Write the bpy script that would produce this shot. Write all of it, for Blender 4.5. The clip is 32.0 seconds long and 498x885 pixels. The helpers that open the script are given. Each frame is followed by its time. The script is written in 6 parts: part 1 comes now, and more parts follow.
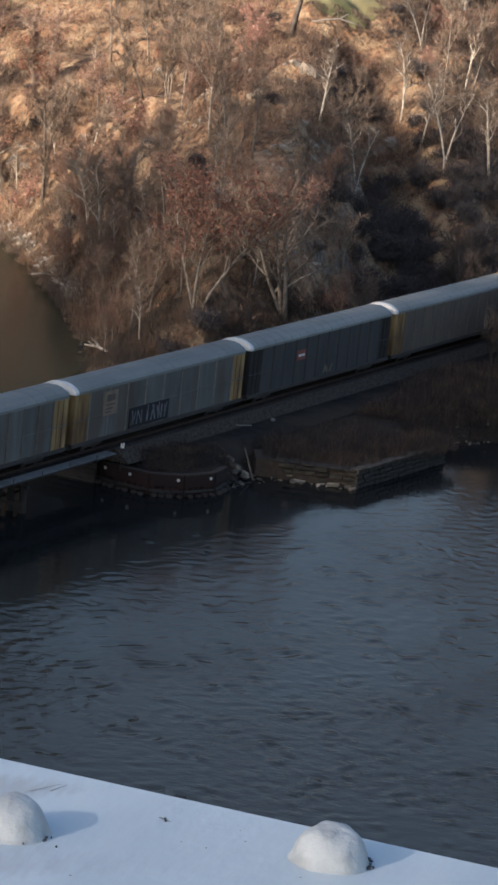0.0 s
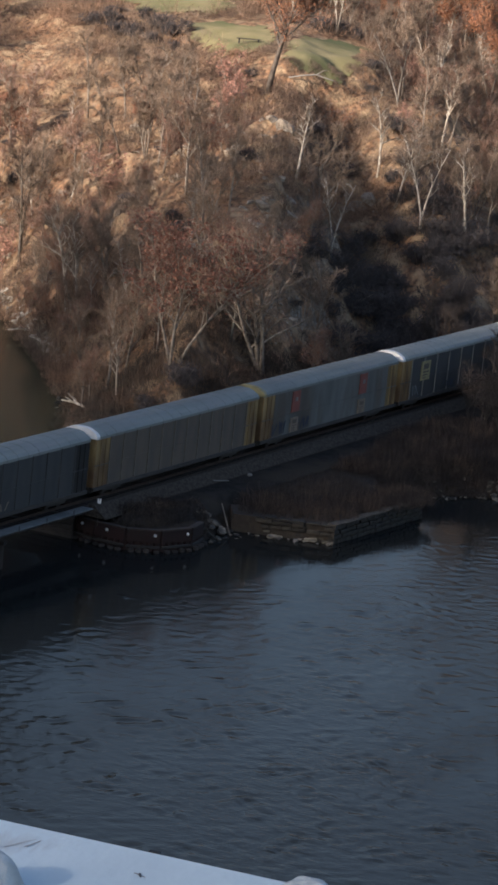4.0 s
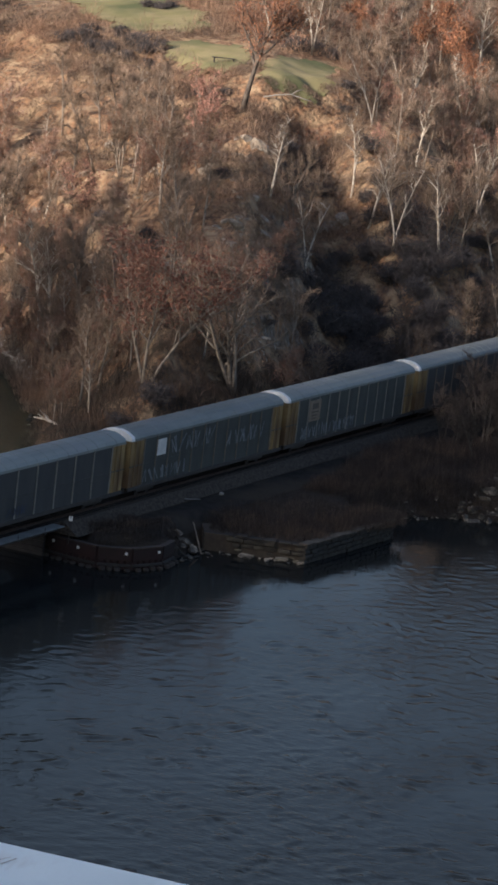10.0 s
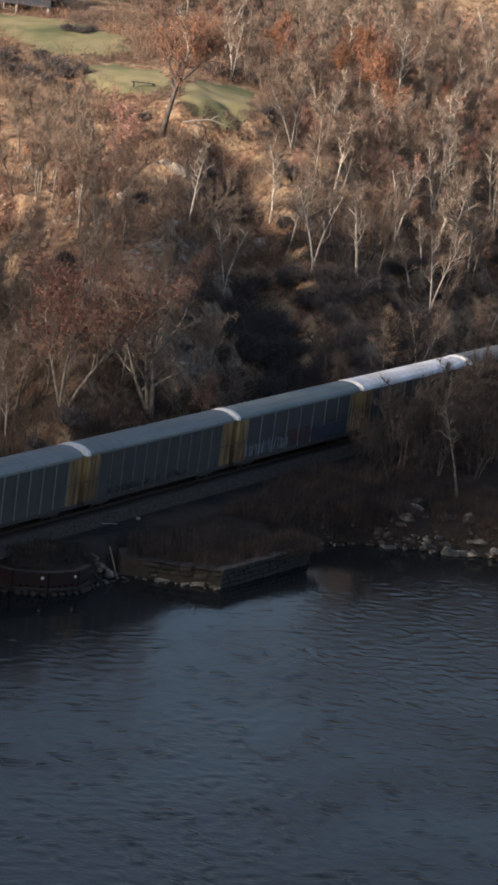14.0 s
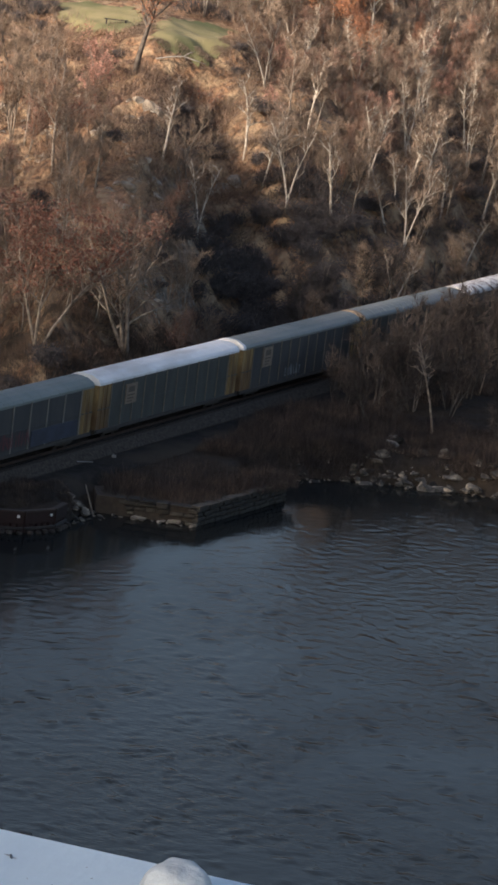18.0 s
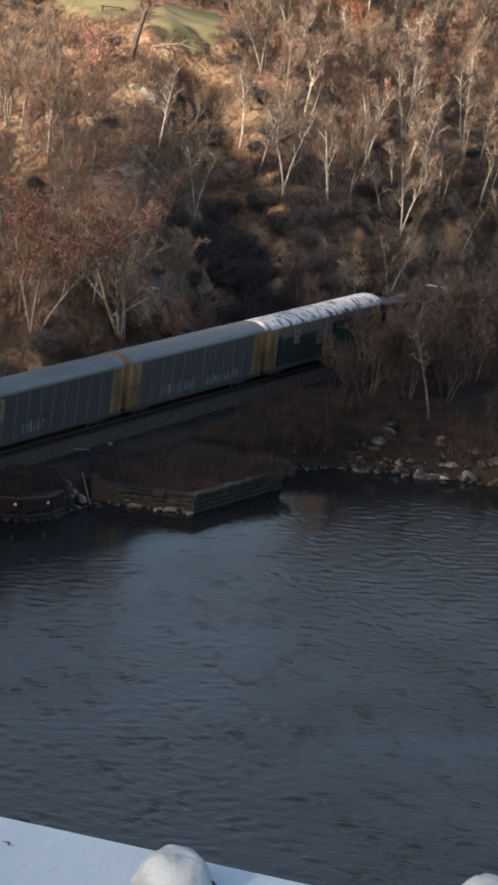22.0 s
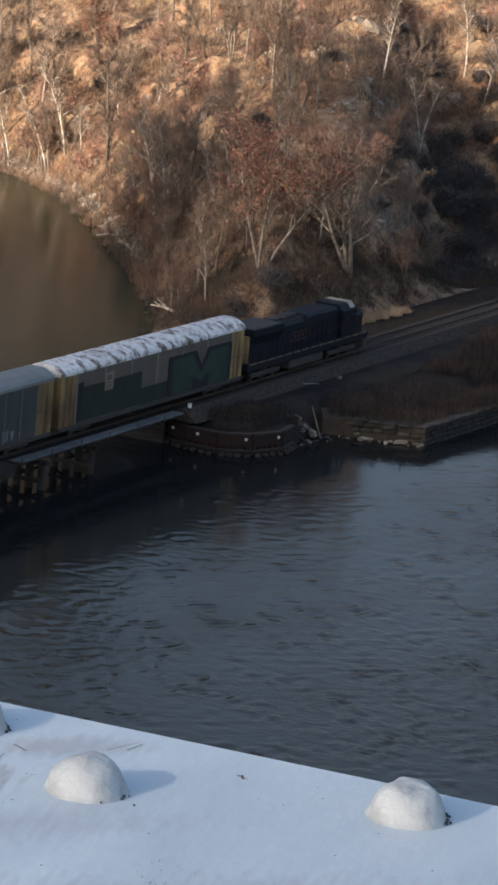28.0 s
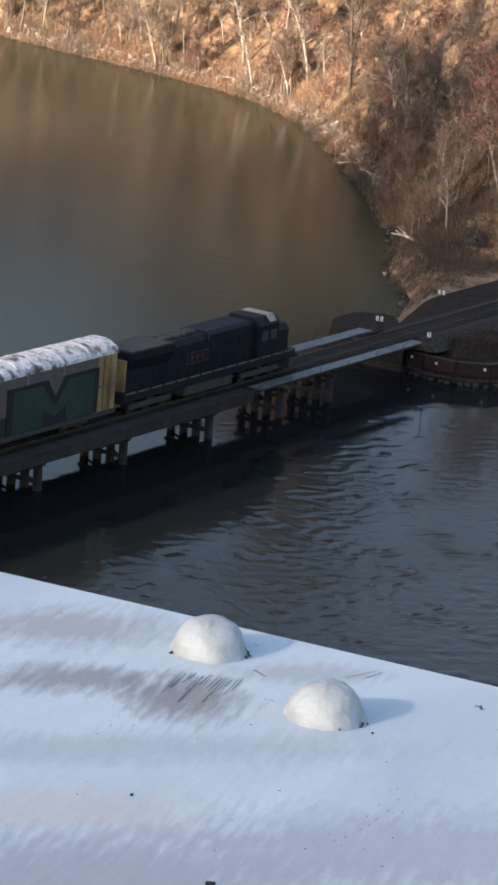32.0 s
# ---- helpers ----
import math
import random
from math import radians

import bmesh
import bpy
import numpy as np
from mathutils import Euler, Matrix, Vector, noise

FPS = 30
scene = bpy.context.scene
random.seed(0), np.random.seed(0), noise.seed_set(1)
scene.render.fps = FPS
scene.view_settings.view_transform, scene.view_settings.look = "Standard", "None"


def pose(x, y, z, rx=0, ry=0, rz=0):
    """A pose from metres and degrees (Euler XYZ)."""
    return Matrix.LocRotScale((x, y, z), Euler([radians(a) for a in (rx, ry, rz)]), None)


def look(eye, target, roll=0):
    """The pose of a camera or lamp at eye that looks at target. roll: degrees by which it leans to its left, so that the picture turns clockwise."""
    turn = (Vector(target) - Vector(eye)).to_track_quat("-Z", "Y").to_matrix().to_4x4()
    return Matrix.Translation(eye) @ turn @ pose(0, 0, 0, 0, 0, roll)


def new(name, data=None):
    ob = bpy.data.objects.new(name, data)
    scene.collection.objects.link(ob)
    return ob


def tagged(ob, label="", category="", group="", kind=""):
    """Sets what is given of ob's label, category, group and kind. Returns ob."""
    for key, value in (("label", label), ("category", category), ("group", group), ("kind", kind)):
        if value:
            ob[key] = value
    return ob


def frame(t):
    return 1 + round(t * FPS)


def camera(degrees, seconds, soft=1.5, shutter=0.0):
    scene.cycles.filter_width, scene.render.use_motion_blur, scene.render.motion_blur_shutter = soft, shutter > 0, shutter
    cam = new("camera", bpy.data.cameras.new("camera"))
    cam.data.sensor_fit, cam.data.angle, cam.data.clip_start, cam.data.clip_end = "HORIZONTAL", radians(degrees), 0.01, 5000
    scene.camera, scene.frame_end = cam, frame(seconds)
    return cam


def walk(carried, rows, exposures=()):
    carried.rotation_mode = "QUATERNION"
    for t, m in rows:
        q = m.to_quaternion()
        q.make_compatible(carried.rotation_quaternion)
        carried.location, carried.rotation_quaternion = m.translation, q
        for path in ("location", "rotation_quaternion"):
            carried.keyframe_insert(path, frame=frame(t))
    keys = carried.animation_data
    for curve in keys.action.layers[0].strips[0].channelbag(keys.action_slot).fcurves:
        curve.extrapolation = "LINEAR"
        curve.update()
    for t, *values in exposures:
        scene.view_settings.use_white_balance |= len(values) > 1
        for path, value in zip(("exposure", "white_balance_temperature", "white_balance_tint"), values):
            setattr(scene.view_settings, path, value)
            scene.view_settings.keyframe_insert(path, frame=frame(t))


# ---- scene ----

# One frame of reference: x runs along the railway, y away from the viewer, water lies at z = 0.
RAIL = 3.05
BODY = 2.8
cam = camera(8.746, 32.0, soft=3.0)
EYE = Vector((0.0, -115.838, 55.609))
walk(cam, [
    (0, pose(0.0014, -115.8408, 55.6103, 77.974, -5.937, -62.919)),
    (0.5, pose(0.0008, -115.8395, 55.6100, 78.284, -6.122, -63.097)),
    (1, pose(0.0010, -115.8399, 55.6100, 78.548, -6.287, -63.198)),
    (1.5, pose(0.0010, -115.8398, 55.6103, 78.715, -6.259, -63.055)),
    (2, pose(0.0015, -115.8408, 55.6102, 78.767, -5.993, -63.126)),
    (2.5, pose(0.0016, -115.8409, 55.6103, 78.930, -6.030, -63.429)),
    (4.5, pose(0.0021, -115.8419, 55.6097, 79.003, -5.960, -63.311)),
    (5, pose(0.0018, -115.8414, 55.6094, 79.222, -6.216, -63.673)),
    (5.5, pose(0.0019, -115.8415, 55.6097, 79.444, -6.378, -64.088)),
    (6, pose(0.0020, -115.8417, 55.6096, 79.506, -6.494, -64.237)),
    (6.5, pose(0.0019, -115.8416, 55.6097, 79.320, -6.359, -64.138)),
    (7, pose(0.0021, -115.8418, 55.6098, 79.245, -6.164, -63.867)),
    (7.5, pose(0.0020, -115.8413, 55.6103, 79.075, -6.048, -63.762)),
    (8, pose(0.0020, -115.8415, 55.6096, 78.673, -5.941, -63.834)),
    (8.5, pose(0.0018, -115.8412, 55.6092, 78.550, -5.762, -63.769)),
    (9, pose(0.0017, -115.8406, 55.6094, 78.507, -5.536, -63.592)),
    (9.5, pose(0.0014, -115.8402, 55.6095, 78.640, -5.846, -63.717)),
    (10, pose(0.0007, -115.8386, 55.6095, 79.365, -6.518, -63.728)),
    (10.5, pose(0.0007, -115.8386, 55.6094, 80.055, -6.668, -63.580)),
    (11, pose(0.0006, -115.8385, 55.6093, 80.146, -6.847, -63.793)),
    (11.5, pose(0.0005, -115.8383, 55.6094, 79.966, -7.090, -64.417)),
    (12, pose(0.0005, -115.8383, 55.6093, 79.905, -7.256, -64.708)),
    (12.5, pose(0.0004, -115.8381, 55.6093, 79.836, -7.134, -64.781)),
    (13, pose(0.0003, -115.8380, 55.6093, 79.780, -6.627, -64.878)),
    (13.5, pose(0.0003, -115.8379, 55.6092, 79.858, -6.625, -65.048)),
    (14, pose(0.0002, -115.8378, 55.6093, 79.970, -7.145, -65.107)),
    (14.5, pose(0.0001, -115.8377, 55.6092, 79.927, -7.427, -64.756)),
    (16.5, pose(-0.0000, -115.8372, 55.6091, 79.265, -6.600, -64.752)),
    (17, pose(0.0001, -115.8375, 55.6095, 79.051, -6.756, -65.171)),
    (17.5, pose(0.0001, -115.8374, 55.6097, 78.951, -6.785, -65.407)),
    (18, pose(0.0001, -115.8374, 55.6095, 78.923, -6.860, -65.603)),
    (18.5, pose(-0.0000, -115.8372, 55.6095, 78.953, -6.835, -65.626)),
    (19, pose(-0.0001, -115.8373, 55.6091, 78.972, -6.818, -65.686)),
    (19.5, pose(-0.0002, -115.8371, 55.6093, 78.720, -6.866, -65.757)),
    (20, pose(-0.0002, -115.8373, 55.6094, 78.676, -6.754, -65.685)),
    (20.5, pose(-0.0003, -115.8373, 55.6090, 78.777, -6.780, -65.662)),
    (21, pose(-0.0005, -115.8371, 55.6091, 78.977, -6.773, -65.727)),
    (21.5, pose(-0.0003, -115.8376, 55.6092, 79.043, -6.805, -65.706)),
    (22, pose(-0.0005, -115.8374, 55.6094, 78.712, -6.840, -65.669)),
    (22.5, pose(-0.0006, -115.8372, 55.6095, 78.515, -6.861, -65.685)),
    (23, pose(-0.0008, -115.8371, 55.6094, 78.483, -6.795, -65.365)),
    (23.5, pose(-0.0004, -115.8383, 55.6091, 78.318, -6.556, -64.962)),
    (24, pose(-0.0005, -115.8384, 55.6092, 78.161, -6.428, -64.618)),
    (24.5, pose(-0.0006, -115.8382, 55.6093, 78.140, -6.271, -64.342)),
    (25, pose(-0.0003, -115.8388, 55.6092, 78.038, -5.953, -63.844)),
    (25.5, pose(-0.0002, -115.8388, 55.6091, 77.832, -5.603, -63.268)),
    (27.5, pose(-0.0001, -115.8381, 55.6094, 77.424, -5.381, -62.417)),
    (28, pose(0.0003, -115.8387, 55.6096, 77.150, -5.003, -61.906)),
    (28.5, pose(-0.0000, -115.8379, 55.6093, 77.171, -5.002, -61.543)),
    (29, pose(-0.0000, -115.8380, 55.6090, 77.192, -5.072, -61.547)),
    (29.5, pose(0.0001, -115.8379, 55.6092, 77.273, -5.135, -61.708)),
    (30, pose(-0.0004, -115.8371, 55.6089, 77.300, -5.306, -61.605)),
    (30.5, pose(0.0001, -115.8375, 55.6098, 76.978, -5.274, -61.105)),
    (31, pose(-0.0001, -115.8375, 55.6089, 76.530, -5.056, -60.382)),
    (31.5, pose(-0.0003, -115.8369, 55.6092, 76.162, -4.913, -59.144)),
    (32, pose(-0.0006, -115.8364, 55.6093, 75.521, -4.887, -57.611)),
], exposures=[(0, 0.81, 6400, 15), (6, 0.54, 6200, 15), (14, 0.50, 6300, 15), (19, 0.75, 6600, 15), (24, 0.85, 6650, 15), (27, 0.95, 6650, 15), (30, 1.10, 6600, 15), (31, 1.26, 6650, 15), (32, 1.27, 6700, 15)])

# ---- light ----
SUN_FROM = Vector((-0.92, 0.375, 0.0)).normalized()
SUN_UP = radians(19.0)
world = bpy.data.worlds.new("world")
scene.world = world
world.use_nodes = True
wn = world.node_tree
sky = wn.nodes.new("ShaderNodeTexSky")
sky.sky_type = "NISHITA"
sky.sun_disc = False
sky.sun_elevation = SUN_UP
sky.sun_rotation = math.atan2(SUN_FROM.x, SUN_FROM.y) % (2 * math.pi)
sky.air_density, sky.dust_density, sky.ozone_density = 1.0, 1.6, 1.0
wn.nodes["Background"].inputs["Strength"].default_value = 0.104
wn.links.new(sky.outputs["Color"], wn.nodes["Background"].inputs["Color"])
sun = new("sun", bpy.data.lights.new("sun", "SUN"))
sun.data.energy, sun.data.angle, sun.data.color = 5.0, radians(3.5), (1.0, 0.855, 0.69)
sun.matrix_world = look((0, 0, 0), (-SUN_FROM * math.cos(SUN_UP) + Vector((0, 0, -math.sin(SUN_UP)))))


# ---- materials ----
def material(name, col, col2=None, scale=1.0, rough=0.8, metal=0.0, bump=0.0, bscale=8.0, vary=0.0, stretch=(1, 1, 1),
             col3=None, scale3=0.2, coords="Object", contrast=0.25, spec=0.4, island=0.0, patch=0.55):
    """A procedural surface: two colours mixed by noise, a third by broad patches, brightness varied per object, and a fine relief."""
    m = bpy.data.materials.new(name)
    m.use_nodes = True
    n, k = m.node_tree.nodes, m.node_tree.links
    p = n["Principled BSDF"]
    p.inputs["Roughness"].default_value, p.inputs["Metallic"].default_value = rough, metal
    p.inputs["Specular IOR Level"].default_value = spec
    geo = n.new("ShaderNodeTexCoord")
    mp = n.new("ShaderNodeMapping")
    mp.inputs["Scale"].default_value = stretch
    k.new(geo.outputs[coords], mp.inputs["Vector"])

    def noisy(s, detail=5.0):
        t = n.new("ShaderNodeTexNoise")
        t.inputs["Scale"].default_value, t.inputs["Detail"].default_value = s, detail
        k.new(mp.outputs["Vector"], t.inputs["Vector"])
        return t.outputs["Fac"]

    def mix(fac, a, b, kind="MIX"):
        x = n.new("ShaderNodeMix")
        x.data_type, x.blend_type = "RGBA", kind
        for sock, v in ((x.inputs["Factor"], fac), (x.inputs["A"], a), (x.inputs["B"], b)):
            if isinstance(v, bpy.types.NodeSocket):
                k.new(v, sock)
            elif isinstance(v, tuple):
                sock.default_value = (*v, 1) if len(v) == 3 else v
            else:
                sock.default_value = v
        return x.outputs["Result"]

    def sharpen(fac, mid=0.5, width=contrast):
        r = n.new("ShaderNodeMapRange")
        r.inputs["From Min"].default_value, r.inputs["From Max"].default_value = mid - width / 2, mid + width / 2
        k.new(fac, r.inputs["Value"])
        return r.outputs["Result"]

    out = col
    if col2:
        out = mix(sharpen(noisy(scale)), col, col2)
    if col3:
        out = mix(sharpen(noisy(scale3, 3.0), patch, 0.2), out, col3)
    if vary:
        info = n.new("ShaderNodeObjectInfo")
        r = n.new("ShaderNodeMapRange")
        r.inputs["To Min"].default_value, r.inputs["To Max"].default_value = 1 - vary, 1 + vary
        k.new(info.outputs["Random"], r.inputs["Value"])
        v = n.new("ShaderNodeVectorMath")
        v.operation = "SCALE"
        if isinstance(out, tuple):
            v.inputs[0].default_value = out
        else:
            k.new(out, v.inputs[0])
        k.new(r.outputs["Result"], v.inputs["Scale"])
        out = v.outputs["Vector"]
    if island:
        piece = n.new("ShaderNodeNewGeometry")
        r = n.new("ShaderNodeMapRange")
        r.inputs["To Min"].default_value, r.inputs["To Max"].default_value = 1 - island, 1 + island
        k.new(piece.outputs["Random Per Island"], r.inputs["Value"])
        v = n.new("ShaderNodeVectorMath")
        v.operation = "SCALE"
        if isinstance(out, tuple):
            v.inputs[0].default_value = out
        else:
            k.new(out, v.inputs[0])
        k.new(r.outputs["Result"], v.inputs["Scale"])
        out = v.outputs["Vector"]
    if isinstance(out, tuple):
        p.inputs["Base Color"].default_value = (*out, 1)
    else:
        k.new(out, p.inputs["Base Color"])
    if bump:
        b = n.new("ShaderNodeBump")
        b.inputs["Strength"].default_value, b.inputs["Distance"].default_value = 1.0, bump
        k.new(noisy(bscale), b.inputs["Height"])
        k.new(b.outputs["Normal"], p.inputs["Normal"])
    return m


LITTER = material("leaf_litter", (0.325, 0.186, 0.102), (0.108, 0.069, 0.045), 1.5, 0.95, bump=0.45, bscale=1.6, col3=(0.40, 0.285, 0.172), scale3=0.5, contrast=0.24)
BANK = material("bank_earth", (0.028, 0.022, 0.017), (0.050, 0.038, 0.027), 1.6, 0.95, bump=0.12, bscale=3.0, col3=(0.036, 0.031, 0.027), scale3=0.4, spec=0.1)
LAWN = material("lawn_grass", (0.225, 0.205, 0.092), (0.30, 0.255, 0.13), 0.35, 0.9, bump=0.05, bscale=4.0, col3=(0.11, 0.125, 0.052), scale3=0.09)
DRYGRASS = material("dry_grass", (0.62, 0.475, 0.315), (0.44, 0.33, 0.215), 2.0, 0.9, vary=0.2)
BALLAST = material("ballast", (0.088, 0.075, 0.063), (0.042, 0.036, 0.031), 5.0, 0.95, bump=0.05, bscale=9.0, spec=0.1)
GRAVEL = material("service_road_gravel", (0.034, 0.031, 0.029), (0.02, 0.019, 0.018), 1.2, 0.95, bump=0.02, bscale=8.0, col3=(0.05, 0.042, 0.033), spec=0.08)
ROCK = material("grey_rock", (0.25, 0.225, 0.19), (0.12, 0.105, 0.088), 1.1, 0.9, bump=0.14, bscale=2.5, vary=0.4, col3=(0.28, 0.255, 0.22), scale3=0.7)
LEDGE = material("pale_ledge_rock", (0.40, 0.34, 0.265), (0.14, 0.112, 0.086), 1.3, 0.9, bump=0.2, bscale=3.0, vary=0.35, col3=(0.52, 0.46, 0.38), scale3=0.8)
SHINGLE = material("pale_shore_stone", (0.46, 0.42, 0.35), (0.28, 0.25, 0.21), 1.5, 0.9, island=0.4)
# a darker copy of the rock, carrying the shade of the river bank
BANKROCK = material("shade_toned_bank_rock", (0.085, 0.079, 0.070), (0.030, 0.028, 0.025), 2.2, 0.9, bump=0.2, bscale=3.5, vary=0.85, col3=(0.27, 0.235, 0.185), scale3=0.8)
STONE = material("pier_stone", (0.36, 0.33, 0.255), (0.12, 0.108, 0.086), 1.5, 0.9, bump=0.04, bscale=5.0, vary=0.7)
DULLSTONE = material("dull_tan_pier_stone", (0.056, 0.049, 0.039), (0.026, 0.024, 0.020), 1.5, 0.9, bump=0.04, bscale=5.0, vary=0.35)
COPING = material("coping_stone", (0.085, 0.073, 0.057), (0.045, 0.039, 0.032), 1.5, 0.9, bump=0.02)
# pier stone darkened to hold the shade of the right face and the hollow
SHADESTONE = material("shade_dark_pier_stone", (0.05, 0.047, 0.041), (0.03, 0.029, 0.026), 1.5, 0.9, bump=0.03, bscale=5.0, vary=0.2)
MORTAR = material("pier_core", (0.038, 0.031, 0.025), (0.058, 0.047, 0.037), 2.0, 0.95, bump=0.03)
RUSTWALL = material("rusted_sheet_pile", (0.028, 0.0125, 0.0115), (0.02, 0.012, 0.011), 1.2, 0.8, bump=0.02, vary=0.2)
FENDER = material("weathered_fender_timber", (0.062, 0.052, 0.046), (0.036, 0.031, 0.028), 3.0, 0.9, bump=0.02, vary=0.35)
RUSTCAP = material("dull_rusted_cap", (0.050, 0.036, 0.030), (0.034, 0.026, 0.023), 2.0, 0.85, vary=0.15)
TIMBER = material("tarred_timber", (0.028, 0.026, 0.026), (0.042, 0.038, 0.035), 2.0, 0.85, bump=0.02, vary=0.2)
CONCRETE = material("stained_concrete", (0.050, 0.043, 0.038), (0.030, 0.026, 0.024), 0.8, 0.9, bump=0.02, bscale=6.0, vary=0.1)
CATWALK = material("galvanised_walkway", (0.19, 0.21, 0.215), (0.13, 0.145, 0.15), 1.5, 0.55, 0.3, vary=0.1)
STEEL = material("dark_steel", (0.035, 0.035, 0.038), (0.055, 0.045, 0.04), 2.0, 0.6, 0.4, vary=0.15)
RAILSTEEL = material("rail_steel", (0.10, 0.072, 0.058), (0.065, 0.048, 0.04), 3.0, 0.5, 0.6)
SLEEPER = material("railway_tie", (0.034, 0.028, 0.025), (0.022, 0.019, 0.018), 3.0, 0.9, bump=0.01, vary=0.3)
REFLECTOR = material("white_marker_board", (0.72, 0.72, 0.70), (0.6, 0.6, 0.58), 3.0, 0.4)
BARK = material("grey_bark", (0.27, 0.23, 0.185), (0.14, 0.115, 0.092), 3.0, 0.9, bump=0.02, bscale=8, vary=0.45)
DARKBARK = material("dark_bark", (0.075, 0.06, 0.05), (0.16, 0.135, 0.11), 1.2, 0.9, bump=0.02)
PALEBARK = material("pale_bark", (0.58, 0.53, 0.45), (0.34, 0.29, 0.23), 1.6, 0.85, bump=0.01, vary=0.25)
TWIG = material("bare_twigs", (0.31, 0.225, 0.16), (0.19, 0.14, 0.105), 0.6, 0.9, vary=0.35, island=0.5)
# bark and twigs again, with the shade of bank and low slope in their colour
SHADEBARK = material("shade_toned_bark", (0.10, 0.09, 0.08), (0.055, 0.048, 0.043), 2.0, 0.9, bump=0.02, vary=0.5)
SHADETWIG = material("shade_toned_twigs", (0.072, 0.056, 0.047), (0.043, 0.035, 0.031), 0.6, 0.9, vary=0.3, island=0.5)
TWIGRED = material("ruddy_twigs", (0.29, 0.185, 0.138), (0.20, 0.135, 0.105), 0.6, 0.9, vary=0.3, island=0.5)
LEAFRUST = material("russet_leaves", (0.26, 0.105, 0.058), (0.18, 0.075, 0.045), 0.8, 0.8, vary=0.3, island=0.4)
LEAFRED = material("brick_red_leaves", (0.255, 0.112, 0.074), (0.17, 0.08, 0.056), 0.8, 0.8, vary=0.2, island=0.4)
LEAFORANGE = material("orange_leaves", (0.42, 0.20, 0.105), (0.31, 0.135, 0.075), 0.8, 0.8, vary=0.3, island=0.4)
LEAFPINK = material("faded_pink_leaves", (0.44, 0.24, 0.18), (0.32, 0.16, 0.12), 0.8, 0.8, vary=0.2, island=0.4)
BRUSH = material("undergrowth", (0.21, 0.154, 0.113), (0.122, 0.091, 0.070), 0.25, 0.95, col3=(0.27, 0.165, 0.108), scale3=0.1, island=0.6)
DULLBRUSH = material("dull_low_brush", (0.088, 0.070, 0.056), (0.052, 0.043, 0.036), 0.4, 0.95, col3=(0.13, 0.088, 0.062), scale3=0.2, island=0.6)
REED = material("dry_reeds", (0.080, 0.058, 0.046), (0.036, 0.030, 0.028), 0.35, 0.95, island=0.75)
HEDGESHADE = material("dark_hedge_and_shade_twigs", (0.068, 0.062, 0.064), (0.095, 0.082, 0.078), 1.0, 0.9, island=0.4)
PORCHROOF = material("grey_porch_shingle", (0.075, 0.075, 0.085), (0.05, 0.05, 0.056), 2.0, 0.8)
SLATE = material("dark_shingle_roof", (0.03, 0.03, 0.032), (0.05, 0.048, 0.047), 2.0, 0.85)
CLAPBOARD = material("dark_house_wall", (0.035, 0.034, 0.036), (0.05, 0.048, 0.046), 2.0, 0.8)
GABLE = material("tan_gable_board", (0.30, 0.215, 0.13), (0.24, 0.17, 0.10), 2.0, 0.7)
WHITEPAINT = material("white_trim", (0.62, 0.60, 0.56), (0.5, 0.48, 0.45), 2.0, 0.5)
GLASSDARK = material("dark_window", (0.02, 0.022, 0.025), None, 1.0, 0.08)
GIRDER = material("white_bridge_paint", (0.635, 0.75, 0.81), (0.565, 0.675, 0.735), 26.0, 0.5, bump=0.0014, bscale=60.0,
                  col3=(0.51, 0.62, 0.69), scale3=9.0, stretch=(1.0, 0.42, 1.0), contrast=0.5)
RIVET = material("cream_bridge_paint", (0.50, 0.555, 0.575), (0.43, 0.48, 0.505), 60.0, 0.65, bump=0.0026, bscale=85.0, col3=(0.36, 0.395, 0.41), scale3=55.0)
SCUFF = material("worn_paint", (0.420, 0.382, 0.378), (0.573, 0.540, 0.543), 60.0, 0.6)
SCRAPE = material("bared_primer", (0.13, 0.13, 0.138), (0.29, 0.29, 0.30), 120.0, 0.7)
GRIME = material("grey_grime", (0.10, 0.11, 0.125), (0.05, 0.055, 0.06), 300.0, 0.8)
SOOT = material("black_speck", (0.010, 0.013, 0.017), None, 1.0, 0.8)


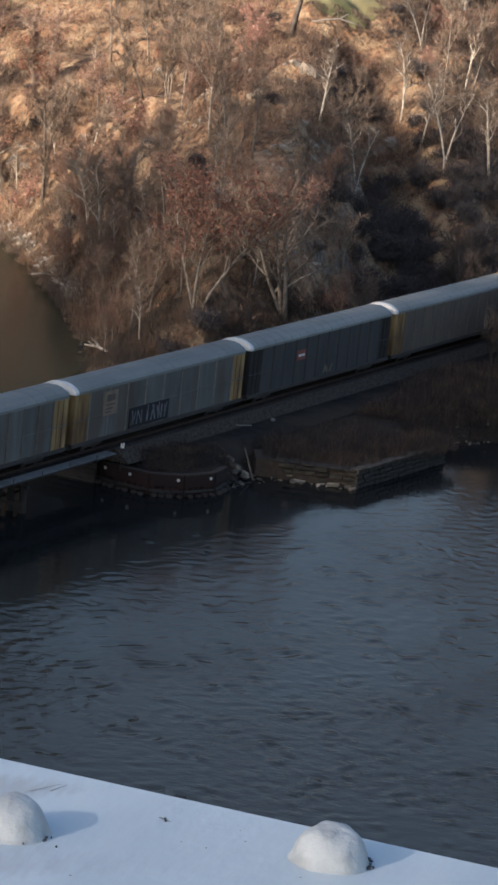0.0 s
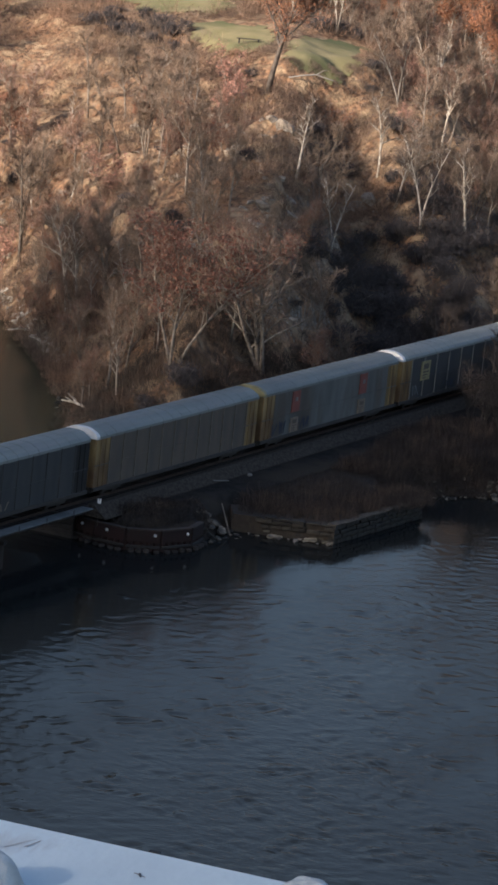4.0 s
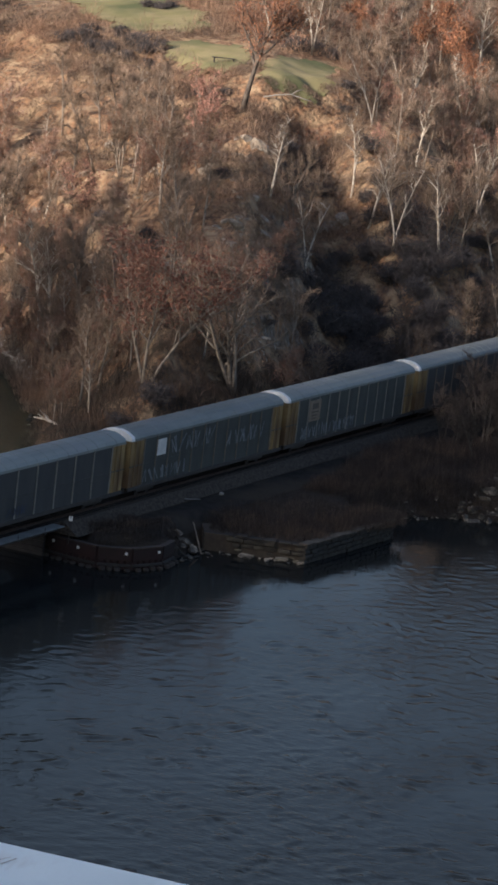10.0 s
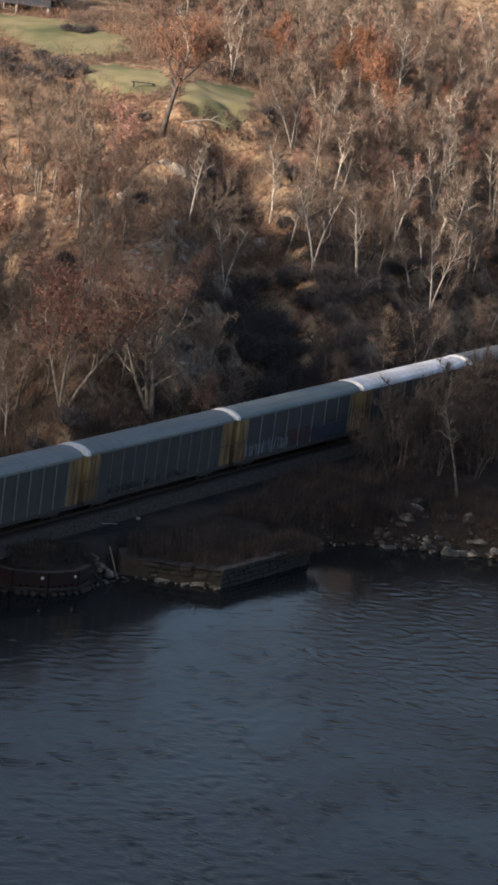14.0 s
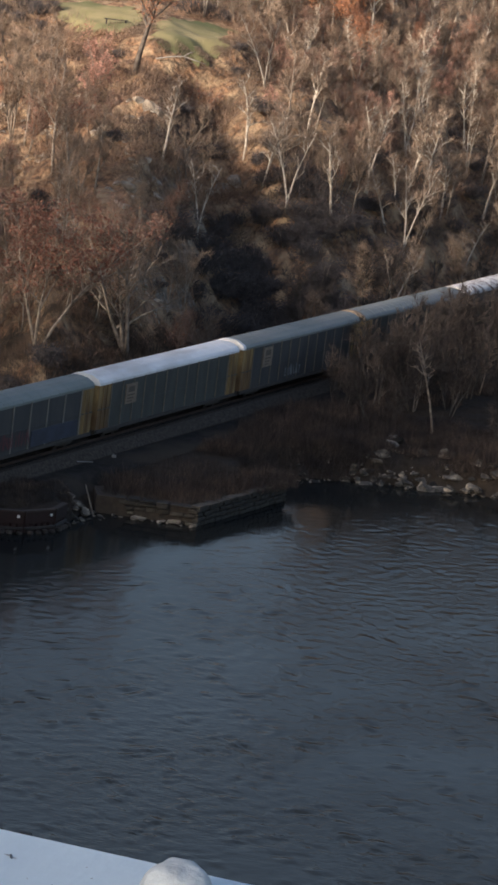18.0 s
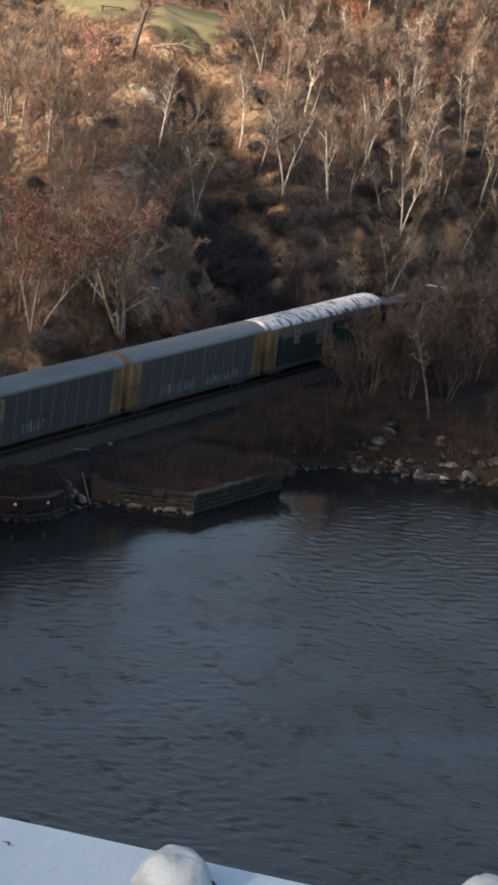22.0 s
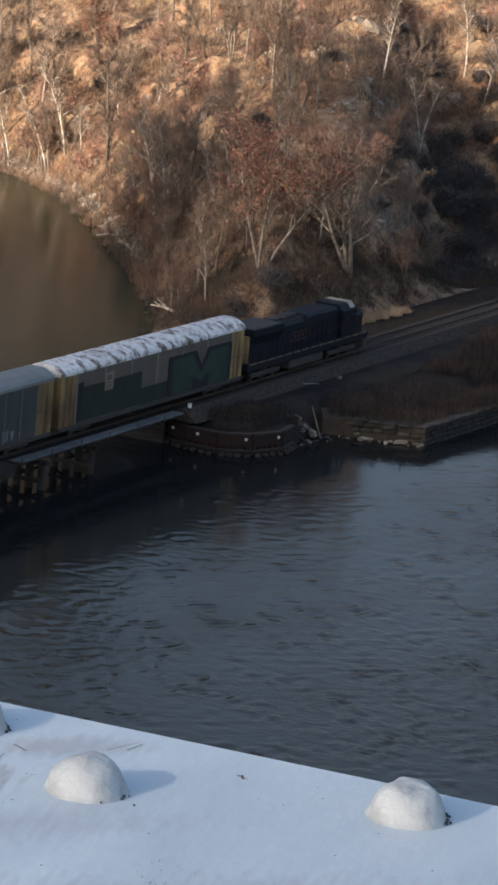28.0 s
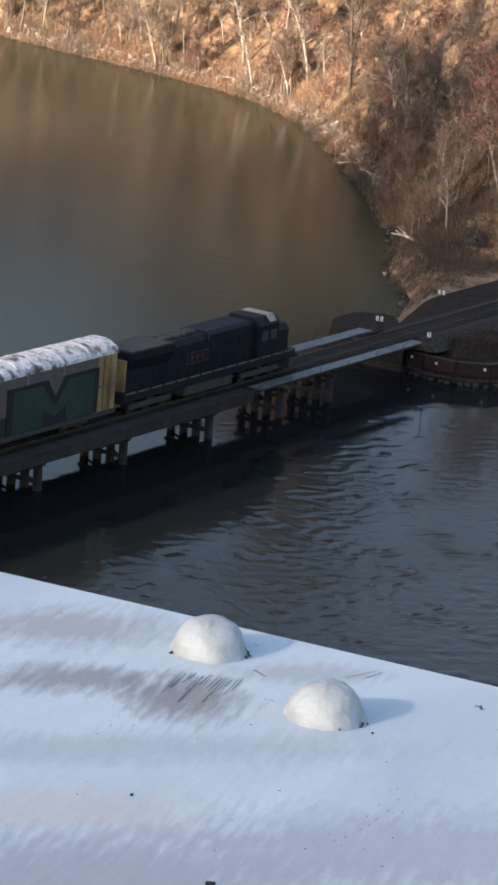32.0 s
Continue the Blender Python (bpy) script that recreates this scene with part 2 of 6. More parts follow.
def bare_rock(m):
    """Lets grey rock show through the leaves on the steepest ground, in ragged patches."""
    n, k = m.node_tree.nodes, m.node_tree.links
    p = n["Principled BSDF"]
    geo, tc = n.new("ShaderNodeNewGeometry"), n.new("ShaderNodeTexCoord")
    xyz = n.new("ShaderNodeSeparateXYZ")
    k.new(geo.outputs["Normal"], xyz.inputs[0])
    broad, crack = n.new("ShaderNodeTexNoise"), n.new("ShaderNodeTexNoise")
    broad.inputs["Scale"].default_value, crack.inputs["Scale"].default_value = 0.35, 1.6
    for t in (broad, crack):
        t.inputs["Detail"].default_value = 6.0
        k.new(tc.outputs["Object"], t.inputs["Vector"])
    add = n.new("ShaderNodeMath")
    add.operation = "MULTIPLY_ADD"
    add.inputs[1].default_value = 0.55
    k.new(broad.outputs["Fac"], add.inputs[0])
    k.new(xyz.outputs["Z"], add.inputs[2])
    steep = n.new("ShaderNodeMapRange")
    for key, val in (("From Min", 0.80), ("From Max", 0.73), ("To Min", 0.0), ("To Max", 1.0)):
        steep.inputs[key].default_value = val
    k.new(add.outputs["Value"], steep.inputs["Value"])
    stone = n.new("ShaderNodeValToRGB")
    for e, (at, col) in zip((stone.color_ramp.elements[0], stone.color_ramp.elements[1]), ((0.38, (0.085, 0.068, 0.052, 1)), (0.62, (0.30, 0.26, 0.21, 1)))):
        e.position, e.color = at, col
    k.new(crack.outputs["Fac"], stone.inputs["Fac"])
    mix = n.new("ShaderNodeMix")
    mix.data_type = "RGBA"
    k.new(steep.outputs["Result"], mix.inputs["Factor"])
    k.new(p.inputs["Base Color"].links[0].from_socket, mix.inputs["A"])
    k.new(stone.outputs["Color"], mix.inputs["B"])
    k.new(mix.outputs["Result"], p.inputs["Base Color"])


bare_rock(LITTER)


def weathered(m, spots):
    """Adds smears, rubbed stains and painted-in soft shadows to a painted surface: centre, half sizes, turn, colour and
    strength of each, with ragged streaky edges.
    """
    n, k = m.node_tree.nodes, m.node_tree.links
    p = n["Principled BSDF"]
    tc = n.new("ShaderNodeTexCoord")
    for x, y, a, b, turn, col, strength in spots:
        mp = n.new("ShaderNodeMapping")
        mp.vector_type = "TEXTURE"
        mp.inputs["Location"].default_value, mp.inputs["Rotation"].default_value, mp.inputs["Scale"].default_value = (x, y, 0), (0, 0, radians(turn)), (a, b, 0.05)
        k.new(tc.outputs["Object"], mp.inputs["Vector"])
        ln = n.new("ShaderNodeVectorMath")
        ln.operation = "LENGTH"
        k.new(mp.outputs["Vector"], ln.inputs[0])
        st = n.new("ShaderNodeMapping")
        st.vector_type = "TEXTURE"
        st.inputs["Rotation"].default_value, st.inputs["Scale"].default_value = (0, 0, radians(101)), (0.035, 0.007, 0.02)
        k.new(tc.outputs["Object"], st.inputs["Vector"])
        nz = n.new("ShaderNodeTexNoise")
        nz.inputs["Scale"].default_value, nz.inputs["Detail"].default_value = 1.6, 7.0
        k.new(st.outputs["Vector"], nz.inputs["Vector"])
        ad = n.new("ShaderNodeMath")
        ad.operation = "MULTIPLY_ADD"
        ad.inputs[1].default_value = 1.6
        k.new(nz.outputs["Fac"], ad.inputs[0])
        k.new(ln.outputs["Value"], ad.inputs[2])
        r = n.new("ShaderNodeMapRange")
        for key, val in (("From Min", 2.0), ("From Max", 1.2), ("To Min", 0.0), ("To Max", strength)):
            r.inputs[key].default_value = val
        k.new(ad.outputs["Value"], r.inputs["Value"])
        mix = n.new("ShaderNodeMix")
        mix.data_type = "RGBA"
        k.new(r.outputs["Result"], mix.inputs["Factor"])
        k.new(p.inputs["Base Color"].links[0].from_socket, mix.inputs["A"])
        mix.inputs["B"].default_value = (*col, 1)
        k.new(mix.outputs["Result"], p.inputs["Base Color"])


def on_plate(x, y):
    """A place on the chord's top plate, in the plate's own axes."""
    c = math.atan2(-0.2679, 0.0298)
    dx, dy = x - 1.3165, y - 0.647
    return dx * math.cos(c) + dy * math.sin(c), -dx * math.sin(c) + dy * math.cos(c)


weathered(GIRDER, [(*on_plate(x, y), a, b, 39.2, col, k) for x, y, a, b, col, k in (
    # the first three are soft cast shadows painted into the plate's colour
    (1.105, 0.735, 0.15, 0.022, (0.430, 0.468, 0.531), 0.6), (0.985, 0.655, 0.12, 0.05, (0.353, 0.389, 0.454), 0.85), (1.10, 0.572, 0.16, 0.05, (0.401, 0.432, 0.507), 0.75),
    (1.0383, 0.7034, 0.06, 0.026, (0.573, 0.583, 0.560), 0.75), (1.2375, 0.841, 0.055, 0.032, (0.353, 0.367, 0.378), 0.7), (1.174, 0.7958, 0.046, 0.021, (0.267, 0.274, 0.283), 0.8),
    (1.1891, 0.7441, 0.030, 0.034, (0.244, 0.238, 0.236), 0.85), (1.262, 0.722, 0.04, 0.016, (0.372, 0.382, 0.395), 0.5))])
# the train
ROOFZINC = material("galvanised_roof", (0.235, 0.255, 0.245), (0.18, 0.198, 0.19), 0.5, 0.55, 0.3, vary=0.15, stretch=(0.3, 1, 1), col3=(0.22, 0.225, 0.225), scale3=0.3)
ROOFGREEN = material("weathered_green_roof", (0.17, 0.20, 0.19), (0.22, 0.25, 0.24), 0.6, 0.6, 0.2, stretch=(0.3, 1, 1))
ROOFWHITE = material("white_roof", (0.90, 0.91, 0.92), (0.84, 0.85, 0.86), 0.5, 0.4, stretch=(0.3, 1, 1), col3=(0.62, 0.6, 0.57), scale3=0.4)
ROOFRUST = material("peeling_white_roof", (0.92, 0.91, 0.89), (0.66, 0.63, 0.60), 2.6, 0.5, stretch=(1.1, 0.8, 1), contrast=0.3, col3=(0.13, 0.085, 0.06), scale3=1.3, patch=0.58)
SIDEGREY = material("galvanised_side", (0.175, 0.185, 0.178), (0.13, 0.138, 0.134), 0.7, 0.65, 0.25, vary=0.15, stretch=(1, 1, 0.3), col3=(0.13, 0.115, 0.10), scale3=0.35)
SIDEBLUE = material("slate_side", (0.088, 0.096, 0.09), (0.067, 0.074, 0.07), 0.7, 0.65, 0.2, stretch=(1, 1, 0.3))
SIDEDARK = material("sooty_side", (0.062, 0.066, 0.069), (0.082, 0.083, 0.083), 0.7, 0.7, 0.2, stretch=(1, 1, 0.3))
SIDEBROWN = material("grimy_brown_side", (0.16, 0.13, 0.105), (0.12, 0.105, 0.09), 0.7, 0.75, 0.1, stretch=(1, 1, 0.3))
POSTTAN = material("tan_post", (0.18, 0.155, 0.125), (0.135, 0.117, 0.097), 2.0, 0.6)
POSTPALE = material("pale_post", (0.25, 0.235, 0.21), (0.19, 0.178, 0.16), 2.0, 0.6)
GOLD = material("ochre_end_door", (0.38, 0.26, 0.115), (0.25, 0.165, 0.075), 1.2, 0.65, vary=0.25, stretch=(1, 1, 0.4), col3=(0.14, 0.085, 0.045), scale3=0.5)
BLACKDOOR = material("black_end_door", (0.02, 0.02, 0.021), (0.03, 0.029, 0.029), 1.2, 0.65)
CAPWHITE = material("white_roof_end_cap", (0.86, 0.86, 0.85), (0.78, 0.78, 0.77), 2.0, 0.45)
UNDER = material("grimy_underframe", (0.048, 0.045, 0.043), (0.066, 0.06, 0.055), 2.0, 0.8)
SIGNTAN = material("tan_sign", (0.27, 0.21, 0.155), (0.21, 0.165, 0.125), 2.0, 0.6)
SIGNYELLOW = material("yellow_sign", (0.36, 0.31, 0.16), (0.28, 0.24, 0.13), 2.0, 0.6)
SIGNRED = material("red_sign", (0.28, 0.095, 0.075), (0.21, 0.075, 0.062), 2.0, 0.6)
SIGNWHITE = material("white_sign", (0.75, 0.75, 0.74), (0.66, 0.66, 0.65), 2.0, 0.6)
PAINTPALE = material("pale_spray_paint", (0.26, 0.275, 0.29), (0.12, 0.132, 0.145), 1.6, 0.6)
PAINTDARK = material("dark_spray_paint", (0.015, 0.016, 0.022), None, 1.0, 0.6)
PAINTBLUE = material("blue_spray_paint", (0.052, 0.064, 0.095), (0.04, 0.048, 0.068), 1.0, 0.6)
PAINTRED = material("red_spray_paint", (0.13, 0.055, 0.06), None, 1.0, 0.6)
PAINTDIMGREEN = material("dark_green_spray_paint", (0.024, 0.036, 0.026), (0.016, 0.024, 0.019), 1.0, 0.6)
PAINTGREEN = material("green_spray_paint", (0.030, 0.062, 0.046), (0.022, 0.046, 0.035), 1.0, 0.6)
NAVY = material("navy_locomotive_paint", (0.008, 0.010, 0.019), (0.011, 0.013, 0.021), 1.0, 0.65, vary=0.1, spec=0.2, col3=(0.017, 0.017, 0.02), scale3=0.4)
LOCOYELLOW = material("yellow_stripe", (0.20, 0.17, 0.10), (0.10, 0.085, 0.058), 2.0, 0.6)
EMBLEM = material("faded_orange_emblem", (0.095, 0.034, 0.022), (0.055, 0.024, 0.02), 2.0, 0.6)
LOCOSUNLIT = material("sunlit_cab_roof", (0.40, 0.36, 0.28), (0.30, 0.27, 0.21), 2.0, 0.5)


def water_material():
    """Dark river water: fine ripples where the wind reaches it, silty in the sheltered creek behind the trestle."""
    m = bpy.data.materials.new("river_water")
    m.use_nodes = True
    n, k = m.node_tree.nodes, m.node_tree.links
    p = n["Principled BSDF"]
    p.inputs["IOR"].default_value, p.inputs["Specular IOR Level"].default_value = 1.33, 0.118
    tc = n.new("ShaderNodeTexCoord")

    def noisy(s, stretch, turn, detail):
        mp = n.new("ShaderNodeMapping")
        mp.inputs["Scale"].default_value, mp.inputs["Rotation"].default_value = stretch, (0, 0, radians(turn))
        k.new(tc.outputs["Object"], mp.inputs["Vector"])
        t = n.new("ShaderNodeTexNoise")
        t.inputs["Scale"].default_value, t.inputs["Detail"].default_value = s, detail
        k.new(mp.outputs["Vector"], t.inputs["Vector"])
        return t.outputs["Fac"]

    def ranged(v, a, b, lo, hi):
        r = n.new("ShaderNodeMapRange")
        for key, val in (("From Min", a), ("From Max", b), ("To Min", lo), ("To Max", hi)):
            r.inputs[key].default_value = val
        k.new(v, r.inputs["Value"])
        return r.outputs["Result"]

    xyz = n.new("ShaderNodeSeparateXYZ")
    k.new(tc.outputs["Object"], xyz.inputs[0])
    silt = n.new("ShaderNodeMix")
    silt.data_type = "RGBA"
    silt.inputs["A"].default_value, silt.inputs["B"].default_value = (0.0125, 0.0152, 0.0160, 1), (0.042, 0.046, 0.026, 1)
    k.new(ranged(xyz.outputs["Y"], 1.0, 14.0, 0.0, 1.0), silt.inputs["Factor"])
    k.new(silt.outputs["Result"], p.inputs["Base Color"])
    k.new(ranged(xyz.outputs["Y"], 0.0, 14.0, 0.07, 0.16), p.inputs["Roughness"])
    chop = n.new("ShaderNodeAttribute")
    chop.attribute_name = "chop"
    last = None
    for s, st, dist, turn in ((1.1, (1.0, 0.6, 1), 0.028, 58), (3.4, (1.0, 0.55, 1), 0.020, 40)):
        b = n.new("ShaderNodeBump")
        b.inputs["Distance"].default_value = dist
        k.new(chop.outputs["Fac"], b.inputs["Strength"])
        k.new(noisy(s, st, turn, 4.0), b.inputs["Height"])
        if last:
            k.new(last.outputs["Normal"], b.inputs["Normal"])
        last = b
    k.new(last.outputs["Normal"], p.inputs["Normal"])
    return m


WATER = water_material()


# ---- mesh building ----
class Shape:
    """Collects vertices and faces of one mesh."""

    def __init__(self):
        self.v, self.f = [], []

    def add(self, verts, faces):
        o = len(self.v)
        self.v += [tuple(p) for p in verts]
        self.f += [tuple(i + o for i in q) for q in faces]
        return self

    def box(self, x0, x1, y0, y1, z0, z1, bevel=0.0, m=None):
        if bevel:
            b = min(bevel, (x1 - x0) / 2.1, (y1 - y0) / 2.1, (z1 - z0) / 2.1)
            rings = []
            for z, i in ((z0, b), (z0 + b, 0), (z1 - b, 0), (z1, b)):
                c = b * 0.7
                rings.append([(x0 + i + c, y0 + i, z), (x1 - i - c, y0 + i, z), (x1 - i, y0 + i + c, z), (x1 - i, y1 - i - c, z),
                              (x1 - i - c, y1 - i, z), (x0 + i + c, y1 - i, z), (x0 + i, y1 - i - c, z), (x0 + i, y0 + i + c, z)])
            vs = [p for r in rings for p in r]
            fs = [tuple(range(7, -1, -1)), tuple(range(24, 32))]
            fs += [(8 * r + i, 8 * r + (i + 1) % 8, 8 * r + 8 + (i + 1) % 8, 8 * r + 8 + i) for r in range(3) for i in range(8)]
        else:
            vs = [(x, y, z) for z in (z0, z1) for x, y in ((x0, y0), (x1, y0), (x1, y1), (x0, y1))]
            fs = [(3, 2, 1, 0), (4, 5, 6, 7), (0, 1, 5, 4), (1, 2, 6, 5), (2, 3, 7, 6), (3, 0, 4, 7)]
        if m is not None:
            vs = [tuple(m @ Vector(p)) for p in vs]
        return self.add(vs, fs)

    def prism(self, profile, x0, x1):
        """A profile of (y, z), counter-clockwise seen from +x, run along x."""
        n = len(profile)
        vs = [(x0, y, z) for y, z in profile] + [(x1, y, z) for y, z in profile]
        fs = [(i, (i + 1) % n, n + (i + 1) % n, n + i) for i in range(n)]
        return self.add(vs, [tuple(reversed(range(n))), tuple(range(n, 2 * n))] + [tuple(reversed(q)) for q in fs][::1])

    def tube(self, pts, radii, n=6, cap=True):
        pts = [Vector(p) for p in pts]
        vs, fs = [], []
        for i, p in enumerate(pts):
            d = (pts[min(i + 1, len(pts) - 1)] - pts[max(i - 1, 0)]).normalized()
            a = d.orthogonal().normalized() if abs(d.z) > 0.95 else d.cross(Vector((0, 0, 1))).normalized()
            b = d.cross(a)
            vs += [p + (a * math.cos(2 * math.pi * j / n) + b * math.sin(2 * math.pi * j / n)) * radii[i] for j in range(n)]
        for i in range(len(pts) - 1):
            fs += [(i * n + j, i * n + (j + 1) % n, i * n + n + (j + 1) % n, i * n + n + j) for j in range(n)]
        if cap:
            fs += [tuple(reversed(range(n))), tuple(range(len(vs) - n, len(vs)))]
        return self.add(vs, fs)

    def mesh(self, name, mat, smooth=False):
        me = bpy.data.meshes.new(name)
        me.from_pydata(self.v, [], self.f)
        me.materials.append(mat)
        if smooth:
            me.shade_smooth()
        me.update()
        return me


def thing(name, label, category, group="", kind="", at=None):
    ob = new(name)
    ob.empty_display_size = 0.3
    if at is not None:
        ob.matrix_basis = at
    return tagged(ob, label, category, group, kind)


def part(name, shape, mat, parent, label="", smooth=False, at=None):
    ob = new(name, shape.mesh(name, mat, smooth) if isinstance(shape, Shape) else shape)
    ob.parent = parent
    if at is not None:
        ob.matrix_basis = at
    return tagged(ob, label)


def lone(name, shape, mat, label, category="", kind="", group="", smooth=False, at=None):
    ob = new(name, shape.mesh(name, mat, smooth) if isinstance(shape, Shape) else shape)
    if at is not None:
        ob.matrix_basis = at
    return tagged(ob, label, category, group, kind)


rng = np.random.default_rng(7)

# ---- the lie of the land ----
SHORE = [(330, 900), (338, 300), (334, 128), (330, 116), (328, 107), (325, 96), (322, 86), (317, 76), (308, 65), (287, 47), (275, 37),
         (261, 27), (246, 20), (237, 12.5), (222, 6.5), (213.5, 5), (213.5, -2), (212.5, -4.5), (215, -7), (221, -7.5), (225, -6.8),
         (228, -7), (231, -13), (242, -14.5), (246, -12.6), (251.5, -12.8), (254.3, -14.0), (256.3, -16.6), (257.2, -18.6), (259.5, -21.3), (260.2, -24),
         (261.5, -28), (264, -34), (270, -60), (300, -150), (420, -420), (600, -900), (3500, -3500), (3500, 3500), (330, 3500)]
TOE = [(330, 900), (340, 300), (336, 128), (332, 116), (330, 107), (327, 96), (324, 86), (319, 76), (310, 65), (289, 47), (277, 37), (263, 27),
       (250, 17), (247, 9), (262, 7), (900, 7), (3500, 7), (3500, 3500), (330, 3500)]
WEST = [(60, -9), (66, 8), (40, 60), (60, 200), (20, 600), (-200, 3500), (-3500, 3500), (-3500, -60), (-60, -60), (20, -14)]


def outline_distance(px, py, poly):
    """Distance to a closed outline, positive inside."""
    best = np.full(px.shape, 1e9)
    inside = np.zeros(px.shape, bool)
    for (ax, ay), (bx, by) in zip(poly, poly[1:] + poly[:1]):
        dx, dy = bx - ax, by - ay
        t = np.clip(((px - ax) * dx + (py - ay) * dy) / (dx * dx + dy * dy), 0, 1)
        best = np.minimum(best, np.hypot(px - ax - t * dx, py - ay - t * dy))
        if ay != by:
            inside ^= ((ay > py) != (by > py)) & (px < dx * (py - ay) / dy + ax)
    return np.where(inside, best, -best)


def ripple(px, py):
    return (np.sin(px * 0.31 + 1.3 * np.sin(py * 0.17)) * np.cos(py * 0.27 + 0.9 * np.sin(px * 0.13)) * 0.9
            + np.sin(px * 0.83 + py * 0.51) * np.cos(py * 0.92 - px * 0.37) * 0.45 + np.sin(px * 1.9 - py * 1.3) * 0.15)


def ground_height(px, py):
    px, py = np.asarray(px, float), np.asarray(py, float)
    d = outline_distance(px, py, SHORE)
    z = np.where(d > 0, np.minimum(2.1, 0.15 + d * 0.85), np.maximum(-2.0, d * 0.6))
    s = np.maximum(outline_distance(px, py, TOE), 0)
    rough = np.clip(s / 6, 0, 1) * (1 - 0.85 * np.clip((s - 38) / 12, 0, 1))
    z = z + 28 * (1 - np.exp(-s / 28)) + 0.05 * s + rough * ripple(px, py)
    # rock steps across the bluff
    z = z + rough * 0.42 * np.sin(z * 1.7 + 0.8 * np.sin(px * 0.16) + 0.9 * np.sin(py * 0.23 + px * 0.07))
    # the ravine
    ax, ay, bx, by = 292.0, 8.0, 352.0, 46.0
    t = np.clip(((px - ax) * (bx - ax) + (py - ay) * (by - ay)) / ((bx - ax) ** 2 + (by - ay) ** 2), 0, 1)
    g = np.hypot(px - ax - t * (bx - ax), py - ay - t * (by - ay))
    z = z - (11.0 - 4.0 * t) * np.exp(-(g / (9.5 - 4.5 * t)) ** 2) * np.clip(s / 7, 0, 1)
    # the near bank of the river mouth, and an unseen ridge added to block the sun
    w = outline_distance(px, py, WEST)
    west = np.where(w > 0, np.minimum(2.1, 0.15 + w * 0.6), -2.0)
    z = np.maximum(z, west)
    c = 0.375 * px + 0.92 * py
    a = -0.92 * px + 0.375 * py
    # ridge heights tuned so its shadow covers bank and train and half covers the chord
    shade_crest = np.interp(c, [-140, -112, -95, -70, 0, 40, 58, 66, 76, 101, 105, 108, 113, 118, 126, 134, 140, 146, 151, 156, 163, 172, 190, 230],
                      [150, 187.5, 187.5, 150, 118, 151, 166, 205, 240, 242, 204, 182, 180, 210, 240, 243, 240, 232, 223, 217, 206, 188, 150, 90])
    shade_crest = shade_crest + (1.8 * np.sin(c * 0.42) + 1.2 * np.sin(c * 1.1 + 1)) * np.clip((c + 60) / 40, 0, 1)
    z = z + np.where(w > 15, shade_crest * np.exp(-((a - 330) / 120) ** 2), 0)
    # unseen far hills added by bearing from the eye, to darken the water's reflections
    far = np.hypot(px - 200, py)
    rise = np.clip((far - 340) / 420, 0, 1)
    bearing = np.arctan2(py - EYE.y, px)
    up_creek = np.clip((bearing - 0.485) / 0.035, 0, 1) * (1 - 0.66 * np.clip((bearing - 0.538) / 0.018, 0, 1)) * (px > 100)
    behind = 46 + 27 * np.clip((0.393 - bearing) / 0.008, 0, 1)
    return z + (190 * rise * rise * (3 - 2 * rise) * up_creek + behind * np.clip((far - 325) / 140, 0, 1) * (1 - up_creek) * (px > 200) + np.clip((far - 900) / 1600, 0, 1) * 110) * (np.maximum(d, w) > 30)


def axis(spans):
    out = [spans[0][0]]
    for a, b, step in spans:
        n = max(1, round((b - a) / step))
        out += list(np.linspace(a, b, n + 1)[1:])
    return np.array(out)


def sheet(name, xs, ys, height, mat, label, keep=None, other=None, where=None):
    gx, gy = np.meshgrid(xs, ys)
    gz = height(gx, gy)
    n = len(xs)
    vs = np.stack([gx.ravel(), gy.ravel(), gz.ravel()], 1)
    i = np.arange(len(vs)).reshape(gx.shape)
    q = np.stack([i[:-1, :-1], i[:-1, 1:], i[1:, 1:], i[1:, :-1]], -1)
    if keep is not None:
        kx, ky = (gx[:-1, :-1] + gx[1:, 1:]) / 2, (gy[:-1, :-1] + gy[1:, 1:]) / 2
        q = q[keep(kx, ky)]
    q = q.reshape(-1, 4)
    me = bpy.data.meshes.new(name)
    me.from_pydata(vs.tolist(), [], q.tolist())
    me.materials.append(mat)
    me.shade_smooth()
    if other:
        me.materials.append(other)
        c = vs[q].mean(1)
        me.polygons.foreach_set("material_index", where(c[:, 0], c[:, 1]).astype(np.int32))
    ob = new(name, me)
    return tagged(ob, label, "", "", "structure")


# bank earth also covers the added far hills, keeping their reflection dark
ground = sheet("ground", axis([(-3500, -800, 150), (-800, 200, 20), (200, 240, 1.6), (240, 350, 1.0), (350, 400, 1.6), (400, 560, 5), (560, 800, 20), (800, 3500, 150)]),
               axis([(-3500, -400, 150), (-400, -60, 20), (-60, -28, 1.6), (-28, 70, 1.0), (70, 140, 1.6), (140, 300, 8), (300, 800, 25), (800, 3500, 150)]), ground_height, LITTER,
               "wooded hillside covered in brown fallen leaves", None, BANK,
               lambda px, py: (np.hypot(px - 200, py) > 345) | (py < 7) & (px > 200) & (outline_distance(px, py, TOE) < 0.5))


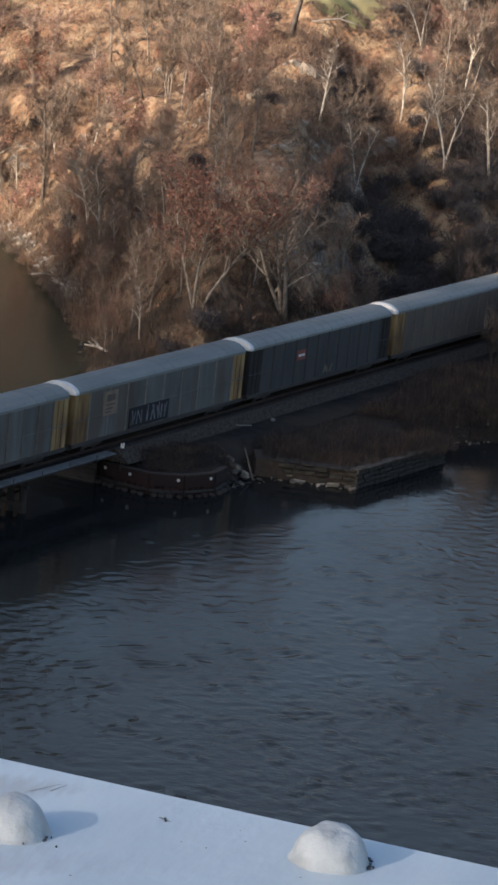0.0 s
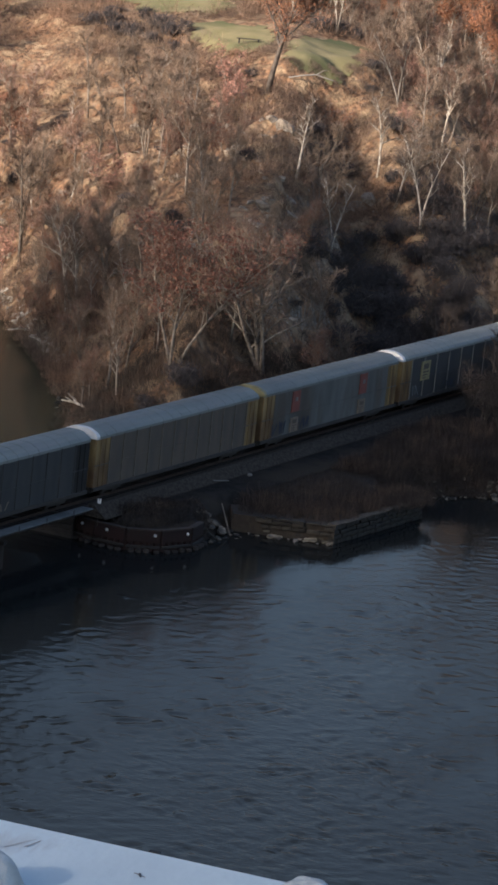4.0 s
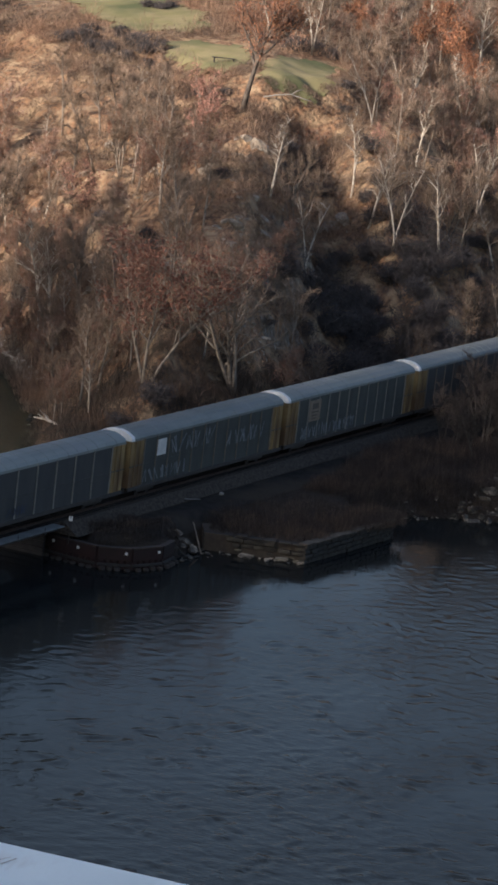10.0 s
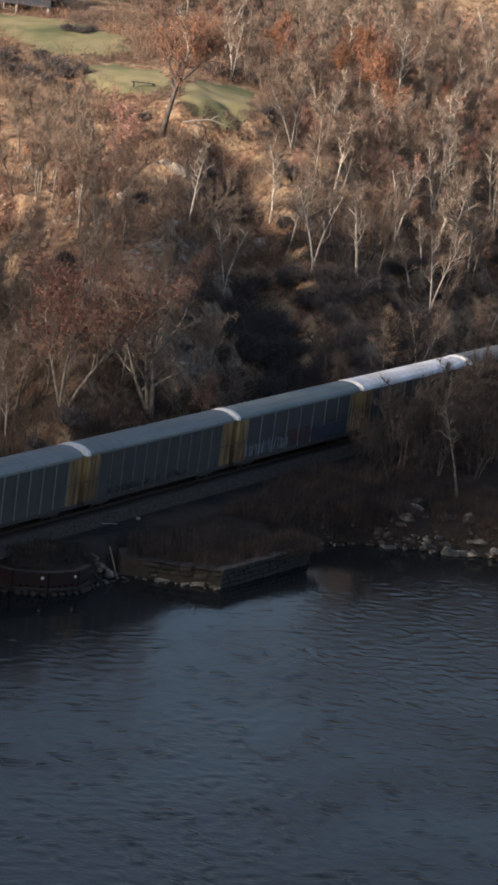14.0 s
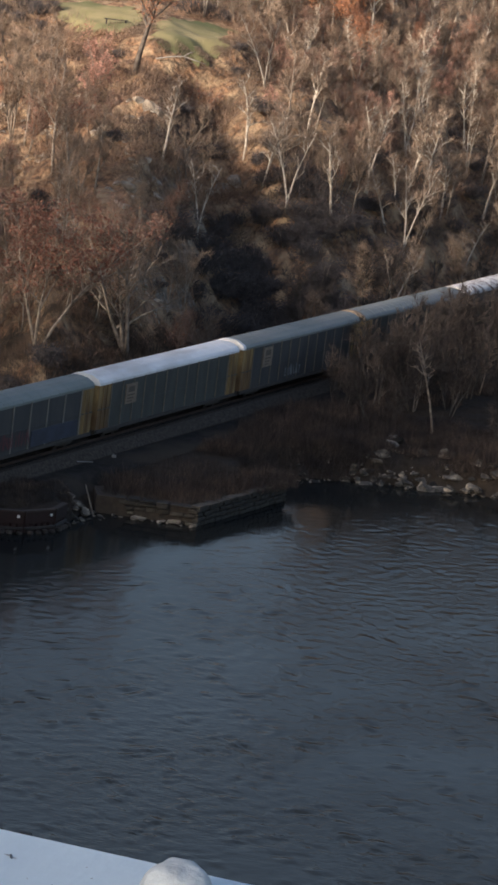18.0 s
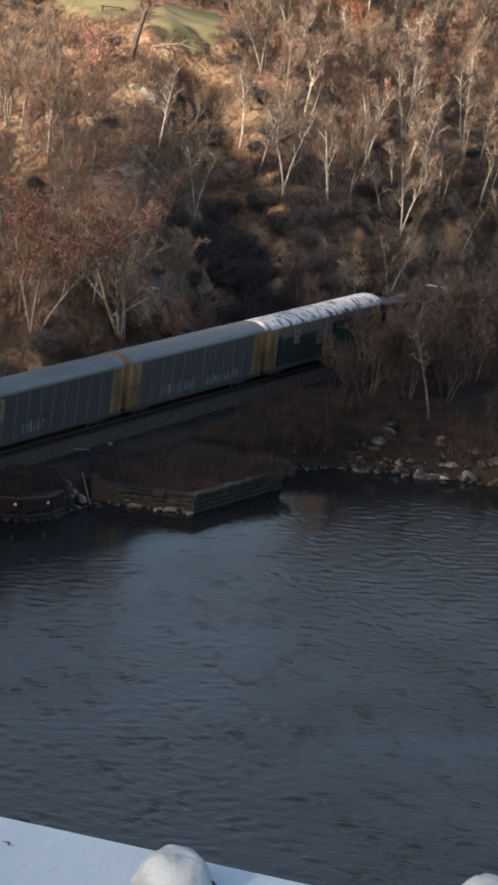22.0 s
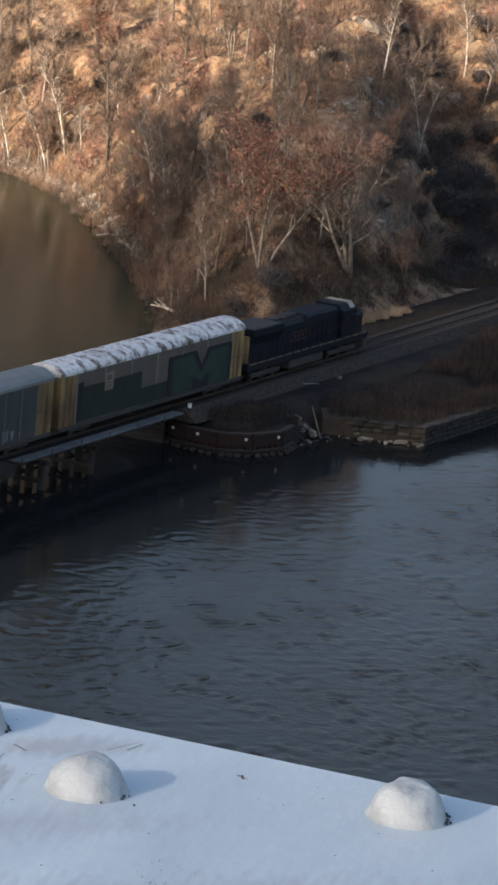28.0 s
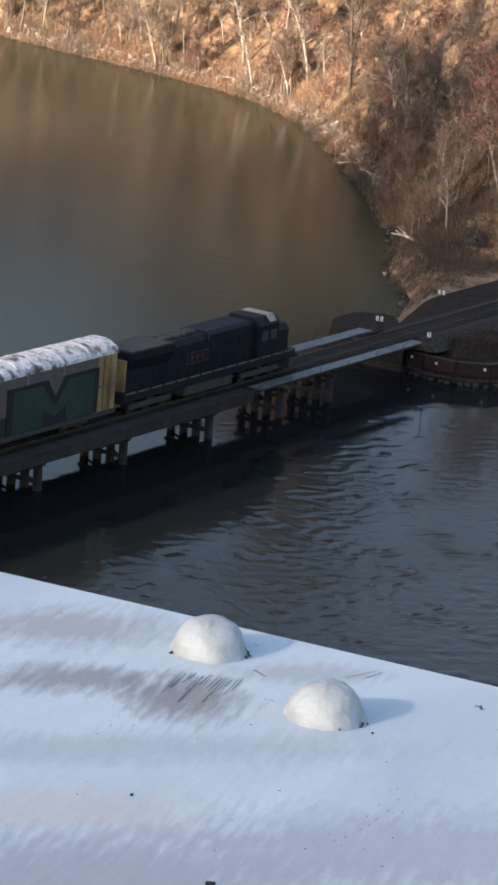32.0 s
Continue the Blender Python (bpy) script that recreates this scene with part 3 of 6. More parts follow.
def chop(px, py):
    """How far the wind roughens the river: calm along the banks, the pier and the trestle, with drifting lulls in the open."""
    off = np.minimum(-outline_distance(px, py, SHORE), -py)
    shelter = np.interp(off, [-30, -2, 4, 9, 15, 26, 45], [0.20, 0.12, 0.10, 0.22, 0.55, 0.8, 1.25])
    u, v = px * 0.88 + py * 0.47, -px * 0.47 + py * 0.88
    lull = (np.sin(u * 0.16 + 1.6 * np.sin(v * 0.11) + 0.6) * np.cos(v * 0.21 + 1.2 * np.sin(u * 0.09)) + 0.5 * np.sin(u * 0.43 + v * 0.31 + np.sin(v * 0.5)))
    return shelter * np.clip(0.95 + 0.34 * lull, 0.4, 1.35)


def river(px, py):
    """Short wind waves running up and down the river."""
    q = np.random.default_rng(12)
    wx, wy = px + 0.7 * np.sin(py * 0.45 + px * 0.1) + 0.25 * np.sin(py * 1.3 - px * 0.7), py + 0.7 * np.sin(px * 0.38 - py * 0.13) + 0.25 * np.sin(px * 1.1 + py * 0.9)
    z = np.zeros(px.shape)
    for k in range(34):
        wave = 0.52 * 4.0 ** (k / 33)
        a = radians(30 + q.normal(0, 62))
        z += wave / (2 * math.pi) * math.sin(q.uniform(0.7, 1.5)) * np.sin((wx * math.cos(a) + wy * math.sin(a)) * 2 * math.pi / wave + q.uniform(0, 6.3))
    # the steeper waves come in loose groups
    group = np.zeros(px.shape)
    for k in range(7):
        wave, a = q.uniform(2.2, 7.0), q.uniform(0, math.pi)
        group += np.sin((wx * math.cos(a) + wy * math.sin(a)) * 2 * math.pi / wave + q.uniform(0, 6.3))
    return z * WAVE_SLOPE * chop(px, py) * np.clip(0.72 + 0.36 * group, 0.3, 1.9)


WAVE_SLOPE = 0.0150
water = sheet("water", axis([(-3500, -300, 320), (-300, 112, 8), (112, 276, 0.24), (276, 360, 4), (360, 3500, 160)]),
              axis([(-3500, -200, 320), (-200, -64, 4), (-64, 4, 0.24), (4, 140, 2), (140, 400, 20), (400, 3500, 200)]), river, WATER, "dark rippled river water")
wet = np.empty(len(water.data.vertices) * 3)
water.data.vertices.foreach_get("co", wet)
rough_water = water.data.attributes.new("chop", "FLOAT", "POINT")
rough_water.data.foreach_set("value", chop(wet[0::3], wet[1::3]).astype(np.float32))


def lifted(h):
    return lambda px, py: ground_height(px, py) + h


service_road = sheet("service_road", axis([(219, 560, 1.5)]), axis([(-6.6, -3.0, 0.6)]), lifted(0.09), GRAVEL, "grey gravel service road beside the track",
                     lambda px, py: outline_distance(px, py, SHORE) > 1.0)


CLEARING = [(383.2, 93.1), (373.8, 77.9), (365.8, 70.5), (354.9, 58.8), (354.4, 51.7), (360.6, 47.8), (366.2, 46.4), (377.3, 54.5), (377.5, 60.2), (379.5, 67.6), (390.4, 77.1), (403.9, 92.6), (400.4, 102.4), (392.6, 107.2)]
LAWNS = [[(360.0, 56.7), (367.2, 59.2), (372.1, 59.4), (376.4, 58.3), (379.2, 54.6), (375.0, 51.8), (361.9, 48.0), (358.3, 49.3), (356.2, 51.4), (354.6, 52.9), (355.3, 54.5)],
         [(373.0, 77.2), (376.3, 75.3), (374.5, 71.0), (374.8, 66.4), (366.6, 61.0), (361.0, 59.3), (358.3, 60.9), (357.2, 64.2), (364.1, 68.8), (366.5, 72.8)],
         [(400.0, 108.0), (401.5, 97.6), (395.9, 84.7), (391.2, 80.6), (383.3, 76.4), (380.4, 77.5), (379.1, 81.8), (377.9, 86.1), (389.0, 99.0)]]


def open_ground(px, py, edge=0.0):
    return outline_distance(np.asarray(px, float), np.asarray(py, float), CLEARING) > edge


def on_lawn(px, py, edge=0.0):
    px, py = np.asarray(px, float), np.asarray(py, float)
    d = np.max([outline_distance(px, py, o) for o in LAWNS], 0)
    return d + 0.5 * np.sin(px * 0.9) + 0.4 * np.cos(py * 1.3) + 0.4 * np.sin(px * 2.3 + py * 1.7) > edge


lawn = sheet("lawn", axis([(310, 470, 0.8)]), axis([(20, 140, 0.8)]), lifted(0.14), LAWN, "mown grass clearing on the hilltop", on_lawn)


# ---- the railway ----
def railway():
    trackbed = Shape()
    trackbed.prism([(-2.9, 1.9), (2.9, 1.9), (1.75, RAIL - 0.22), (-1.75, RAIL - 0.22)], 213.0, 720.0)
    trackbed.prism([(-2.9, 1.9), (2.9, 1.9), (1.75, RAIL - 0.22), (-1.75, RAIL - 0.22)], -300.0, 64.0)
    track = lone("trackbed", trackbed, BALLAST, "grey stone ballast under the railway track", kind="structure")
    for y in (-0.75, 0.75):
        r = Shape().prism([(y - 0.07, RAIL - 0.17), (y + 0.07, RAIL - 0.17), (y + 0.035, RAIL - 0.14), (y + 0.035, RAIL), (y - 0.035, RAIL), (y - 0.035, RAIL - 0.14)], -300, 720)
        part("rail", r, RAILSTEEL, track)
    tie = Shape().box(-0.12, 0.12, -1.3, 1.3, -0.02, 0.08, 0.02).mesh("tie", SLEEPER)
    for i in range(280):
        part("tie", tie, SLEEPER, track, at=pose(150.2 + i * 0.56, 0, RAIL - 0.25, 0, 0, rng.normal(0, 0.8)))
    rest = Shape()
    for i in range(800):
        x = 307.2 + i * 0.56
        if x < 720:
            rest.box(x - 0.12, x + 0.12, -1.3, 1.3, RAIL - 0.27, RAIL - 0.17)
    for i in range(800):
        rest.box(150.2 - (i + 1) * 0.56 - 0.12, 150.2 - (i + 1) * 0.56 + 0.12, -1.3, 1.3, RAIL - 0.27, RAIL - 0.17)
    tagged(part("tie", rest, SLEEPER, track), kind="stuff")


def trestle():
    b = thing("railway_trestle", "low railway trestle with dark pile bents over the water", "bridge")
    # solid concrete spans, then an open steel deck with pale walkways
    for x0 in np.arange(64, 188, 10.35):
        x1 = min(x0 + 10.31, 188.2)
        part("span", Shape().prism([(-2.2, RAIL - 1.1), (2.2, RAIL - 1.1), (2.3, RAIL - 0.25), (-2.3, RAIL - 0.25)], x0, x1), CONCRETE, b, "stained concrete span")
        # unseen far beam, added to narrow the bright reflection under the deck
        part("fascia", Shape().box(x0, x1, 2.0, 2.25, RAIL - 1.75, RAIL - 1.1, 0.03), CONCRETE, b, "added deep edge beam, out of view behind the deck")
    for y in (-1.0, 1.0):
        part("girder", Shape().box(188.2, 213.6, y - 0.25, y + 0.25, RAIL - 0.95, RAIL - 0.28, 0.03), STEEL, b, "dark steel girder")
    for i, x in enumerate(np.arange(188.2, 211.5, 4.0)):
        x1 = min(x + 3.97, 211.2)
        part("walkway_panel", Shape().box(x, x1, -2.75, -1.75, RAIL - 0.12, RAIL - 0.04, 0.01), CATWALK, b, "pale galvanised walkway panel")
        if x > 189:
            part("walkway_panel", Shape().box(x, x1, 1.75, 2.85, RAIL - 0.06, RAIL + 0.02, 0.01), CATWALK, b)
        part("walkway_bracket", Shape().box(x - 0.06, x + 0.06, -2.78, 2.88, RAIL - 0.3, RAIL - 0.14), STEEL, b)
        part("rail_post", Shape().tube([(x, 2.72, RAIL - 0.2), (x, 2.72, RAIL + 0.9)], [0.035, 0.035], 6), STEEL, b)
        part("rail_post", Shape().tube([(x, -2.74, RAIL - 0.3), (x, -2.74, RAIL + 0.25)], [0.03, 0.03], 6), STEEL, b)
    xs = [x for x in np.arange(70.0, 161, 10.35)] + [163.8, 173.4, 183.8, 193.0, 199.8]
    for x in xs:
        low = -1.1
        for j, y in enumerate((-1.5, -0.5, 0.5, 1.5)):
            top = RAIL - 1.12 if x < 188 else RAIL - 0.98
            part("trestle_post", Shape().tube([(x, y * 1.06, low - 1.2), (x, y, top)], [0.31, 0.29], 8), TIMBER, b)
        part("cap_beam", Shape().box(x - 0.24, x + 0.24, -1.95, 1.95, top - 0.28, top + 0.02, 0.03), TIMBER, b)
        for s in (-1, 1):
            part("brace", Shape().tube([(x + 0.22, -1.6 * s, 0.25), (x + 0.22, 1.6 * s, top - 0.3)], [0.11, 0.11], 4), TIMBER, b)
        part("waler", Shape().box(x - 0.36, x - 0.26, -1.8, 1.8, 0.5, 0.78), TIMBER, b)
    for k in range(7):
        part("abutment_timber", Shape().box(212.55, 212.85, -0.35, 5.4, -1.0 + k * 0.42, -0.62 + k * 0.42, 0.03), TIMBER, b)
    return b


def sheet_pile_wall():
    w = thing("sheet_pile_wall", "rust-red steel sheet pile bulkhead with small white lights", "retaining wall")
    path = [(213.5, -0.3), (212.95, -2.2), (212.8, -4.9), (214.3, -7.0), (217.0, -8.1), (219.6, -7.7)]
    top = 1.62
    pile = Shape().add([(0, 0, -2.2), (0.16, -0.16, -2.2), (0.4, -0.16, -2.2), (0.56, 0, -2.2), (0, 0, 0), (0.16, -0.16, 0), (0.4, -0.16, 0), (0.56, 0, 0),
                        (0, 0.1, 0), (0.56, 0.1, 0)], [(0, 1, 5, 4), (1, 2, 6, 5), (2, 3, 7, 6), (4, 5, 6, 7, 9, 8)]).mesh("sheet", RUSTWALL)
    fender = Shape().tube([(0, 0, -1.2), (0, 0, -0.06), (0, 0, 0.0)], [0.24, 0.23, 0.17], 9).mesh("fender_pile", FENDER)
    r = random.Random(17)
    for (ax, ay), (bx, by) in zip(path, path[1:]):
        l = math.hypot(bx - ax, by - ay)
        turn = math.degrees(math.atan2(by - ay, bx - ax))
        along = pose(ax, ay, top, 0, 0, turn)
        for i in range(max(1, round(l / 0.57))):
            part("sheet", pile, RUSTWALL, w, at=along @ pose(l * i / max(1, round(l / 0.57)), 0, 0))
        part("wale_plate", Shape().box(0.01, l - 0.01, -0.25, -0.17, -0.92, -0.02, 0.02), RUSTWALL, w, at=along)
        part("cap", Shape().box(0, l, -0.28, 0.2, -0.02, 0.1, 0.02), RUSTCAP, w, "dull brown steel cap", at=along)
        part("waler", Shape().box(0, l, -0.36, -0.17, -1.36, -1.16, 0.03), TIMBER, w, at=along)
        for i in range(max(1, round(l / 0.72))):
            x = l * (i + 0.5) / max(1, round(l / 0.72))
            part("fender_pile", fender, FENDER, w, "weathered timber fender pile", at=along @ pose(x + r.uniform(-0.08, 0.08), -0.52, -1.42 + r.uniform(-0.07, 0.07)))
    fill = Shape()
    base = [(p[0] + 0.12, p[1] + 0.12) for p in path] + [(223, -4), (222, 1.5), (214, 2)]
    fill.add([(x, y, top - 0.25) for x, y in base], [tuple(range(len(base)))])
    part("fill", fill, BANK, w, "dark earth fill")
    for k, along in ((0, 0.38), (1, 0.42), (2, 0.84), (3, 0.86)):
        (ax, ay), (bx, by) = path[k], path[k + 1]
        l = math.hypot(bx - ax, by - ay)
        part("wall_light", Shape().box(-0.11, 0.11, -0.36, -0.24, -0.11, 0.11, 0.04), REFLECTOR, w, "small white wall light",
             at=pose(ax, ay, 1.28, 0, 0, math.degrees(math.atan2(by - ay, bx - ax))) @ pose(l * along, 0, 0))
    far = Shape()
    edge = [(213.2, 3.2), (213.6, 6.6), (217.0, 9.2), (221.5, 9.4), (223.5, 6.5), (220, 3.2)]
    n = len(edge)
    far.add([(x, y, -1.0) for x, y in edge] + [(217.8 + (x - 217.8) * 0.8, 6.2 + (y - 6.2) * 0.8, 1.9) for x, y in edge],
            [(i, (i + 1) % n, n + (i + 1) % n, n + i) for i in range(n)] + [tuple(range(n, 2 * n))])
    part("far_fill", far, BANK, w, "dark earth mound behind the track")


def marker_board(x, y, twin=True):
    m = thing("marker_board", "small white track marker board on a thin steel post", "sign", "track markers", at=pose(x, y, 0))
    g = float(ground_height(x, y)) if x > 214 else 1.9
    part("post", Shape().tube([(0, 0, g - 0.1), (0, 0, 4.0)], [0.035, 0.035], 6), STEEL, m)
    for dx, s in ((-0.17, 1), (0.17, 1)) if twin else ((0, 1.3),):
        part("board", Shape().box(-0.03, 0.03, -0.11 * s, 0.11 * s, -0.19, 0.19, 0.01), REFLECTOR, m, "white reflective board", at=pose(dx * 0.25, -dx, 3.75, 0, 12, 27))


def boulder_mesh(seed, name="boulder", mat=None):
    bm = bmesh.new()
    bmesh.ops.create_icosphere(bm, subdivisions=2, radius=1.0)
    r = random.Random(seed)
    planes = [(Vector((r.gauss(0, 1), r.gauss(0, 1), r.gauss(0, 1))).normalized(), r.uniform(0.3, 0.72)) for _ in range(11)]
    for v in bm.verts:
        for nrm, d in planes:
            over = v.co.dot(nrm) - d
            if over > 0:
                v.co -= nrm * over
        v.co += v.co.normalized() * (noise.noise(v.co * 2 + Vector((seed, 0, 0))) * 0.08)
    me = bpy.data.meshes.new(name)
    bm.to_mesh(me)
    bm.free()
    me.materials.append(mat or ROCK)
    return me


BOULDERS = [boulder_mesh(i) for i in range(6)]
LEDGESTONES = [boulder_mesh(40 + i, "rock_block", LEDGE) for i in range(6)]
BANKSTONES = [boulder_mesh(20 + i, mat=BANKROCK) for i in range(6)]


def boulder(x, y, size, label="grey angular boulder on the bank, toned darker for shade", group="shore boulders", sink=0.25, z=None):
    ob = new("boulder", (BANKSTONES if group == "shore boulders" else BOULDERS)[int(rng.integers(6))])
    s = size * rng.uniform(0.7, 1.4, 3) * np.array([1.25, 1.0, 0.7])
    gz = float(ground_height(x, y)) if z is None else z
    ob.matrix_basis = pose(x, y, gz + s[2] * (0.5 - sink), rng.uniform(-20, 20), rng.uniform(-20, 20), rng.uniform(0, 360))
    ob.scale = s * 0.6
    return tagged(ob, label, "boulder", group)


def stone_pier():
    p = thing("stone_pier", "old masonry pier with weathered pale stone blocks at the waterline", "pier")
    corner, right, back, left = (227.9, -15.3), (243.3, -16.2), (246, -4), (225.2, -7.4)
    top = 1.5
    core = Shape()
    c = [corner, right, back, (231, -4), left]
    mx, my = 234.5, -9.5
    inner = [(x + (mx - x) * 0.04, y + (my - y) * 0.04) for x, y in c]
    n = len(inner)
    core.add([(x, y, -1.5) for x, y in inner] + [(x, y, top - 0.1) for x, y in inner], [(i, (i + 1) % n, n + (i + 1) % n, n + i) for i in range(n)] + [tuple(range(n, 2 * n))])
    part("core", core, MORTAR, p, "dark rubble core")
    r = random.Random(3)

    def course_wall(a, b, rows, gap, jut, mat, deep=0.6):
        l = math.hypot(b[0] - a[0], b[1] - a[1])
        turn = math.degrees(math.atan2(b[1] - a[1], b[0] - a[0]))
        h = (top + 0.4) / rows
        for row in range(rows):
            x = 0.0
            while x < l - 0.2:
                w = min(r.uniform(0.35, 1.15), l - x)
                if r.random() > gap:
                    out = r.uniform(-0.1, jut)
                    s = Shape().box(0.02, w - 0.04, -out, deep, 0.02, h * r.uniform(0.8, 0.97), 0.06)
                    part("stone_block", s, mat, p, at=pose(a[0], a[1], -0.4 + h * row, 0, 0, turn) @ pose(x, 0, 0, r.uniform(-3, 3), r.uniform(-2, 2), 0))
                x += w

    def broken_wall(a, b):
        """The collapsing face: flush dull courses above, a set-back hollow in shade-dark stone, and pale broken blocks
        along the water.
        """
        l = math.hypot(b[0] - a[0], b[1] - a[1])
        turn = math.degrees(math.atan2(b[1] - a[1], b[0] - a[0]))
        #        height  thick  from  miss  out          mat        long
        courses = ((-0.40, 0.34, 0.10, 0.35, (0.0, 0.25), SHADESTONE, (0.4, 0.9)), (-0.04, 0.28, 0.38, 0.34, (0.0, 0.5), STONE, (0.3, 1.2)), (0.24, 0.22, 0.32, 0.72, (-0.35, 0.05), STONE, (0.3, 0.7)),
                   (0.26, 0.30, 0.62, 0.30, (-0.45, -0.2), SHADESTONE, (0.4, 0.9)), (0.60, 0.40, 0.30, 0.25, (-0.2, 0.1), DULLSTONE, (0.5, 1.2)), (1.02, 0.36, 0.24, 0.05, (0.0, 0.1), DULLSTONE, (0.8, 1.7)))
        for z, h, start, miss, out, mat, long in courses:
            x = l * start
            while x < l - 0.15:
                w = min(r.uniform(*long), l - x)
                if r.random() > miss:
                    loose = 1.0 if mat is STONE else 0.35
                    s = Shape().box(0.02, w - 0.03, -r.uniform(*out), 0.7, 0.01, h * r.uniform(0.75, 0.98), 0.05)
                    part("stone_block", s, mat, p, at=pose(a[0], a[1], z, 0, 0, turn) @ pose(x, 0, 0, r.uniform(-6, 6) * loose, r.uniform(-8, 8) * loose, r.uniform(-14, 14) * loose))
                x += w
        for k in range(6):
            t0, t1 = 0.2 + 0.8 * k / 6, 0.2 + 0.8 * (k + r.uniform(0.75, 0.99)) / 6
            part("coping_stone", Shape().box(0, l * (t1 - t0), -0.06, 0.8, 0, 0.15, 0.03), DULLSTONE, p,
                 at=pose(a[0], a[1], top - 0.1, 0, 0, turn) @ pose(l * t0, 0, r.uniform(-0.04, 0.03), r.uniform(-2, 2), 0, 0))
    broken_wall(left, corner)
    # right face, away from the sun: its shade is in the stone colour
    course_wall(corner, right, 5, 0.0, 0.04, SHADESTONE)
    l = math.hypot(right[0] - corner[0], right[1] - corner[1])
    turn = math.degrees(math.atan2(right[1] - corner[1], right[0] - corner[0]))
    for k in range(9):
        part("coping_stone", Shape().box(0, l / 9 - 0.04, -0.06, 0.7, 0, 0.15, 0.03), COPING, p,
             at=pose(corner[0], corner[1], top - 0.05, 0, 0, turn) @ pose(l / 9 * k, 0, r.uniform(-0.03, 0.03), r.uniform(-1, 1), r.uniform(-1, 1), 0))
    for k in range(14):
        t = r.uniform(0.3, 0.97)
        boulder(left[0] + (corner[0] - left[0]) * t - r.uniform(0.1, 0.7), left[1] + (corner[1] - left[1]) * t - 0.2, r.uniform(0.25, 0.6),
                "fallen pale stone block at the foot of the pier", "fallen pier stones", z=0.05)
    stump = Shape().box(-0.24, 0.24, -0.18, 0.18, 0, 0.24, 0.06)
    lone("concrete_stub", stump, POSTPALE, "small pale concrete stub in the brush", "concrete block", at=pose(236.4, -3.4, 2.15, 4, 3, 20))
    lone("plank", Shape().box(-0.7, 0.7, -0.1, 0.1, 0, 0.06, 0.02), POSTPALE, "pale weathered plank lying on the gravel", "plank", at=pose(232.2, -2.9, 2.25, 0, 0, -42))
    lone("leaning_pole", Shape().tube([(224.0, -8.2, -0.1), (226.0, -6.2, 1.9)], [0.08, 0.06], 7), BARK, "grey driftwood pole leaning on the rubble bank", "pole")


# ---- trees ----
def frame_of(d):
    a = d.orthogonal().normalized()
    return a, d.cross(a)


def slivers(starts, dirs, lengths, width, r):
    """Thin tapering twigs, one triangle each."""
    n = len(starts)
    side = np.cross(dirs, r.normal(size=(n, 3)))
    side /= np.linalg.norm(side, axis=1)[:, None] + 1e-9
    w = width * r.uniform(0.6, 1.3, n)[:, None]
    v = np.stack([starts - side * w / 2, starts + side * w / 2, starts + dirs * lengths[:, None]], 1).reshape(-1, 3)
    return v, np.arange(3 * n).reshape(-1, 3)


def flakes(centres, size, r):
    """Small leaf clumps, a bent pair of triangles each."""
    n = len(centres)
    a = r.normal(size=(n, 3))
    a /= np.linalg.norm(a, axis=1)[:, None]
    b = np.cross(a, r.normal(size=(n, 3)))
    b /= np.linalg.norm(b, axis=1)[:, None] + 1e-9
    s = size * r.uniform(0.5, 1.4, n)[:, None]
    nrm = np.cross(a, b) * s * 0.35
    v = np.stack([centres - a * s, centres + b * s * 0.6 + nrm, centres + a * s, centres - b * s * 0.6 + nrm], 1).reshape(-1, 3)
    i = np.arange(n) * 4
    return v, np.concatenate([np.stack([i, i + 1, i + 2], 1), np.stack([i, i + 2, i + 3], 1)])


def raw_mesh(name, v, f, mat):
    me = bpy.data.meshes.new(name)
    me.from_pydata(v.tolist(), [], f.tolist())
    me.materials.append(mat)
    me.update()
    return me


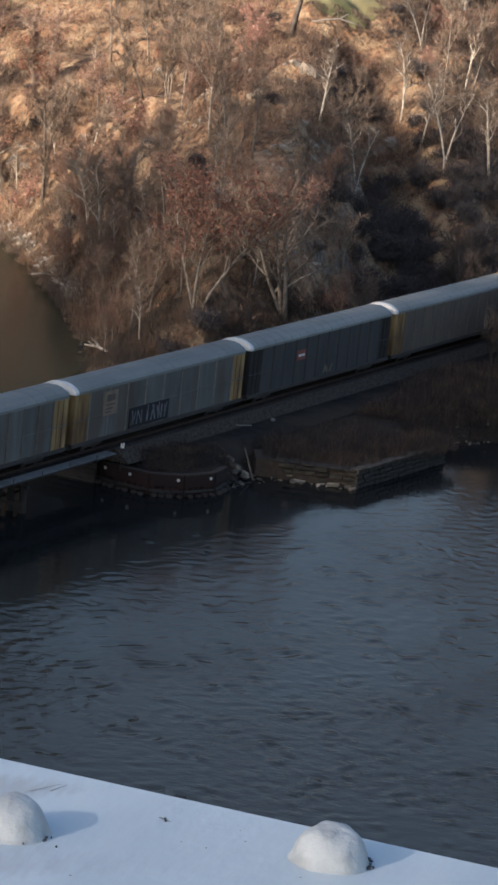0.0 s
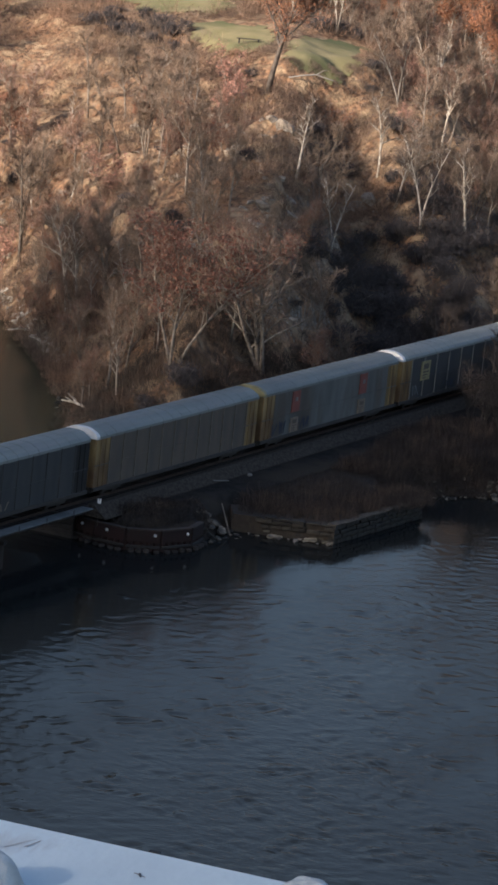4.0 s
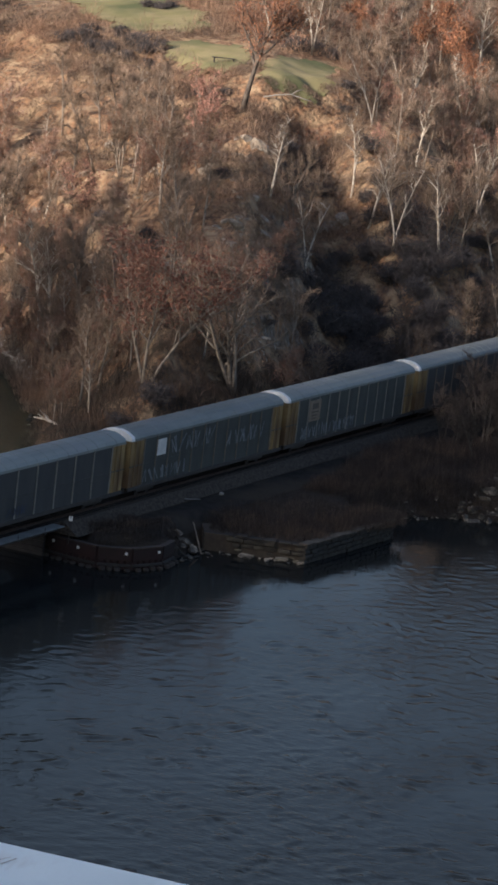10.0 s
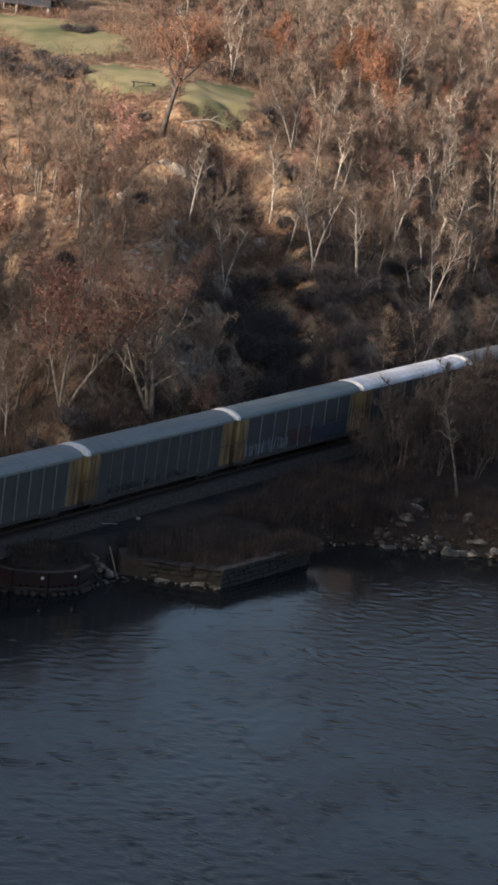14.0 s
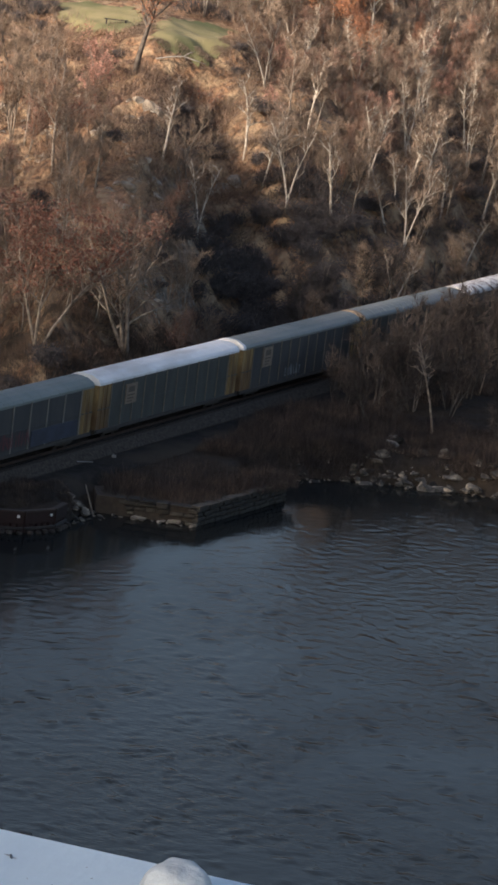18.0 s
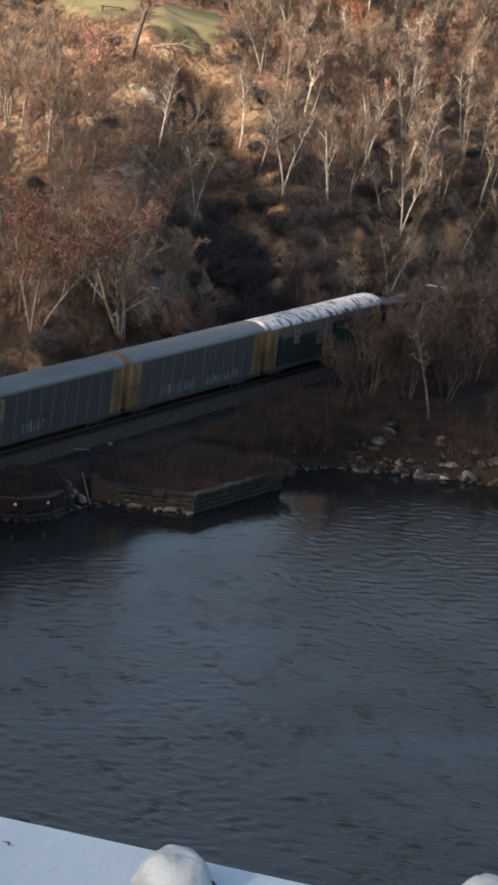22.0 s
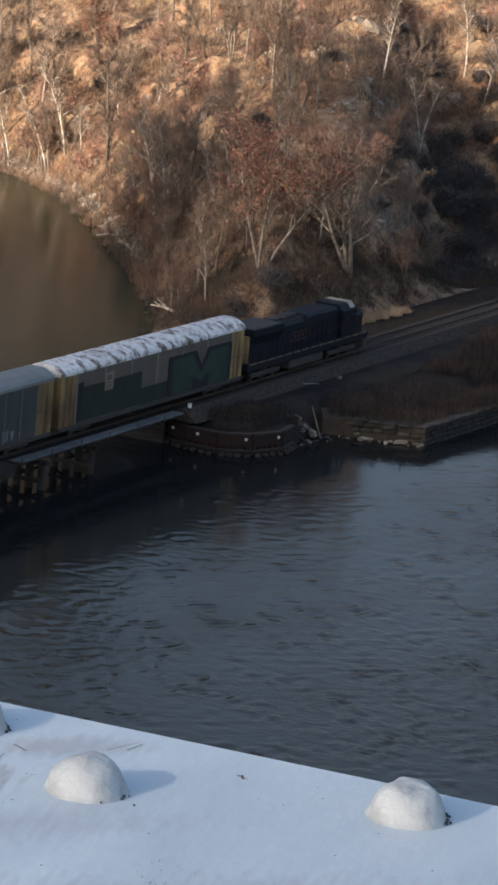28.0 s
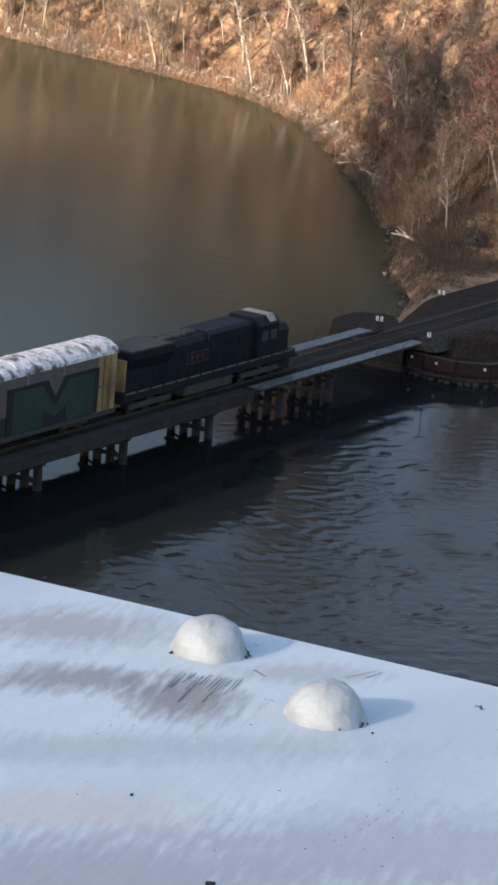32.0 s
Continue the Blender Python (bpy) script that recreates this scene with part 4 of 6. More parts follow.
def tree_meshes(seed, high, spread, lean, stems, twigs, leaves, bark, twig, leaf, base_clear=0.3, twig_len=1.1, upright=0.8, twig_w=0.045, thick=1.0):
    """Trunk with limbs as one mesh, crown of twigs as another, leaves as a third."""
    r = random.Random(seed)
    q = np.random.default_rng(seed)
    wood = Shape()
    tips = []

    def grow(p, d, length, rad, level):
        n = 5 if level == 0 else 4 if level == 1 else 3
        pts, radii = [p.copy()], [rad]
        bend = Vector((r.gauss(0, 1), r.gauss(0, 1), r.gauss(0, 0.5))) * (0.06 if level == 0 else 0.16)
        for i in range(n):
            d = (d + bend * 0.5 + Vector((r.gauss(0, 1), r.gauss(0, 1), r.gauss(0, 0.4))) * (0.04 + 0.07 * level) + Vector((0, 0, 0.05 * upright * level))).normalized()
            p = p + d * (length / n)
            pts.append(p.copy())
            radii.append(rad * (1 - 0.8 * (i + 1) / n) + 0.008)
        wood.tube(pts, radii, 6 if level == 0 else 4 if level == 1 else 3, cap=level == 0)
        return pts, radii

    def sample(pts, t):
        x = t * (len(pts) - 1)
        i = min(int(x), len(pts) - 2)
        return pts[i].lerp(pts[i + 1], x - i), (pts[i + 1] - pts[i]).normalized()

    for s in range(stems):
        d = Vector((lean[0] + r.gauss(0, 0.22 if stems > 1 else 0.03), lean[1] + r.gauss(0, 0.22 if stems > 1 else 0.03), 1)).normalized()
        h = high * r.uniform(0.8, 1.0)
        rad = high * 0.0150 * thick * (0.75 if stems > 1 else 1)
        trunk, _ = grow(Vector((r.gauss(0, 0.15), r.gauss(0, 0.15), -0.4)) if stems > 1 else Vector((0, 0, -0.4)), d, h, rad, 0)
        limbs = 7 if stems > 1 else 11
        for i in range(limbs):
            t = base_clear + (0.97 - base_clear) * (i + r.random()) / limbs
            p, td = sample(trunk, t)
            a = r.uniform(0, 2 * math.pi)
            out = Vector((math.cos(a), math.sin(a), 0))
            ld = (out * r.uniform(0.5, 0.95) + Vector((0, 0, upright * r.uniform(0.5, 1.1))) + td * 0.25).normalized()
            ll = high * spread * (1.15 - 0.75 * t) * r.uniform(0.7, 1.2)
            limb, _ = grow(p, ld, ll, rad * (1.0 - t * 0.7) * 0.72, 1)
            tips.append((limb, ll))
            for j in range(4):
                bp, bd = sample(limb, r.uniform(0.25, 0.95))
                x, y = frame_of(bd)
                a2 = r.uniform(0, 2 * math.pi)
                nd = (bd * 0.8 + (x * math.cos(a2) + y * math.sin(a2)) * 0.8 + Vector((0, 0, 0.25))).normalized()
                br, _ = grow(bp, nd, ll * r.uniform(0.35, 0.6), rad * 0.27, 2)
                tips.append((br, ll * 0.5))
        tips.append((trunk[-3:], high * 0.3))
    weights = np.array([l for _, l in tips])
    pick = q.choice(len(tips), twigs, p=weights / weights.sum())
    starts, dirs = [], []
    for i in pick:
        p, d = sample(tips[i][0], q.uniform(0.15, 1.0) ** 0.8)
        starts.append(p)
        dirs.append(d)
    starts, dirs = np.array(starts), np.array(dirs)
    dirs = dirs * 0.7 + q.normal(0, 0.6, dirs.shape) + np.array([0, 0, 0.22])
    dirs /= np.linalg.norm(dirs, axis=1)[:, None]
    v, f = slivers(starts, dirs, twig_len * q.uniform(0.4, 1.3, twigs), twig_w, q)
    crown = raw_mesh("twigs", v, f, twig)
    foliage = None
    if leaves:
        at = q.integers(0, twigs, leaves)
        c = starts[at] + dirs[at] * (twig_len * q.uniform(0.1, 1.1, leaves))[:, None] + q.normal(0, 0.15, (leaves, 3))
        v, f = flakes(c, 0.115, q)
        foliage = raw_mesh("leaves", v, f, leaf)
    return wood.mesh("trunk", bark, True), crown, foliage


FORMS = {
    "bare": [tree_meshes(10 + i, 11.5, 0.30, (0.04 * (i % 3 - 1), 0.03), 1, 1500, 0, BARK, TWIG, None) for i in range(4)],
    "multi": [tree_meshes(30 + i, 10.0, 0.30, (0, 0), 3, 1700, 0, BARK, TWIG, None, base_clear=0.25) for i in range(2)],
    "pale": [tree_meshes(40 + i, 12.5, 0.25, (0.06 * (i - 1), -0.03), 1 if i < 2 else 2, 1000, 0, PALEBARK, TWIG, None, base_clear=0.38) for i in range(3)],
    "ruddy": [tree_meshes(50 + i, 9.0, 0.34, (0.02, 0.02), 1 + i, 1600, 300, BARK, TWIGRED, LEAFRUST, base_clear=0.22) for i in range(2)],
    "russet": [tree_meshes(60 + i, 9.5, 0.34, (0, 0), 1 + i, 900, 1700, BARK, TWIGRED, LEAFRUST, base_clear=0.2) for i in range(2)],
    "orange": [tree_meshes(70, 9.0, 0.36, (0, 0), 1, 700, 2600, BARK, TWIGRED, LEAFORANGE, base_clear=0.2)],
    "oak": [tree_meshes(75, 15.5, 0.50, (0.05, -0.075), 1, 1700, 4200, DARKBARK, TWIGRED, LEAFORANGE, base_clear=0.38, upright=0.6, twig_len=1.3, thick=1.6)],
    "spreading": [tree_meshes(85, 11.0, 0.45, (0.0, 0.0), 3, 1500, 3600, BARK, TWIGRED, LEAFRED, base_clear=0.3, thick=0.95)],
    "forked": [tree_meshes(86, 10.0, 0.52, (0.04, -0.05), 3, 1500, 0, BARK, TWIG, None, base_clear=0.25, upright=0.4, thick=1.6)],
    "snag": [tree_meshes(96, 8.5, 0.20, (0.02, 0.03), 1, 20, 0, BARK, TWIG, None, base_clear=0.55, thick=0.8, upright=0.3)],
    "shade_dark": [tree_meshes(90 + i, 10.0, 0.34, (0, 0), 2 + i % 2, 1350, 0, SHADEBARK, SHADETWIG, None, base_clear=0.2, twig_len=1.25) for i in range(3)],
    "pink": [tree_meshes(80, 7.0, 0.38, (0, 0), 2, 700, 1600, BARK, TWIGRED, LEAFPINK, base_clear=0.15)],
}
WORDS = {"oak": "tall oak with thinning orange leaves", "bare": "leafless grey-brown tree on the leaf-strewn slope", "multi": "leafless tree with several stems on the slope",
         "pale": "pale-barked leafless tree on the slope", "ruddy": "nearly bare tree with ruddy twigs and few leaves",
         "russet": "tree holding dull russet autumn leaves", "orange": "tree holding orange autumn leaves", "pink": "low tree with faded pinkish leaves", "shade_dark": "leafless tree low on the slope, coloured dark for shade"}


def tree(form, which, x, y, scale=1.0, turn=0.0, tip=(0, 0), label="", z=None):
    trunk, crown, foliage = FORMS[form][which % len(FORMS[form])]
    gz = float(ground_height(x, y)) if z is None else z
    t = thing("tree", label or WORDS[form], "tree", "trees of the wooded bank", at=pose(x, y, gz, tip[0], tip[1], 0) @ pose(0, 0, 0, 0, 0, turn))
    t.scale = (scale, scale, scale)
    part("trunk", trunk, None, t)
    part("crown", crown, None, t)
    if foliage:
        part("foliage", foliage, None, t)
    return t


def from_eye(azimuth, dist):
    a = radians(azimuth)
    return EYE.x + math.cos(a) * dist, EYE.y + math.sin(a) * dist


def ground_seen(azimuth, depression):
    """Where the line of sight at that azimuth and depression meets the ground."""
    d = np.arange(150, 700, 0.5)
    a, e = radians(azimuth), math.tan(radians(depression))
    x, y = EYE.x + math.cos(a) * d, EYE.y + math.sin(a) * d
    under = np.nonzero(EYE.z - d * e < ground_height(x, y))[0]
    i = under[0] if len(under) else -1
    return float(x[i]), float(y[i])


def in_ravine(x, y, wide=5.0):
    t = ((x - 292) * 60 + (y - 8) * 38) / (60 ** 2 + 38 ** 2)
    return (t > -0.05) & (t < 0.95) & (np.abs(-(x - 292) * 38 + (y - 8) * 60) / 71 < wide)


def in_hollow(x, y):
    """The shaded mouth of the ravine, filled with dark thickets in place of shade."""
    return (x > 302) & (x < 327) & (y > 11) & (y < 25)


def choose(k, pale):
    for form, share in (("pale", pale), ("bare", 0.20), ("multi", 0.15), ("ruddy", 0.26), ("russet", 0.05), ("orange", 0.018), ("pink", 0.04)):
        if k < share:
            return form
        k -= share
    return "bare"


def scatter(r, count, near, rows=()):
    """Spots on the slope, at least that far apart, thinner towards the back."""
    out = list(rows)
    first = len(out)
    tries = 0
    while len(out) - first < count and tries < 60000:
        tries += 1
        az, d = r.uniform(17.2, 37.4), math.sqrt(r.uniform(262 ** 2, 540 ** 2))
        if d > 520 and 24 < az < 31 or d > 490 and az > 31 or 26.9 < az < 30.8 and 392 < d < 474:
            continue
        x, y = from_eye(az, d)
        s = float(outline_distance(np.array(x), np.array(y), TOE))
        if s > 60 and r.random() < 0.6:
            continue
        if s < 0.5 or open_ground(x, y, -2.0) or on_lawn(x, y, -2.0) or in_ravine(x, y) or in_hollow(x, y) or 25.2 < az < 26.4 and 330 < d < 386:
            continue
        # the rocky bluff, thinly wooded
        if 25.6 < az < 30.6 and 6 < s < 34 and r.random() < 0.4:
            continue
        # trees thinned to keep the camera's view of the clearing free
        if 23.6 < az < 27.2 and 360 < d < 400 and r.random() < 0.75:
            continue
        if math.hypot(x - 282.0, y - 9.5) < 5.0 or math.hypot(x - 299.0, y - 11.5) < 5.0 or math.hypot(x - 251.0, y - 10.0) < 5.5 or math.hypot(x - 262.0, y - 7.5) < 5.0:
            continue
        if any((x - a) ** 2 + (y - b) ** 2 < near ** 2 for a, b in out):
            continue
        out.append((x, y))
    return out[first:]


HEROES = []


def woods():
    r = random.Random(11)
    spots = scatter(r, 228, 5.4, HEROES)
    for x, y in spots:
        right = math.atan2(y - EYE.y, x) < radians(24.2)
        s = float(outline_distance(np.array(x), np.array(y), TOE))
        form = choose(r.random(), 0.36 if right else 0.25)
        # low trees here get the darkened copy in place of real shade
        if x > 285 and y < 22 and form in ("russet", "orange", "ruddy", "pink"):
            form = "shade_dark"
        tree(form, r.randrange(8), x, y, r.uniform(0.75, 1.12) * (0.85 if s < 12 else 1.0), r.uniform(0, 360), (r.gauss(0, 4), r.gauss(0, 4)))
    for k in range(46):
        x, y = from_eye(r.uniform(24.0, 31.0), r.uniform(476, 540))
        if not open_ground(x, y, -3):
            tree(r.choice(("bare", "multi", "ruddy", "bare")), r.randrange(8), x, y, r.uniform(0.8, 1.2), r.uniform(0, 360), (r.gauss(0, 3), r.gauss(0, 3)))
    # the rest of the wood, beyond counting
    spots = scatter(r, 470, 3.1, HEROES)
    edge = SHORE[2:14]
    for k in range(150):
        i = r.randrange(len(edge) - 1)
        (ax, ay), (bx, by) = edge[i], edge[i + 1]
        if math.hypot(bx - ax, by - ay) / 24 < r.random() or by < 26 and r.random() < 0.65:
            continue
        t, w = r.random(), r.uniform(0.3, 7.0)
        l = math.hypot(bx - ax, by - ay)
        spots.append((ax + (bx - ax) * t - (by - ay) / l * w, ay + (by - ay) * t + (bx - ax) / l * w))
    verts, faces, kinds, mats = [], [], [], []
    total = 0
    for x, y in spots:
        right = math.atan2(y - EYE.y, x) < radians(24.2)
        form = choose(r.random(), 0.26 if right else 0.16)
        # same swap: shade put into the colour of the low trees
        if x > 285 and y < 22 and form in ("russet", "orange", "ruddy", "pink"):
            form = "shade_dark"
        meshes = FORMS[form][r.randrange(8) % len(FORMS[form])]
        sc = r.uniform(0.45, 0.95)
        m = np.array((pose(x, y, float(ground_height(x, y)), r.gauss(0, 5), r.gauss(0, 5), r.uniform(0, 360))))
        for me in meshes:
            if me is None:
                continue
            co = np.empty(len(me.vertices) * 3, np.float32)
            me.vertices.foreach_get("co", co)
            co = co.reshape(-1, 3) * sc @ m[:3, :3].T + m[:3, 3]
            li = np.empty(len(me.loops), np.int32)
            me.loops.foreach_get("vertex_index", li)
            n = np.empty(len(me.polygons), np.int32)
            me.polygons.foreach_get("loop_total", n)
            if me.materials[0] not in mats:
                mats.append(me.materials[0])
            verts.append(co)
            faces.append((li + total, n))
            kinds.append(np.full(len(n), mats.index(me.materials[0]), np.int32))
            total += len(co)
    me = bpy.data.meshes.new("far_woods")
    li, n = np.concatenate([f[0] for f in faces]), np.concatenate([f[1] for f in faces])
    v = np.concatenate(verts)
    me.vertices.add(len(v))
    me.vertices.foreach_set("co", v.ravel())
    me.loops.add(len(li))
    me.loops.foreach_set("vertex_index", li)
    me.polygons.add(len(n))
    me.polygons.foreach_set("loop_start", np.concatenate([[0], np.cumsum(n)[:-1]]).astype(np.int32))
    for m in mats:
        me.materials.append(m)
    me.update(calc_edges=True)
    me.polygons.foreach_set("material_index", np.concatenate(kinds))
    lone("far_woods", me, None, "dense leafless woodland covering the hillside", kind="stuff")


def undergrowth():
    """Thickets and saplings that nobody could count, as twigs rooted in the ground."""
    q = np.random.default_rng(5)
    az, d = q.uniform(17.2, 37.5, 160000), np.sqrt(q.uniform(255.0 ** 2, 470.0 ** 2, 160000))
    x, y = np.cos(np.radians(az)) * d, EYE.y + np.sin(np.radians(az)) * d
    s = outline_distance(x, y, TOE)
    ok = (s > 0.3) & ~on_lawn(x, y, -0.5) & ((np.sin(x * 0.21 + 2 * np.sin(y * 0.11)) + np.sin(y * 0.33 + x * 0.07)) * 0.5 + q.uniform(-0.5, 0.6, len(x)) > -0.12)
    ok &= ~in_hollow(x, y) & (np.hypot(x - 252.5, y - 11.0) > 2.5) & (np.hypot(x - 263.5, y - 9.0) > 2.2)
    ok &= ~((s < 6) & (y < 24) & (q.random(len(s)) < 0.75))
    ok &= (s < 45) | (q.random(len(s)) < 0.75)
    x, y = x[ok][:13500], y[ok][:13500]
    n = 46
    root = np.stack([x, y, ground_height(x, y)], 1)
    high = q.uniform(0.45, 1.9, len(x)) * np.where(q.random(len(x)) < 0.16, 2.0, 1.0)
    base = np.repeat(root, n, 0) + q.normal(0, 0.45, (len(x) * n, 3)) * np.array([1, 1, 0.0])
    lift = np.repeat(high, n) * q.uniform(0, 0.8, len(x) * n)
    dirs = q.normal(0, 0.6, (len(x) * n, 3)) + np.array([0, 0, 0.7])
    dirs /= np.linalg.norm(dirs, axis=1)[:, None]
    base = base + dirs * lift[:, None] * np.array([0.6, 0.6, 1.0])
    v, f = slivers(base, dirs, np.repeat(high, n) * q.uniform(0.25, 0.5, len(x) * n), 0.055, q)
    lone("undergrowth", raw_mesh("undergrowth", v, f, BRUSH), None, "tangled bare brown undergrowth on the hillside", kind="stuff")


def reeds(name, spots, count, high, mat, label, width=0.035):
    """Dry stalks over round patches (x, y, radius)."""
    q = np.random.default_rng(len(spots) * 7 + count)
    w = np.array([s[2] ** 2 for s in spots])
    k = q.choice(len(spots), count, p=w / w.sum())
    sp = np.array(spots)[k]
    a, rr = q.uniform(0, 2 * np.pi, count), np.sqrt(q.uniform(0, 1, count))
    x, y = sp[:, 0] + np.cos(a) * rr * sp[:, 2], sp[:, 1] + np.sin(a) * rr * sp[:, 2]
    z = np.maximum(ground_height(x, y), 0.0) if name != "pier_brush" else np.full(count, 1.35)
    dirs = q.normal(0, 0.35, (count, 3)) + np.array([0, 0, 1.0])
    dirs /= np.linalg.norm(dirs, axis=1)[:, None]
    h = high * q.uniform(0.35, 1.1, count) * (1.15 - 0.6 * rr)
    v, f = slivers(np.stack([x, y, z], 1) + dirs * (h * q.uniform(0, 0.5, count))[:, None], dirs, h * 0.6, width, q)
    lone(name, raw_mesh(name, v, f, mat), None, label, kind="stuff")


railway()
trestle()
sheet_pile_wall()
marker_board(210.9, -3.35, False)
marker_board(212.6, 1.95)
marker_board(225.6, 3.75)
stone_pier()
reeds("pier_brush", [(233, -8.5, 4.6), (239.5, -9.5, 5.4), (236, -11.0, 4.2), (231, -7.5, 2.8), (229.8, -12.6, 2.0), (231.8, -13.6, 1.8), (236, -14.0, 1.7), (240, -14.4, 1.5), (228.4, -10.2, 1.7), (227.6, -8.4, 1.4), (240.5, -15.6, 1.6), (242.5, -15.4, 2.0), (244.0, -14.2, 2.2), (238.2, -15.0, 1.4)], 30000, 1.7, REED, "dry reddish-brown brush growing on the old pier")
def bank_spots(n):
    r = random.Random(31)
    out = []
    while len(out) < n:
        x = r.uniform(244, 276) if len(out) < n * 0.7 else r.uniform(276, 345)
        y = r.uniform(-32, float(np.interp(x, [244, 250, 264, 345], [-8.6, -7.6, -5.0, -4.6])))
        if float(outline_distance(np.array(x), np.array(y), SHORE)) > 1.3 and math.hypot(x - 263.0, y + 18.8) > 2.6:
            out.append((x, y, r.uniform(1.6, 2.8)))
    return out


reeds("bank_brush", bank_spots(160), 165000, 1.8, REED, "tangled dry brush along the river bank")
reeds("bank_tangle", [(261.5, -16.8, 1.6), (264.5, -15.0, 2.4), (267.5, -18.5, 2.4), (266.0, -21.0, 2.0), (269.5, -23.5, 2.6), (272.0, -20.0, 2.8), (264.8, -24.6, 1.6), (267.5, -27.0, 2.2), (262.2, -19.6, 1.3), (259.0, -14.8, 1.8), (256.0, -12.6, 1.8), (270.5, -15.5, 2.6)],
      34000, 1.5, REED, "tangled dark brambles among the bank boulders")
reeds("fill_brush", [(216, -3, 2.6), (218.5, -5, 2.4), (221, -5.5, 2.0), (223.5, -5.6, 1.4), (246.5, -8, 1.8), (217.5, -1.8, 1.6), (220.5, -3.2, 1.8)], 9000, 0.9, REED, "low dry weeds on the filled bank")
reeds("shoreline_brush", [(ax + (bx - ax) * t + 1.2, ay + (by - ay) * t + 0.6, 2.2) for (ax, ay), (bx, by) in zip(SHORE[2:11], SHORE[3:12]) for t in (0.1, 0.35, 0.6, 0.85)]
      + [(ax + (bx - ax) * t + w, ay + (by - ay) * t - w * 0.4, 2.6) for (ax, ay), (bx, by) in zip(SHORE[8:11], SHORE[9:12]) for t in (0.2, 0.7) for w in (4.0, 7.5, 11.0)],
      80000, 2.2, BRUSH, "bare brown brush overhanging the far shoreline")
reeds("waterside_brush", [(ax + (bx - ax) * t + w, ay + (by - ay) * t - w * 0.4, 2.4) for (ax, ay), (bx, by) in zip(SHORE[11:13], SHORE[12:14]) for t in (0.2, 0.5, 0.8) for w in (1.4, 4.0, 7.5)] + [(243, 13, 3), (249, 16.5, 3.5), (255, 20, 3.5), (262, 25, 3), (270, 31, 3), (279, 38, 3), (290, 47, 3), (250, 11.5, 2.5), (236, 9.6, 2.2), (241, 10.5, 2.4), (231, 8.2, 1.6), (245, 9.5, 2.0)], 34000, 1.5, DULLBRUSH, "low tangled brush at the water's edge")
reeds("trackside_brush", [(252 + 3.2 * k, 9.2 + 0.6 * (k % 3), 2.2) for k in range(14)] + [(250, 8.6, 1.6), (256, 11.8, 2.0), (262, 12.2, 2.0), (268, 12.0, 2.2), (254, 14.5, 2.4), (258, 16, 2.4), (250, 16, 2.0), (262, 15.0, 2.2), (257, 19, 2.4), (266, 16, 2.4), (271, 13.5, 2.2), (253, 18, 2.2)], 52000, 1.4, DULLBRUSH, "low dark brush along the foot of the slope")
reeds("ravine_grass", [(325.4, 25.5, 1.6), (324.2, 23.4, 1.4), (325.0, 17.5, 1.7), (302.2, 27.6, 2.0), (316.4, 37.0, 2.0), (306.9, 38.9, 1.6)], 3200, 0.9, DRYGRASS, "golden dry grass on the rim of the ravine")
reeds("lawn_edge_grass", [(355.2, 53.0, 1.3), (357.0, 50.8, 1.3), (359.4, 49.2, 1.3), (362.2, 48.2, 1.4), (365.5, 49.0, 1.3), (369.0, 50.0, 1.3), (372.5, 51.0, 1.3), (376, 52.6, 1.4), (358, 62.5, 1.2), (360.5, 60.0, 1.2), (364, 59.4, 1.2)], 9000, 1.0, BRUSH, "tawny uncut grass along the edge of the lawn")
reeds("track_grass", [(250 + 0.75 * k, 7.25 - 0.035 * k + 0.45 * math.sin(k * 1.9), 0.45 + 0.35 * abs(math.sin(k * 0.8))) for k in range(26)], 11000, 0.95, DRYGRASS, "pale golden dry grass beside the track")


# trees that stand out by themselves
def hero(form, which, x, y, scale, turn, tip, label):
    HEROES.append((x, y))
    tree(form, which, x, y, scale, turn, tip, label)


